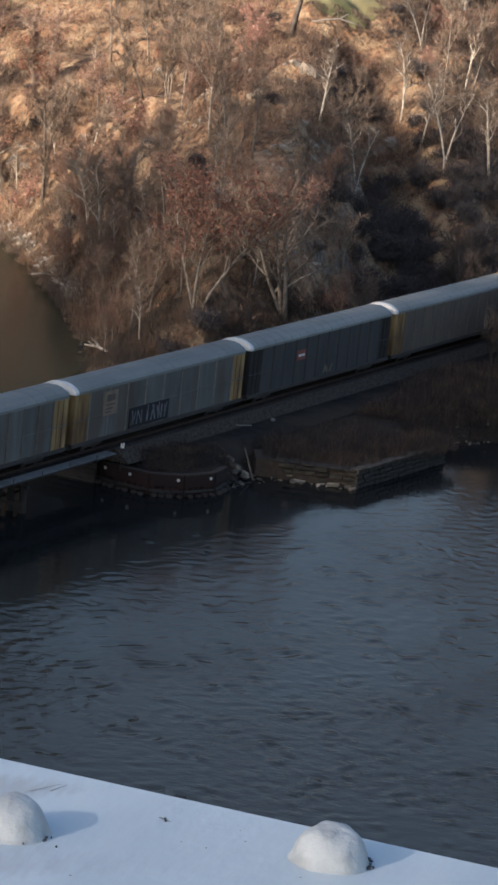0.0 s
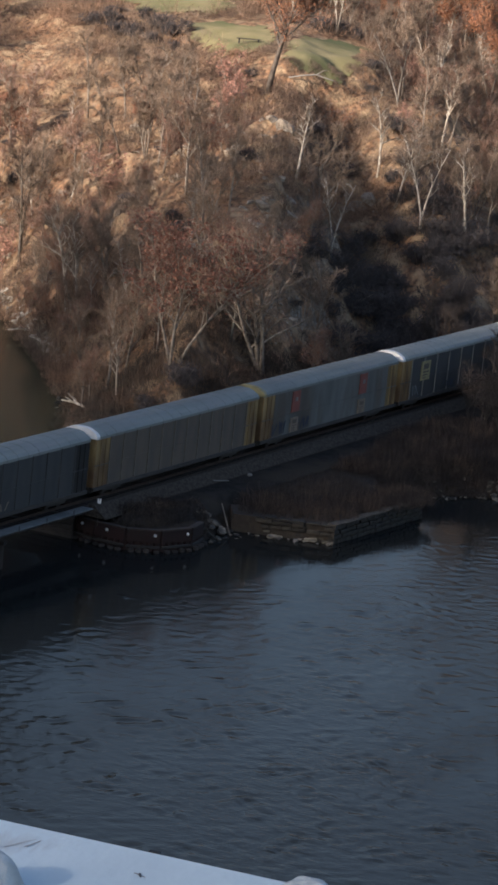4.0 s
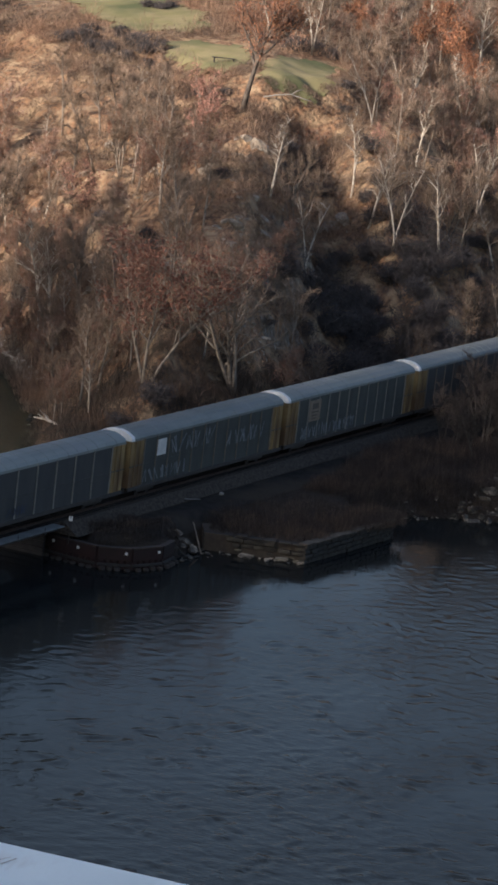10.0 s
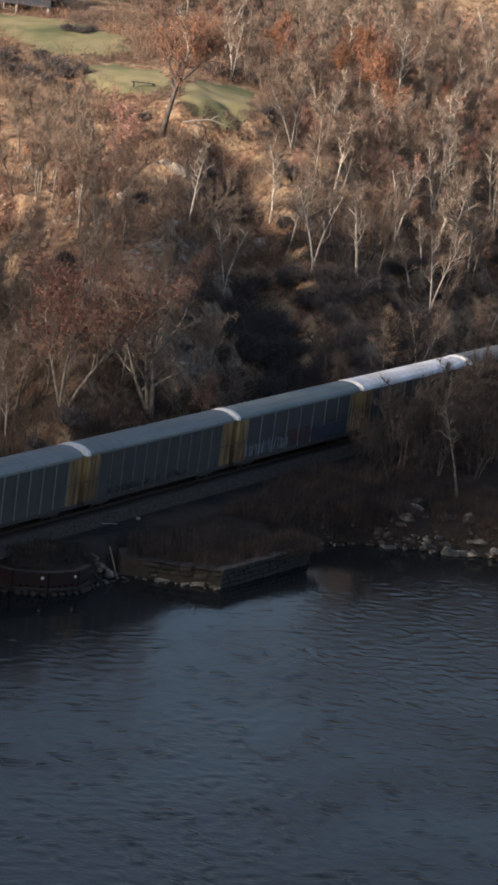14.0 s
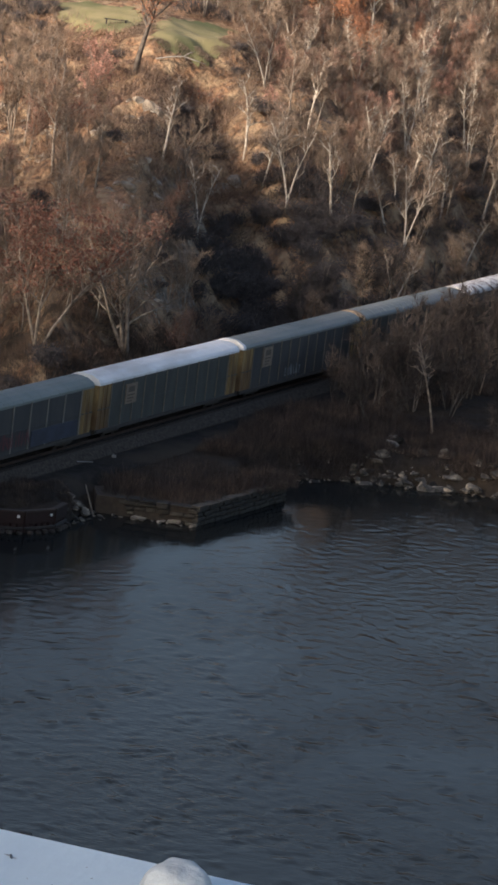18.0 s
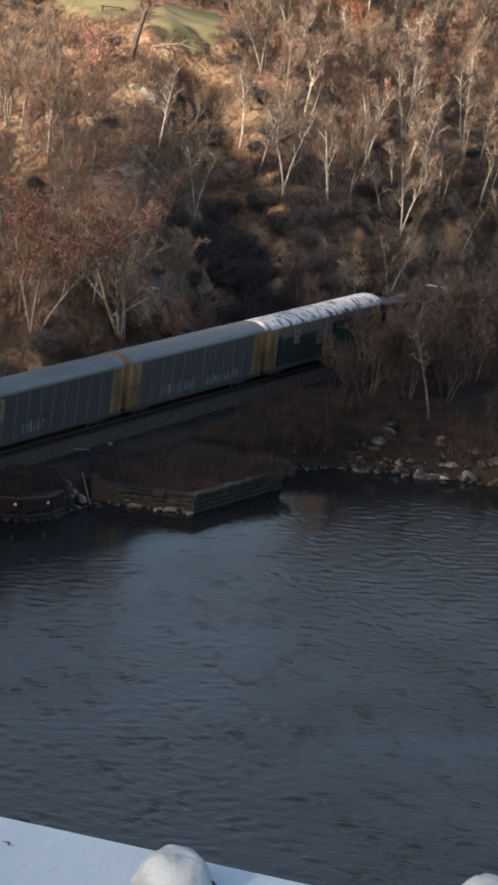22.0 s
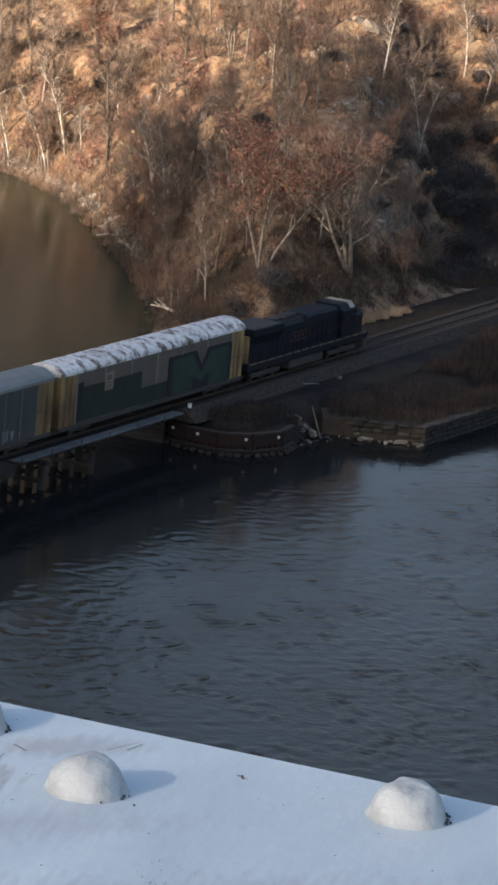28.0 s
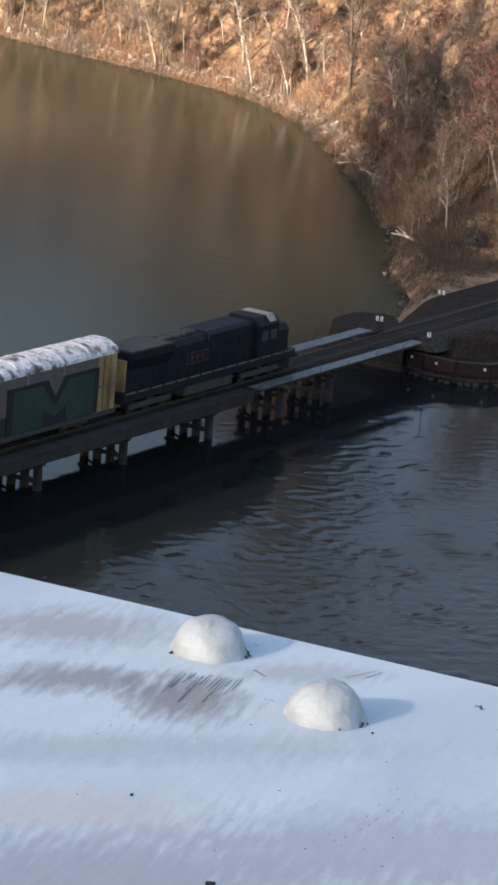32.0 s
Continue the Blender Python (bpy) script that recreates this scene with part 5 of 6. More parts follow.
def standing_out():
    hero("oak", 0, 341.8, 49.7, 1.0, 0, (0, 0), "tall oak with thinning orange leaves at the edge of the clearing")
    hero("pale", 0, 340.9, 34.2, 0.95, 10, (2, 9), "leaning white birch above the ravine")
    hero("spreading", 0, 254.0, 13.8, 1.3, 120, (0, 0), "large spreading tree with dull red leaves above the track")
    hero("forked", 0, 265.3, 10.2, 1.3, 200, (0, 0), "wide leafless tree with pale forked limbs beside the track")
    hero("pale", 2, 312.8, 26.1, 0.8, 60, (0, 3), "slender twin white birch on the slope")
    hero("pale", 1, 371.0, 15.3, 1.05, 0, (2, 5), "leaning white birch with a bare trunk")
    hero("pale", 2, 340.3, 13.2, 0.95, 150, (0, 4), "pale forked tree on the slope")
    hero("pale", 0, 333.9, 28.6, 0.85, 90, (0, 7), "leaning white birch above the ravine")
    hero("pale", 2, 346.4, 21.0, 1.0, 250, (2, 3), "pale many-limbed tree on the slope")
    hero("pale", 1, 357.0, 20.0, 1.0, 20, (1, 5), "pale slender tree on the slope")
    hero("pale", 0, 325.0, 85.6, 1.3, 0, (3, -8), "pale leaning trunk at the far waterside")
    hero("bare", 1, 329.0, 89.0, 1.4, 40, (2, -6), "dark leaning tree at the far waterside")
    hero("pale", 1, 323.5, 79.5, 1.25, 0, (2, -9), "pale leaning trunk at the far waterside")
    hero("bare", 2, 322.0, 76.5, 1.4, 70, (2, -10), "tall dark leaning tree at the far waterside")
    hero("pale", 0, 318.0, 72.5, 1.15, 0, (2, -10), "pale leaning trunk at the far waterside")
    hero("bare", 0, 330.0, 99.0, 1.25, 180, (2, -14), "dark leaning tree at the far waterside")
    hero("orange", 0, 394.0, 43.0, 1.1, 60, (0, 0), "low spreading tree with bright orange leaves")
    hero("orange", 0, 403.0, 53.5, 1.1, 200, (0, 0), "low spreading tree with bright orange leaves")
    hero("orange", 0, 400.0, 48.5, 1.2, 0, (0, 0), "low spreading tree with bright orange leaves")
    hero("orange", 0, 399.0, 43.5, 0.8, 100, (0, 0), "low spreading tree with bright orange leaves")
    hero("pink", 0, 339.5, 53.0, 0.95, 0, (0, 0), "low tree with faded pinkish leaves beside the oak")
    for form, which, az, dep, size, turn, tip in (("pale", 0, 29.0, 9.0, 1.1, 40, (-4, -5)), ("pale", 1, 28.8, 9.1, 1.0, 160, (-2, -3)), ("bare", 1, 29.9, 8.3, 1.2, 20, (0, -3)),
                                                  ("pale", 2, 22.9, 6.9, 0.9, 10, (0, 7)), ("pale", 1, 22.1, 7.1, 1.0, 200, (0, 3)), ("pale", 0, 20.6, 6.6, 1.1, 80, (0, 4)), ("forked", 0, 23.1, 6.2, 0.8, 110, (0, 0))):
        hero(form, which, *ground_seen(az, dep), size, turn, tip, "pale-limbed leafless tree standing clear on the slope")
    hero("pink", 0, 333.0, 50.5, 0.8, 130, (0, 0), "low tree with faded pinkish leaves beside the oak")


def bank_trees():
    r = random.Random(21)
    made = []
    tries = 0
    while len(made) < 28 and tries < 12000:
        tries += 1
        x, y = r.uniform(268, 352), r.uniform(-27, -4.6)
        az = math.degrees(math.atan2(y - EYE.y, x))
        if not 17.0 < az < 22.1 or float(outline_distance(np.array(x), np.array(y), SHORE)) < 2.5:
            continue
        if any((x - a) ** 2 + (y - b) ** 2 < 2.4 ** 2 for a, b in made):
            continue
        made.append((x, y))
        # most bank trees use the copy whose colour holds the shade
        form = "shade_dark" if r.random() < 0.85 else "bare"
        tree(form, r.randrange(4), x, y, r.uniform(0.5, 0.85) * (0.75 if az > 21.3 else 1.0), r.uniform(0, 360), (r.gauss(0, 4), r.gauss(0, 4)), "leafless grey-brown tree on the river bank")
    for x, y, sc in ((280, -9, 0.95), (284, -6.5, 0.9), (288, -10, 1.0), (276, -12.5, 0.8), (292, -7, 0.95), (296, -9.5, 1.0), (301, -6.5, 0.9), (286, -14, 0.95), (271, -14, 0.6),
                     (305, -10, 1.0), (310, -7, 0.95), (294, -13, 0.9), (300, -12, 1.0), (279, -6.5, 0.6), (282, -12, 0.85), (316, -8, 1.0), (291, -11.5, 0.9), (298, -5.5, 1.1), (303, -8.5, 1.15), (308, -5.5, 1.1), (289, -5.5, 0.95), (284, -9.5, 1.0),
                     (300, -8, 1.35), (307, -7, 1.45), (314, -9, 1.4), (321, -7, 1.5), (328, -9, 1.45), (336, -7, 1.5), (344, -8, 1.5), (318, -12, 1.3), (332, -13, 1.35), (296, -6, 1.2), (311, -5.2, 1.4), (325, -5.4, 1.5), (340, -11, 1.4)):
        tree("shade_dark", r.randrange(4), x, y, min(sc, 1.15) * 0.82, r.uniform(0, 360), (r.gauss(0, 4), r.gauss(0, 4)), "leafless grey-brown tree on the river bank")
    tree("snag", 0, 270.9, -18.3, 1.3, 30, (0, 2), "dead pale snag on the rocky bank")


def fallen_branch():
    b = Shape()
    b.tube([(0, 0, 0.1), (1.6, -0.5, 0.55), (3.2, -0.6, 0.8), (4.6, -1.4, 0.5), (6.0, -1.5, 0.2)], [0.11, 0.10, 0.085, 0.065, 0.04], 6)
    b.tube([(3.2, -0.6, 0.8), (4.0, -0.2, 1.3), (4.6, -0.2, 1.5)], [0.08, 0.06, 0.03], 5)
    x, y = 353.0, 52.5
    lone("fallen_branch", b, POSTPALE, "bleached fallen branch at the edge of the clearing", "branch", at=pose(x, y, float(ground_height(x, y)) + 0.6, 0, 0, -60), smooth=True)
    for x, y, turn, n in ((277.5, 38.2, -40, 1), (289.0, 48.2, 150, 2), (314.0, 71.5, 30, 3), (322.5, 84.5, 80, 4), (283.6, 43.6, 58, 5), (279.0, 39.6, 22, 6), (275.2, 36.3, 214, 7), (256.6, 24.2, 40, 8), (251.8, 20.8, 78, 9)):
        d = Shape().tube([(0, 0, 0.25), (1.3, 0.2, 0.5), (2.8, 0.1, 0.4)], [0.14, 0.12, 0.07], 6).tube([(1.3, 0.2, 0.5), (1.9, 0.7, 0.9)], [0.06, 0.03], 5)
        lone("driftwood", d, PALEBARK, "bleached driftwood log on the shoreline", "driftwood", group="driftwood logs", at=pose(x, y, max(0.0, float(ground_height(x, y))), 0, 0, turn), smooth=True)


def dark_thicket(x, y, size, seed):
    """A thicket of short stems and a dense mass of twigs, coloured dark for hedges and for shade."""
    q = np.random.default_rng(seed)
    t = thing("hedge_and_shade_thicket", "dense dark thicket, a hedge by the lawn and stand-in shade elsewhere", "shrub", "ravine thickets", at=pose(x, y, float(ground_height(x, y))))
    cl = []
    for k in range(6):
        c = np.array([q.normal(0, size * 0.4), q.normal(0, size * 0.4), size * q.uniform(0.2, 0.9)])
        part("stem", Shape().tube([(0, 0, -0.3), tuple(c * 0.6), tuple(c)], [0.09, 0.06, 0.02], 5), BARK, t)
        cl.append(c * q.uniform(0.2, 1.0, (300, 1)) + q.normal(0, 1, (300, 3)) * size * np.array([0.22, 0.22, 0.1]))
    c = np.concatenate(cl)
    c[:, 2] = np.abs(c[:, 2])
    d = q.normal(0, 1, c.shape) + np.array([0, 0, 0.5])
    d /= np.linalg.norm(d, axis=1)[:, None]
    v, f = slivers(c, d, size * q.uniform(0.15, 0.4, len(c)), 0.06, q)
    part("bramble_mass", raw_mesh("bramble_mass", v, f, HEDGESHADE), None, t)


def house():
    h = thing("house", "dark hilltop house with a white-posted porch and tan gable", "house", at=pose(400.8, 113.4, 0, 0, 0, -72.7))
    g = float(ground_height(402.5, 104)) - 0.7
    part("wall", Shape().box(2.6, 9.0, 2.4, 9, g - 1, g + 6.0), CLAPBOARD, h)
    part("wing_wall", Shape().box(9.0, 14.0, 3.4, 9, g - 1, g + 3.0), CLAPBOARD, h)
    part("roof", Shape().prism([(1.8, g + 5.9), (9.6, g + 5.9), (5.7, g + 8.8)], 2.0, 9.6), SLATE, h)
    part("wing_roof", Shape().prism([(2.8, g + 2.95), (9.5, g + 2.95), (6.2, g + 5.0)], 9.0, 14.5), SLATE, h)
    part("gable_wall", Shape().box(-0.4, 2.55, 0.8, 8, g - 1, g + 5.6), GABLE, h, "tan gable wall")
    part("gable_roof", Shape().prism([(0.2, g + 5.5), (8.6, g + 5.5), (4.4, g + 8.0)], -0.9, 2.6), SLATE, h)
    part("porch_roof", Shape().add([(6.6, -0.6, g + 2.25), (14.4, -0.6, g + 2.25), (13.6, 3.3, g + 3.3), (8.2, 3.3, g + 3.7), (6.6, -0.6, g + 2.05), (14.4, -0.6, g + 2.05), (13.6, 3.3, g + 2.05), (8.2, 3.3, g + 2.05)],
                                   [(0, 1, 2, 3), (4, 7, 6, 5), (0, 4, 5, 1), (1, 5, 6, 2), (3, 7, 4, 0)]), PORCHROOF, h, "grey shingled porch roof")
    part("porch_floor", Shape().box(2.6, 14.2, -0.4, 3.4, g - 1.2, g + 0.1), CLAPBOARD, h)
    for x in (3.4, 5.0, 9.5, 14.0):
        part("porch_post", Shape().box(x - 0.13, x + 0.13, -0.3, -0.04, g, g + 2.1, 0.02), WHITEPAINT, h, "white porch post")
        part("post_base", Shape().box(x - 0.22, x + 0.22, -0.39, 0.05, g, g + 0.45, 0.02), WHITEPAINT, h)
    for x, y in ((1.1, 0.8), (4.2, 2.4), (7.6, 2.4), (11.5, 3.4)):
        w = part("window", Shape().box(x - 0.5, x + 0.5, y - 0.06, y, g + 1.0, g + 2.0), WHITEPAINT, h)
        part("pane", Shape().box(x - 0.42, x + 0.42, y - 0.08, y, g + 1.08, g + 1.92), GLASSDARK, w)
    b = thing("garden_bench", "dark low bench on the grass clearing", "bench", at=pose(364.5, 64.0, float(ground_height(364.5, 64.0)) + 0.15, 0, 0, -55))
    part("seat", Shape().box(-1.5, 1.5, -0.35, 0.35, 0.4, 0.48, 0.01), TIMBER, b)
    for x in (-1.2, 1.2):
        part("leg", Shape().box(x - 0.06, x + 0.06, -0.3, 0.3, -0.2, 0.4), TIMBER, b)


house()
standing_out()
woods()
undergrowth()
bank_trees()
fallen_branch()
def shade_and_hedge_thickets():
    r = random.Random(8)
    # dark thickets added along the ravine to stand for its shade
    for i in range(30):
        t = r.random() ** 1.3
        wide = 5.5 - 3.5 * t
        u = r.uniform(-1, 1) * wide
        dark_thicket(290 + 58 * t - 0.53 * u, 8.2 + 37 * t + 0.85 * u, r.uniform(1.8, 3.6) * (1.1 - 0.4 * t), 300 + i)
    # more of them darken the shaded hollow at its mouth
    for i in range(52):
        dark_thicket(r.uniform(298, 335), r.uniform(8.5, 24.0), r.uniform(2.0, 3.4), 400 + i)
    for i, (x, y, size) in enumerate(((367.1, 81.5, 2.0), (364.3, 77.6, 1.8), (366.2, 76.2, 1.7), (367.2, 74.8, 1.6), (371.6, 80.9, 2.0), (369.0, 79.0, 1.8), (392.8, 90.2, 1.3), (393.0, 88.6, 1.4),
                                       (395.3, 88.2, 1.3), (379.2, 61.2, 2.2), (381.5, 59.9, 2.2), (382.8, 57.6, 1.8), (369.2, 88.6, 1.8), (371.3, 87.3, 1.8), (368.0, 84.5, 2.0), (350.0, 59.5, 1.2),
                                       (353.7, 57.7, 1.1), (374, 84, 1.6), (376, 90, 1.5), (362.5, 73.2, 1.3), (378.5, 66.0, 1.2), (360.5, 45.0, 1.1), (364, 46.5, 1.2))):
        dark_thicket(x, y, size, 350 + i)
    # shadow between the trunks of the right slope, put in as dark thickets
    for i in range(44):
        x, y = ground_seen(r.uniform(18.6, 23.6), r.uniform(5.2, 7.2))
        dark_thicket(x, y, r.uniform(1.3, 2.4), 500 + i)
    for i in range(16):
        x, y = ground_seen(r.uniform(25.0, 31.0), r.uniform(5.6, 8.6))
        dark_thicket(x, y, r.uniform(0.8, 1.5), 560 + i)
    dark_thicket(252.0, 11.5, 2.2, 340)
    dark_thicket(249.5, 13.0, 1.6, 341)


shade_and_hedge_thickets()


def shore_rocks():
    r = random.Random(5)
    for (ax, ay), (bx, by), n, big, wide in (((244.5, -13.2), (251.5, -12.9), 14, 0.5, 0.5), ((251.5, -12.9), (256.3, -16.6), 26, 0.6, 0.7), ((256.3, -16.6), (259.6, -21.4), 40, 0.7, 0.6), ((259.6, -21.4), (261.6, -28), 34, 0.95, 1.0),
                                             ((262.5, -24), (266, -30), 8, 1.1, 1.0), ((222, 6.8), (237, 12.8), 14, 0.55, 0.4), ((237, 12.8), (247, 20.4), 16, 0.7, 0.4), ((247, 20.4), (276, 37.4), 12, 0.6, 0.4),
                                             ((220.8, -8.2), (226.4, -9.0), 18, 0.55, 0.5), ((220.5, -7.0), (226.5, -6.6), 20, 0.75, 0.6)):
        for i in range(n):
            t = min(1.0, max(0.0, (i + r.gauss(0.5, 1.2)) / n))
            x, y = ax + (bx - ax) * t + r.gauss(0, wide), ay + (by - ay) * t + r.gauss(0, wide)
            boulder(x, y, big * r.choice((0.35, 0.5, 0.5, 0.75, 1.0, 1.35)), z=max(float(ground_height(x, y)), 0.0) - 0.05)
    for x, y, big in ((264.4, -17.4, 1.7), (265.6, -16.2, 1.5), (269.8, -21.0, 1.8), (268.6, -22.4, 1.4), (263.2, -17.4, 1.2), (262.6, -20.5, 1.2), (264.4, -23.2, 1.3), (266.5, -26.5, 1.5), (272.5, -24, 1.7), (261.0, -16.6, 0.9)):
        boulder(x, y, big, "large pale boulder on the rocky bank", sink=0.2)
    for i in range(95):
        x, y = r.uniform(258.5, 273), r.uniform(-30, -14)
        d = float(outline_distance(np.array(x), np.array(y), SHORE))
        if d > -0.2:
            boulder(x, y, r.choice((0.4, 0.55, 0.7, 0.9, 1.2, 1.5)) * (1.0 if d < 5 else 0.7), z=max(float(ground_height(x, y)), 0.0) - 0.05)
    pts = [(276, 37.6), (287, 46.6), (308, 64.6), (317, 75.6), (323, 86), (328, 107), (334, 128)]
    vs, fs, total = [], [], 0
    for i in range(620):
        t = r.random() * 6
        k = int(t)
        (ax, ay), (bx, by) = pts[k], pts[k + 1]
        x, y = ax + (bx - ax) * (t - k) + r.uniform(-0.3, 1.3), ay + (by - ay) * (t - k) - r.uniform(-0.2, 0.5)
        me = BOULDERS[r.randrange(6)]
        co = np.empty(len(me.vertices) * 3)
        me.vertices.foreach_get("co", co)
        size = r.uniform(0.18, 0.6)
        m = np.array(pose(x, y, max(0.0, float(ground_height(x, y))) + size * 0.15, r.uniform(0, 40), r.uniform(0, 40), r.uniform(0, 360)))
        vs.append(co.reshape(-1, 3) * size * np.array([1.3, 1.0, 0.7]) @ m[:3, :3].T + m[:3, 3])
        fs += [tuple(v + total for v in p.vertices) for p in me.polygons]
        total += len(me.vertices)
    lone("shore_stones", raw_mesh("shore_stones", np.concatenate(vs), np.array(fs), SHINGLE), None, "pale stones strewn along the far shoreline", kind="stuff")


def outcrop(x, y, size, seed):
    """A broken ledge: angular blocks stacked along the slope."""
    r = random.Random(seed)
    gz = float(ground_height(x, y))
    ledge = thing("rock_ledge", "broken pale grey rock ledge on the hillside", "rock", "hillside ledges", at=pose(x, y, gz))
    for k in range(r.randrange(9, 15)):
        u, w = r.gauss(0, size * 0.75), r.gauss(0, size * 0.4)
        px, py = x - 0.5 * u - 0.8 * w, y + 0.86 * u - 0.4 * w
        b = size * r.choice((0.12, 0.18, 0.25, 0.32, 0.45))
        m = pose(px - x, py - y, float(ground_height(px, py)) - gz - b * 0.1, r.uniform(-25, 25), r.uniform(-25, 25), r.uniform(0, 360)) @ Matrix.Diagonal((1.3 * b, b, 0.8 * b, 1))
        part("rock_block", LEDGESTONES[r.randrange(6)], None, ledge, at=m)


def hillside_ledges():
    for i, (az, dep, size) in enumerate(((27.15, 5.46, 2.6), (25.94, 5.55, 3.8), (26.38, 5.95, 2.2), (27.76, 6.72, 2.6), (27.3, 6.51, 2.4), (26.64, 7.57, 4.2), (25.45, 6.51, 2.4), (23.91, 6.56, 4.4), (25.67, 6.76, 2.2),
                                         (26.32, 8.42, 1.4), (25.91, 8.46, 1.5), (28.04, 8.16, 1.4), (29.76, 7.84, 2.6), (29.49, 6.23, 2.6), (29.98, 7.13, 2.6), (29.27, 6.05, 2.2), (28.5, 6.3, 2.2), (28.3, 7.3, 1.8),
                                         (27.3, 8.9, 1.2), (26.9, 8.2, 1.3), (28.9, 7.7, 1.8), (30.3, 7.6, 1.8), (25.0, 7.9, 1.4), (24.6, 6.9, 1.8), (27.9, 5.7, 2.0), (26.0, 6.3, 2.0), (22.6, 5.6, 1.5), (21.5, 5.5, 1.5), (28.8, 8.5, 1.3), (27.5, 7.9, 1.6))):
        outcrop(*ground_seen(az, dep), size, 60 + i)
    r = random.Random(77)
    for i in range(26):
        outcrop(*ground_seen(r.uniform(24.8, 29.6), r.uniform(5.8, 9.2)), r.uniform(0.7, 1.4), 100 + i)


hillside_ledges()


shore_rocks()


# ---- the train ----
CAR = 28.6


def strokes(seed, x0, x1, z0, z1, n):
    """A band of sprayed paint, one zigzag scrawl a piece, with no letter in them."""
    r = random.Random(seed)
    w = (x1 - x0) / n
    out = []
    for i in range(n):
        wide = r.uniform(0.09, 0.17)
        a, b = x0 + i * w, x0 + (i + 1.05) * w
        pts = [(r.uniform(a, b), z0 + (z1 - z0) * (0.05 if k % 2 else 0.95) * r.uniform(0.75, 1.0) + 0.05) for k in range(r.randrange(4, 7))]
        y = -1.575 - 0.0015 * (i % 3)
        mark = Shape()
        for k, ((ax, az), (bx, bz)) in enumerate(zip(pts, pts[1:])):
            l = math.hypot(bx - ax, bz - az) + 1e-6
            nx, nz = -(bz - az) / l * wide / 2, (bx - ax) / l * wide / 2
            yy = y - 0.0004 * k
            mark.add([(ax + nx, yy, az + nz), (ax - nx, yy, az - nz), (bx - nx, yy, bz - nz), (bx + nx, yy, bz + nz)], [(0, 1, 2, 3)])
        out.append(mark)
    return out


ROOF = [(-1.52, 5.0), (-1.5, 5.2), (-1.33, 5.42), (-0.8, 5.7), (-0.4, 5.79), (0.4, 5.79), (0.8, 5.7), (1.33, 5.42), (1.5, 5.2), (1.52, 5.0)]


def autorack(side, roof, door=GOLD, posts=POSTPALE, ribs=11, cap=True, label=""):
    """A covered car-carrier wagon, x from 0 to 28.6 between couplings, z from the rail."""
    c = thing("autorack_wagon", label, "train wagon", "wagons of the freight train")
    a, b = 0.5, CAR - 0.5
    for y, nm in ((-1.5, "near"), (1.5, "far")):
        sgn = -1 if y < 0 else 1
        n = ribs
        step = (b - a - 4.4) / n
        for i in range(n):
            x0 = a + 2.2 + i * step
            part("side_panel", Shape().box(x0, x0 + step, min(y, y - 0.06 * sgn), max(y, y - 0.06 * sgn), 1.3, 5.02), side, c)
        if posts:
            for i in range(n + 1):
                x0 = a + 2.2 + i * step
                part("side_post", Shape().box(x0 - 0.06, x0 + 0.06, min(y, y + 0.07 * sgn), max(y, y + 0.07 * sgn), 1.3, 5.05), posts, c)
        for x0 in (a, b - 2.2):
            d = part("end_door", Shape().box(x0 + 0.02, x0 + 2.16, min(y, y - 0.1 * sgn), max(y, y - 0.1 * sgn), 1.28, 5.0, 0.03), door, c)
            for k in (0.72, 1.45):
                part("door_rib", Shape().box(x0 + k - 0.05, x0 + k + 0.05, min(y, y + 0.06 * sgn), max(y, y + 0.06 * sgn), 1.3, 4.98), door, d)
        part("side_sill", Shape().box(a, b, y - 0.1, y + 0.1, 1.0, 1.29, 0.03), UNDER, c, "grimy side sill")
        part("side_rail", Shape().box(a, b, y - 0.055, y + 0.055, 2.95, 3.02), side, c)
    for x0, s in ((a, 1), (b, -1)):
        e = Shape().box(min(x0, x0 + 0.1 * s), max(x0, x0 + 0.1 * s), -1.42, 1.42, 1.28, 5.1)
        ed = part("end_wall", e, door, c)
        for k in (-0.95, -0.32, 0.32, 0.95):
            part("end_rib", Shape().box(min(x0, x0 - 0.06 * s), max(x0, x0 - 0.06 * s), k - 0.05, k + 0.05, 1.3, 5.0), door, ed)
    shell = Shape().prism(ROOF, a - 0.02, b + 0.02)
    rf = part("roof", shell, roof, c)
    for i in range(1, 18):
        x0 = a + i * (b - a) / 18
        part("roof_seam", Shape().prism([(y * 1.006, z + 0.018) for y, z in ROOF], x0 - 0.045, x0 + 0.045), roof, rf)
    if cap:
        part("roof_cap", Shape().prism([(y * 1.02, z + 0.05) for y, z in ROOF], a - 0.08, a + 0.42), CAPWHITE if cap is True else cap, rf, "white roof end cap")
    part("underframe", Shape().box(a, b, -1.2, 1.2, 0.82, 1.26), UNDER, c)
    for x0 in (4.3, CAR - 4.3):
        t = part("truck", Shape().box(x0 - 1.5, x0 + 1.5, -1.12, -0.92, 0.55, 0.92, 0.08).box(x0 - 1.5, x0 + 1.5, 0.92, 1.12, 0.55, 0.92, 0.08).box(x0 - 0.25, x0 + 0.25, -1.1, 1.1, 0.6, 0.9), UNDER, c)
        for dx in (-0.9, 0.9):
            w = Shape()
            for y in (-0.78, 0.78):
                w.tube([(x0 + dx, y - 0.07, 0.68), (x0 + dx, y + 0.07, 0.68)], [0.43, 0.43], 16)
            w.tube([(x0 + dx, -0.8, 0.68), (x0 + dx, 0.8, 0.68)], [0.09, 0.09], 8)
            part("wheelset", w, STEEL, t)
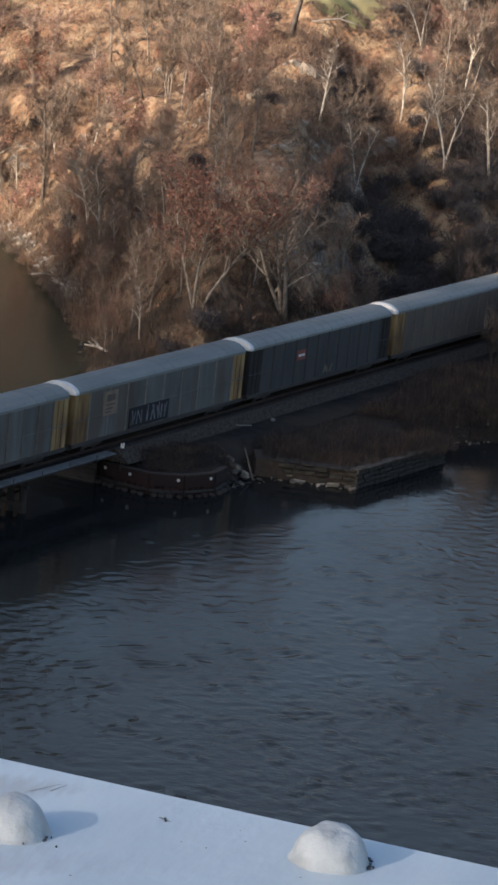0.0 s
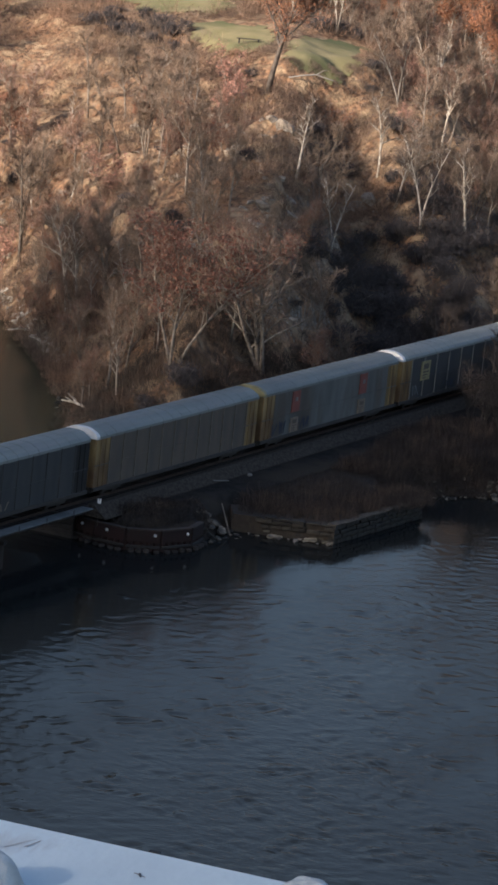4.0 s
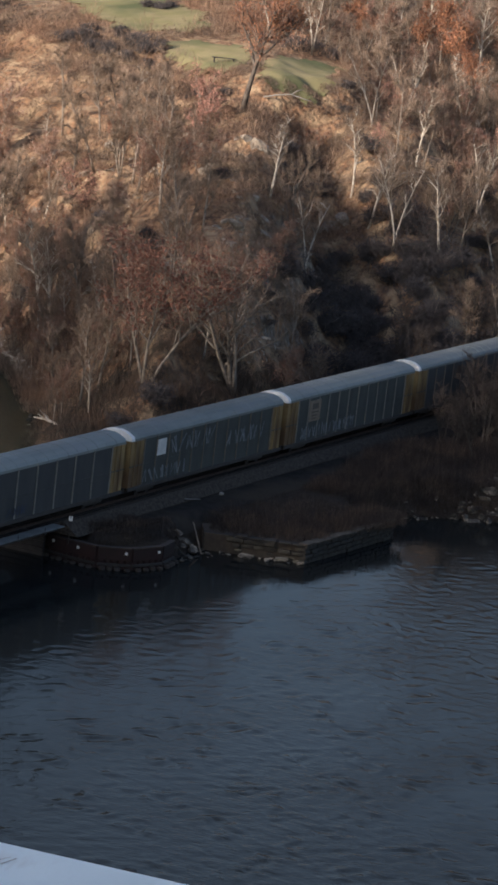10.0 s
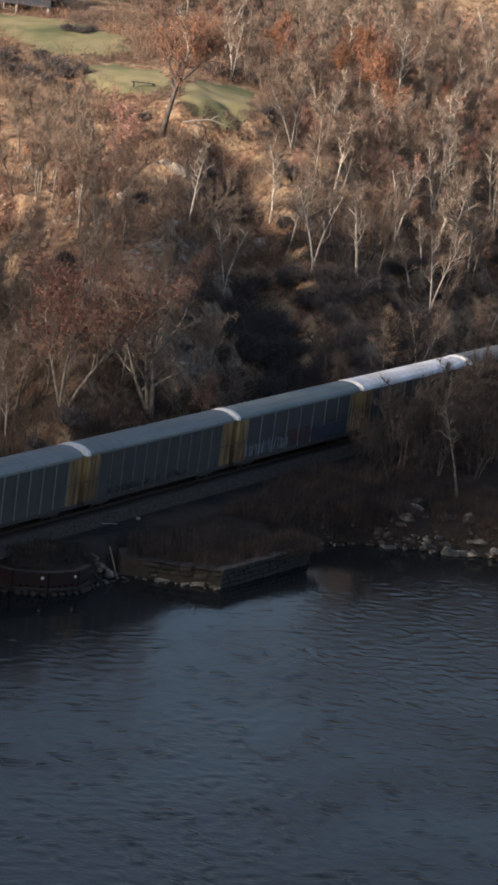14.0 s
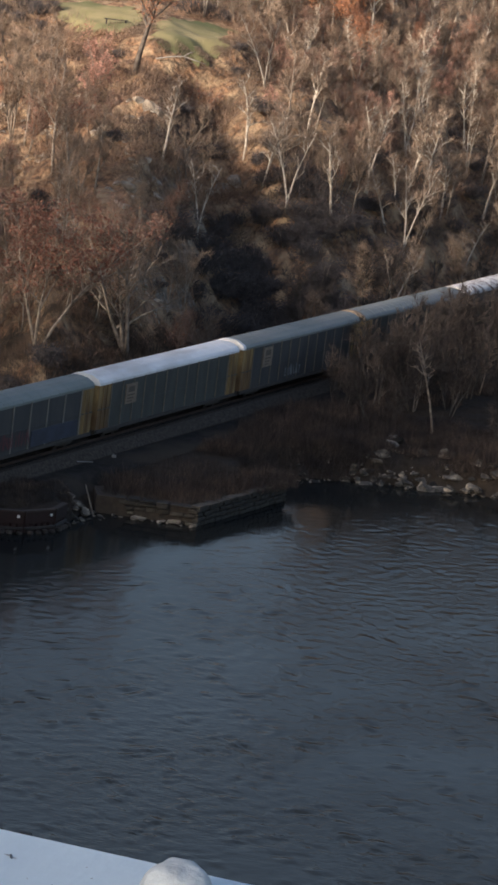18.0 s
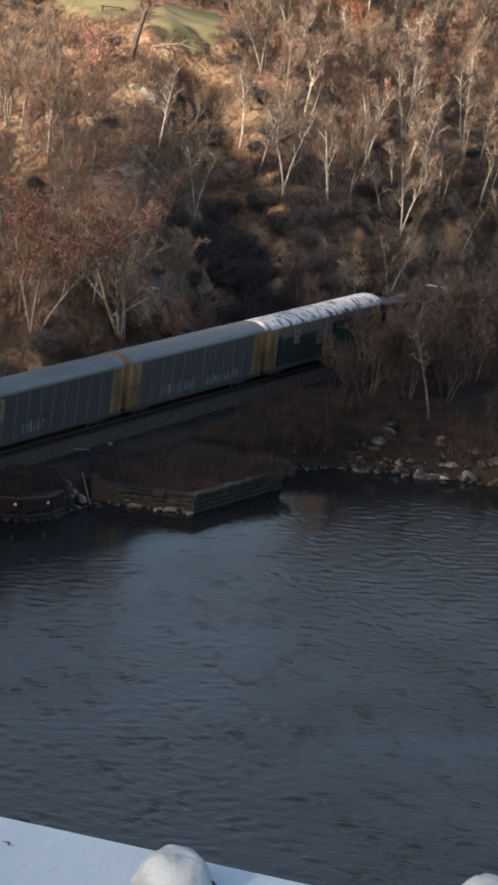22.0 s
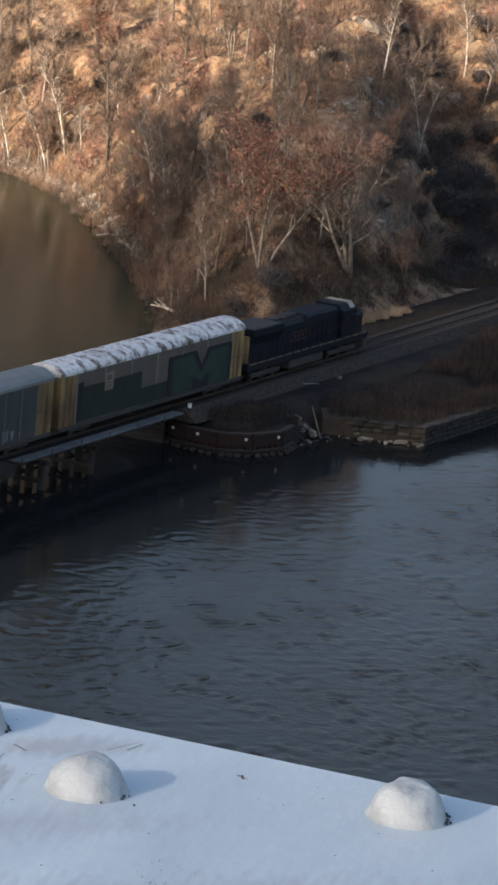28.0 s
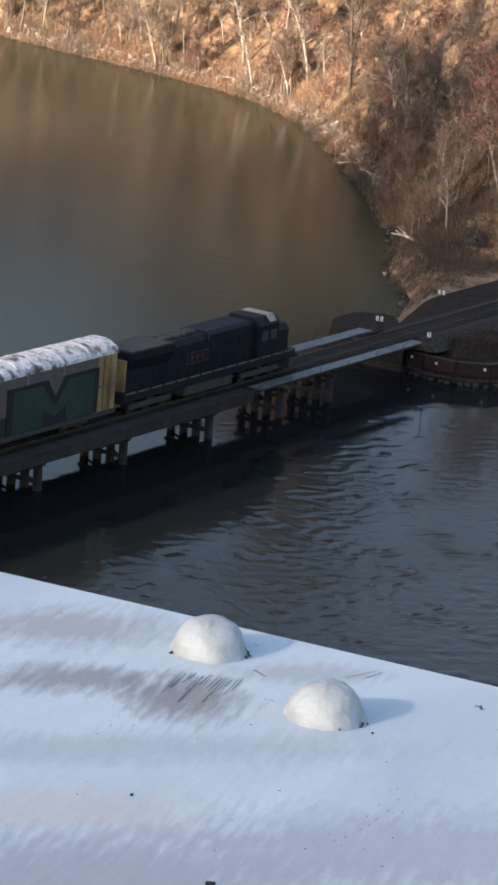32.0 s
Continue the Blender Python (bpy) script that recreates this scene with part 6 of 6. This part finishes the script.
    for x0, x1 in ((0.0, a), (b, CAR)):
        part("coupler", Shape().box(x0, x1, -0.13, 0.13, 0.82, 1.1), STEEL, c)
    return c


def placard(c, x0, x1, z0, z1, mat, label=""):
    board = part("placard", Shape().box(x0, x1, -1.585, -1.5, z0, z1, 0.01), mat, c, label)
    # faded unreadable print on the board
    if mat in (SIGNTAN, SIGNYELLOW) and z1 - z0 > 1.0:
        w, h = x1 - x0, z1 - z0
        for k, (a, b, lo, hi) in enumerate(((0.22, 0.78, 0.58, 0.86), (0.18, 0.82, 0.40, 0.47), (0.18, 0.70, 0.24, 0.31), (0.18, 0.60, 0.10, 0.16))):
            part("printed_bar", Shape().box(x0 + a * w, x0 + b * w, -1.589, -1.58, z0 + lo * h, z0 + hi * h), SIDEBROWN, board)
    return board


def spray(c, seed, x0, x1, z0, z1, n, mat, back=None):
    for shape in strokes(seed, x0, x1, z0, z1, n):
        part("graffiti_mark", shape, mat, c, "sprayed graffiti mark")
    if back:
        part("graffiti_ground", Shape().box(x0 - 0.15, x1 + 0.15, -1.572, -1.5, z0 - 0.1, z1 + 0.05, 0.02), back, c)


def build_wagons():
    w = {}
    grey = "galvanised grey covered autorack wagon with ochre end doors"
    w[-14] = autorack(SIDEGREY, ROOFZINC, label=grey)
    w[-13] = autorack(SIDEGREY, ROOFZINC, posts=POSTTAN, label=grey)
    w[-12] = autorack(SIDEGREY, ROOFZINC, ribs=8, label="grey autorack wagon with pale posts, a tan placard and graffiti")
    placard(w[-12], 4.7, 6.9, 2.9, 4.75, SIGNTAN)
    spray(w[-12], 1, 9.2, 15.2, 1.45, 2.9, 6, PAINTPALE, PAINTDARK)
    w[-11] = autorack(SIDEDARK, ROOFZINC, BLACKDOOR, SIDEDARK, label="sooty dark autorack wagon with black end doors")
    placard(w[-11], 9.2, 10.9, 3.2, 4.05, SIGNRED, "red placard")
    part("placard_bar", Shape().box(9.45, 10.65, -1.595, -1.5, 3.5, 3.72), SIGNWHITE, w[-11])
    spray(w[-11], 21, 14.5, 16.5, 1.4, 2.2, 2, SIGNTAN)
    w[-10] = autorack(SIDEBROWN, ROOFZINC, posts=POSTTAN, label="grimy brown autorack wagon with ochre end doors")
    w[-9] = autorack(SIDEGREY, ROOFZINC, posts=None, cap=SIGNYELLOW, label="smooth grey autorack wagon with red placards and blue graffiti")
    for x0 in (6.0, 19.8):
        placard(w[-9], x0, x0 + 1.5, 3.1, 4.9, SIGNRED, "red placard")
        placard(w[-9], x0, x0 + 1.5, 1.35, 2.6, SIGNTAN)
        part("placard_bar", Shape().box(x0 + 0.55, x0 + 1.05, -1.595, -1.5, 4.0, 4.35), POSTPALE, w[-9])
    spray(w[-9], 2, 2.4, 9.8, 1.4, 2.6, 7, PAINTBLUE, None)
    w[-8] = autorack(SIDEDARK, ROOFZINC, ribs=8, label="dark autorack wagon with pale posts and a yellow placard")
    placard(w[-8], 4.9, 6.9, 2.8, 4.6, SIGNYELLOW)
    spray(w[-8], 3, 3.0, 4.6, 1.5, 2.6, 2, PAINTPALE)
    spray(w[-8], 4, 10.0, 13.0, 1.5, 2.3, 3, PAINTBLUE)
    w[-7] = autorack(SIDEBLUE, ROOFZINC, posts=POSTTAN, label="slate-blue autorack wagon with large pale graffiti")
    placard(w[-7], 5.0, 6.4, 3.4, 4.7, SIGNWHITE, "white placard")
    spray(w[-7], 5, 7.2, 15.0, 3.2, 4.8, 6, PAINTPALE)
    spray(w[-7], 6, 17.5, 24.5, 2.6, 4.1, 6, PAINTPALE)
    spray(w[-7], 7, 2.6, 10.5, 1.4, 2.6, 8, PAINTPALE)
    w[-6] = autorack(SIDEBLUE, ROOFZINC, label="slate-grey autorack wagon with a tan placard and graffiti")
    placard(w[-6], 5.0, 7.2, 2.9, 4.75, SIGNTAN)
    spray(w[-6], 8, 3.6, 15.0, 1.4, 2.6, 16, PAINTPALE)
    w[-5] = autorack(SIDEDARK, ROOFZINC, posts=POSTTAN, label="dark grey autorack wagon with ochre end doors")
    spray(w[-5], 9, 4.0, 20.0, 1.4, 2.0, 9, PAINTDARK)
    w[-4] = autorack(SIDEDARK, ROOFGREEN, ribs=8, label="dark autorack wagon with pale posts and a band of graffiti")
    spray(w[-4], 10, 2.6, 12.0, 1.4, 2.7, 14, PAINTPALE)
    spray(w[-4], 11, 12.0, 17.5, 1.6, 3.0, 6, PAINTRED)
    placard(w[-4], 17.6, 25.5, 1.4, 2.7, PAINTBLUE)
    w[-3] = autorack(SIDEBLUE, ROOFWHITE, posts=POSTTAN, label="slate-blue autorack wagon with a clean white roof")
    placard(w[-3], 5.4, 7.5, 2.9, 4.6, SIGNTAN)
    w[-2] = autorack(SIDEDARK, ROOFZINC, posts=POSTTAN, cap=ROOFWHITE, label="dark autorack wagon with a tan placard and pale graffiti")
    placard(w[-2], 5.0, 7.0, 3.0, 4.8, SIGNTAN)
    spray(w[-2], 12, 10.2, 14.0, 1.5, 2.6, 6, PAINTPALE)
    w[-1] = autorack(SIDEBLUE, ROOFZINC, posts=POSTTAN, cap=SIGNTAN, label="dark grey autorack wagon with ochre end doors and graffiti")
    spray(w[-1], 13, 6.8, 13.6, 1.5, 2.6, 12, PAINTPALE)
    spray(w[-1], 14, 16.0, 23.0, 1.45, 2.3, 12, PAINTPALE)
    m = w[0] = autorack(SIDEBROWN, ROOFRUST, ribs=6, cap=False, label="autorack wagon with a peeling white roof and green painted panels")
    part("graffiti_ground", Shape().box(2.8, 3.6, -1.573, -1.5, 1.4, 4.3), PAINTDARK, m)
    part("graffiti_panel", Shape().box(3.4, 12.0, -1.578, -1.5, 1.4, 3.9), PAINTDIMGREEN, m, "dark green sprayed panel")
    part("graffiti_panel", Shape().box(12.0, 16.0, -1.577, -1.5, 1.35, 2.6), PAINTDIMGREEN, m)
    part("graffiti_ground", Shape().box(16.1, 26.0, -1.573, -1.5, 1.35, 4.35), PAINTDARK, m)
    part("graffiti_panel", Shape().box(16.7, 25.5, -1.578, -1.5, 1.4, 4.1), PAINTGREEN, m)
    letter = Shape()
    y = -1.584
    for q in (((19.5, 4.36), (20.3, 4.36), (21.2, 3.2), (21.2, 2.5)), ((22.1, 4.36), (22.9, 4.36), (21.2, 2.5), (21.2, 3.2)),
              ((19.9, 1.34), (19.9, 2.45), (21.2, 1.85), (21.2, 1.34)), ((21.2, 1.34), (21.2, 1.85), (22.5, 2.45), (22.5, 1.34))):
        letter.add([(x0, y, z0) for x0, z0 in q], [(3, 2, 1, 0)])
    notch = Shape().add([(20.3, y - 0.001, 4.4), (22.1, y - 0.001, 4.4), (21.2, y - 0.001, 3.2)], [(0, 2, 1)])
    part("graffiti_notch", notch, SIDEBROWN, m, "bare brown gap in the letter")
    part("graffiti", letter, PAINTDARK, m, "dark outline of a letter M")
    placard(m, 6.6, 7.8, 3.2, 4.5, SIGNTAN, "pale placard")
    return w


def locomotive():
    """A six-axle diesel, x from 0 to 22.6, cab towards +x."""
    c = thing("diesel_locomotive", "navy blue diesel locomotive with yellow stripe and a cab roof coloured as sunlit", "locomotive")
    part("frame", Shape().box(0.5, 22.1, -1.5, 1.5, 1.35, 1.98, 0.05), NAVY, c)
    for i in range(14):
        x0 = 0.8 + i * 1.52
        part("sill_stripe", Shape().box(x0, x0 + 1.2, -1.53, -1.49, 1.88, 1.99), LOCOYELLOW, c, "worn yellow sill stripe")
    hood = [(-1.1, 1.9), (1.1, 1.9), (1.1, 4.15), (0.85, 4.52), (-0.85, 4.52), (-1.1, 4.15)]
    h = part("hood", Shape().prism(hood, 1.2, 17.0), NAVY, c)
    for i in range(13):
        x0 = 5.2 + i * 0.88
        part("hood_door", Shape().box(x0, x0 + 0.8, -1.125, -1.1, 2.05, 3.75, 0.01), NAVY, h)
        part("door_latch", Shape().box(x0 + 0.66, x0 + 0.72, -1.145, -1.12, 2.6, 2.75), STEEL, h)
    rad = part("radiator", Shape().prism([(-1.12, 3.3), (1.12, 3.3), (1.45, 4.1), (1.45, 4.6), (-1.45, 4.6), (-1.45, 4.1)], 1.3, 6.4), NAVY, c, "flared radiator housing")
    part("radiator_grille", Shape().box(1.5, 6.2, -1.3, 1.3, 4.6, 4.66), UNDER, rad)
    part("rear_wall", Shape().box(0.95, 1.2, -1.15, 1.15, 1.9, 4.1, 0.05), GOLD, c, "ochre rear end")
    part("exhaust_hatch", Shape().box(9.0, 10.4, -0.45, 0.45, 4.5, 4.78, 0.05), UNDER, c)
    part("brake_housing", Shape().prism([(-1.2, 3.9), (1.2, 3.9), (1.2, 4.45), (0.9, 4.66), (-0.9, 4.66), (-1.2, 4.45)], 11.0, 16.4), NAVY, c, "dynamic brake housing")
    for x0 in (7.1, 8.2):
        part("roof_fan", Shape().tube([(x0, 0, 4.5), (x0, 0, 4.70)], [0.5, 0.5], 16), UNDER, c)
    cab = part("cab", Shape().prism([(-1.5, 1.9), (1.5, 1.9), (1.5, 4.2), (1.0, 4.76), (-1.0, 4.76), (-1.5, 4.2)], 17.0, 19.6), NAVY, c)
    # sunlight on the front of the cab roof, painted on as a cream strip
    part("cab_roof", Shape().prism([(-1.40, 4.36), (-1.02, 4.82), (1.02, 4.82), (1.40, 4.36), (1.37, 4.35), (0.99, 4.77), (-0.99, 4.77), (-1.37, 4.35)][::-1], 18.5, 19.35), LOCOSUNLIT, cab, "front of the cab roof, coloured pale for sunlight")
    for x0 in (17.4, 18.5):
        part("cab_window", Shape().box(x0, x0 + 0.8, -1.515, -1.48, 3.1, 3.8, 0.01), GLASSDARK, cab)
    part("windshield", Shape().add([(19.62, -1.2, 3.3), (19.62, 1.2, 3.3), (19.62, 1.1, 4.1), (19.62, -1.1, 4.1)], [(0, 1, 2, 3)]), GLASSDARK, cab)
    part("nose", Shape().prism([(-1.1, 1.9), (1.1, 1.9), (1.1, 3.4), (0.8, 3.8), (-0.8, 3.8), (-1.1, 3.4)], 19.6, 21.6), NAVY, c)
    for x0, x1, z0, z1 in ((8.5, 8.62, 2.7, 3.5), (11.0, 11.12, 2.7, 3.5), (8.62, 11.0, 3.42, 3.5), (8.62, 11.0, 2.7, 2.78), (8.95, 9.3, 2.92, 3.28), (9.6, 9.95, 2.92, 3.28), (10.25, 10.6, 2.92, 3.28)):
        part("emblem_bar", Shape().box(x0, x1, -1.14, -1.1, z0, z1), EMBLEM, c)
    for i in range(12):
        x0 = 1.2 + i * 1.43
        part("handrail_post", Shape().tube([(x0, -1.46, 1.95), (x0, -1.46, 2.95)], [0.025, 0.025], 5), NAVY, c)
    part("handrail", Shape().tube([(1.2, -1.46, 2.95), (17.0, -1.46, 2.95)], [0.025, 0.025], 5), NAVY, c)
    part("fuel_tank", Shape().box(8.2, 14.2, -1.35, 1.35, 0.5, 1.4, 0.15), UNDER, c)
    for x0 in (4.3, 18.0):
        t = part("truck", Shape().box(x0 - 2.5, x0 + 2.5, -1.2, -0.95, 0.6, 1.05, 0.1).box(x0 - 2.5, x0 + 2.5, 0.95, 1.2, 0.6, 1.05, 0.1).box(x0 - 0.3, x0 + 0.3, -1.1, 1.1, 0.7, 1.2), UNDER, c)
        for dx in (-1.95, 0, 1.95):
            w = Shape()
            for y in (-0.78, 0.78):
                w.tube([(x0 + dx, y - 0.07, 0.77), (x0 + dx, y + 0.07, 0.77)], [0.52, 0.52], 16)
            w.tube([(x0 + dx, -0.8, 0.77), (x0 + dx, 0.8, 0.77)], [0.1, 0.1], 8)
            part("wheelset", w, STEEL, t)
    part("plow", Shape().box(21.6, 22.3, -1.4, 1.4, 0.45, 1.2, 0.1), UNDER, c)
    part("coupler", Shape().box(0.0, 0.5, -0.13, 0.13, 0.82, 1.1), STEEL, c)
    for y in (-0.5, 0.5):
        part("headlight", Shape().tube([(21.58, y, 2.9), (21.66, y, 2.9)], [0.12, 0.12], 10), SIGNWHITE, c)
    return c


wagons = build_wagons()
loco = locomotive()


# ---- the white bridge chord before the lens ----
def rivet_head(seed):
    """A rounded cone with a flared skirt, lumpy from many coats of paint."""
    n = 48
    rings = [(0.0193, 0.0), (0.0184, 0.0008), (0.0178, 0.0025), (0.0170, 0.0050), (0.0159, 0.0078), (0.0142, 0.0106), (0.0118, 0.0131), (0.0089, 0.0150), (0.0056, 0.0162), (0.0026, 0.0167)]
    s = Shape()
    vs = []
    for rad, z in rings:
        for k in range(n):
            a = 2 * math.pi * k / n
            p = Vector((rad * math.cos(a), rad * math.sin(a), z))
            q = p + Vector((seed, seed * 0.7, 0))
            p += p.normalized() * (0.0015 * noise.noise(q * 95) + 0.0007 * noise.noise(q * 240))
            vs.append(tuple(p))
    vs.append((0.0002, 0.0001, 0.0169))
    fs = [(r * n + k, r * n + (k + 1) % n, (r + 1) * n + (k + 1) % n, (r + 1) * n + k) for r in range(len(rings) - 1) for k in range(n)]
    fs += [((len(rings) - 1) * n + k, (len(rings) - 1) * n + (k + 1) % n, len(vs) - 1) for k in range(n)]
    return s.add(vs, fs).mesh("rivet", RIVET, True)


def bridge_chord():
    g = thing("bridge_chord", "white-painted riveted steel bridge chord, scuffed and weathered", "bridge", kind="structure")
    z = EYE.z - 0.4826
    # the far edge of the top plate, and its inward direction
    e0, e1 = Vector((1.2867, 0.9149 + EYE.y, 0)), Vector((1.3165, 0.647 + EYE.y, 0))
    along = (e1 - e0).normalized()
    turn = math.degrees(math.atan2(along.y, along.x))
    at = pose(e1.x, e1.y, z, 0, 0, turn)
    plate = Shape().box(-12, 12, -0.62, 0.0, -0.022, 0.0, 0.003)
    part("top_plate", plate, GIRDER, g, at=at)
    part("web", Shape().box(-12, 12, -0.06, -0.03, -0.9, -0.022), GIRDER, g, at=at)
    part("web", Shape().box(-12, 12, -0.59, -0.56, -0.9, -0.022), GIRDER, g, at=at)
    part("bottom_plate", Shape().box(-12, 12, -0.62, 0.0, -0.92, -0.9), GIRDER, g, at=at)
    spots = [(1.2165, 0.6842), (1.2845, 0.556), (1.2567, 0.7728), (1.3535, 0.428)]
    for i, (x, y) in enumerate(spots):
        rivet = part("rivet", rivet_head(i), RIVET, g, "lumpy rivet head under thick white paint", at=pose(x, y + EYE.y, z - 0.0003))
        r = random.Random(50 + i)
        # flakes of grime caught at the foot, on the lee side
        for k in range(7):
            a = radians(-78 + r.gauss(0, 22)) if k < 5 else r.uniform(0, 6.28)
            d = r.uniform(0.0182, 0.0205)
            w = r.uniform(0.0004, 0.0011)
            part("grime_flake", Shape().box(-w, w, -w * 0.6, w * 0.6, 0, 0.0012, 0.0003), GRIME, rivet, at=pose(d * math.cos(a), d * math.sin(a), 0.0002, 0, 0, r.uniform(0, 180)))
    for x, y, sx, sy, m in ((1.0713, 0.6906, 0.0011, 0.0007, SOOT), (1.0123, 0.6132, 0.003, 0.002, SOOT), (1.2807, 0.6384, 0.0019, 0.0005, GRIME), (1.2792, 0.6374, 0.0013, 0.0005, GRIME), (1.2123, 0.6566, 0.0007, 0.0005, SOOT)):
        part("speck", Shape().box(-sx, sx, -sy, sy, 0, 0.0006, 0.0002), m, g, at=pose(x, y + EYE.y, z, 0, 0, 30))
    def stain(name, pts, mat, lift, label=""):
        part(name, Shape().add([(x, y + EYE.y, z + lift) for x, y in pts], [tuple(range(len(pts)))]), mat, g, label)

    r = random.Random(4)
    # rubbed streaks between the rivets, bared to the primer
    for i in range(15):
        t = (i + r.uniform(-0.3, 0.3)) / 14
        a = (1.2211 + 0.0129 * t, 0.7642 - 0.0253 * t)
        b = (1.1707 + 0.0118 * t, 0.7479 - 0.0259 * t)
        u = r.uniform(0.0, 0.12)
        v = u + r.uniform(0.12, 0.45) + 0.4 * (i % 5 == 0)
        p0, p1 = (a[0] + (b[0] - a[0]) * u, a[1] + (b[1] - a[1]) * u), (a[0] + (b[0] - a[0]) * v, a[1] + (b[1] - a[1]) * v)
        w = r.uniform(0.0005, 0.0010)
        stain("scrape", [(p0[0], p0[1] - w), (p0[0] + w, p0[1]), (p1[0], p1[1] + w), (p1[0] - w * 0.5, p1[1])], SCRAPE, 0.00035)
    for cx, cy, n in ((1.19, 0.735, 14), (1.174, 0.792, 14), (1.15, 0.75, 10)):
        for i in range(n):
            x, y = cx + r.gauss(0, 0.014), cy + r.gauss(0, 0.014)
            l, w = r.uniform(0.001, 0.004), r.uniform(0.0002, 0.0005)
            stain("rub_mark", [(x, y), (x + w, y - w), (x - l, y - l * 0.33 - w), (x - l - w, y - l * 0.33)], SCUFF, 0.0002)
    for i in range(26):
        t = r.random()
        x, y = 1.0717 + 0.0985 * t + r.gauss(0, 0.006), 0.600 + 0.010 * t + r.gauss(0, 0.006)
        l = r.uniform(0.001, 0.004)
        stain("scrape", [(x, y), (x + 0.0002, y - 0.0003), (x - l * 0.8, y - l * 0.3), (x - l * 0.8 - 0.0002, y - l * 0.3 + 0.0002)], SCRAPE, 0.0003)
    for (ax, ay), (bx, by) in (((1.2768, 0.6984), (1.2901, 0.6969)), ((1.2699, 0.7054), (1.2896, 0.6999)), ((1.2802, 0.7713), (1.2684, 0.7591)), ((1.2807, 0.642), (1.2787, 0.635)), ((1.247, 0.742), (1.243, 0.733))):
        stain("scrape", [(ax, ay), (ax + 0.0010, ay - 0.0010), (bx + 0.0007, by - 0.0005), (bx, by)], SCRAPE, 0.0003)
    for i in range(70):
        x, y = r.uniform(1.0, 1.30), r.uniform(0.48, 0.9)
        w = r.uniform(0.0003, 0.0009)
        stain("fleck", [(x - w, y), (x, y - w * 0.7), (x + w, y), (x, y + w)], SCRAPE, 0.0003)
    part("edge_chip", Shape().box(-0.0032, 0.0026, -0.0014, 0.0004, -0.004, 0.0003, 0.0002), SOOT, g, "dark chip in the plate edge", at=pose(1.3160, 0.649 + EYE.y, z, 0, 0, turn))
    return g


bridge_chord()


def motions():
    rows = [(0, 549.05), (6, 473.3), (12, 397.6), (19, 308.9), (23, 258.0), (28, 194.35), (32, 143.85)]
    for k, ob in wagons.items():
        walk(ob, [(t, pose(s + k * CAR, 0, BODY)) for t, s in rows])
    walk(loco, [(t, pose(s + CAR, 0, BODY)) for t, s in rows])


motions()
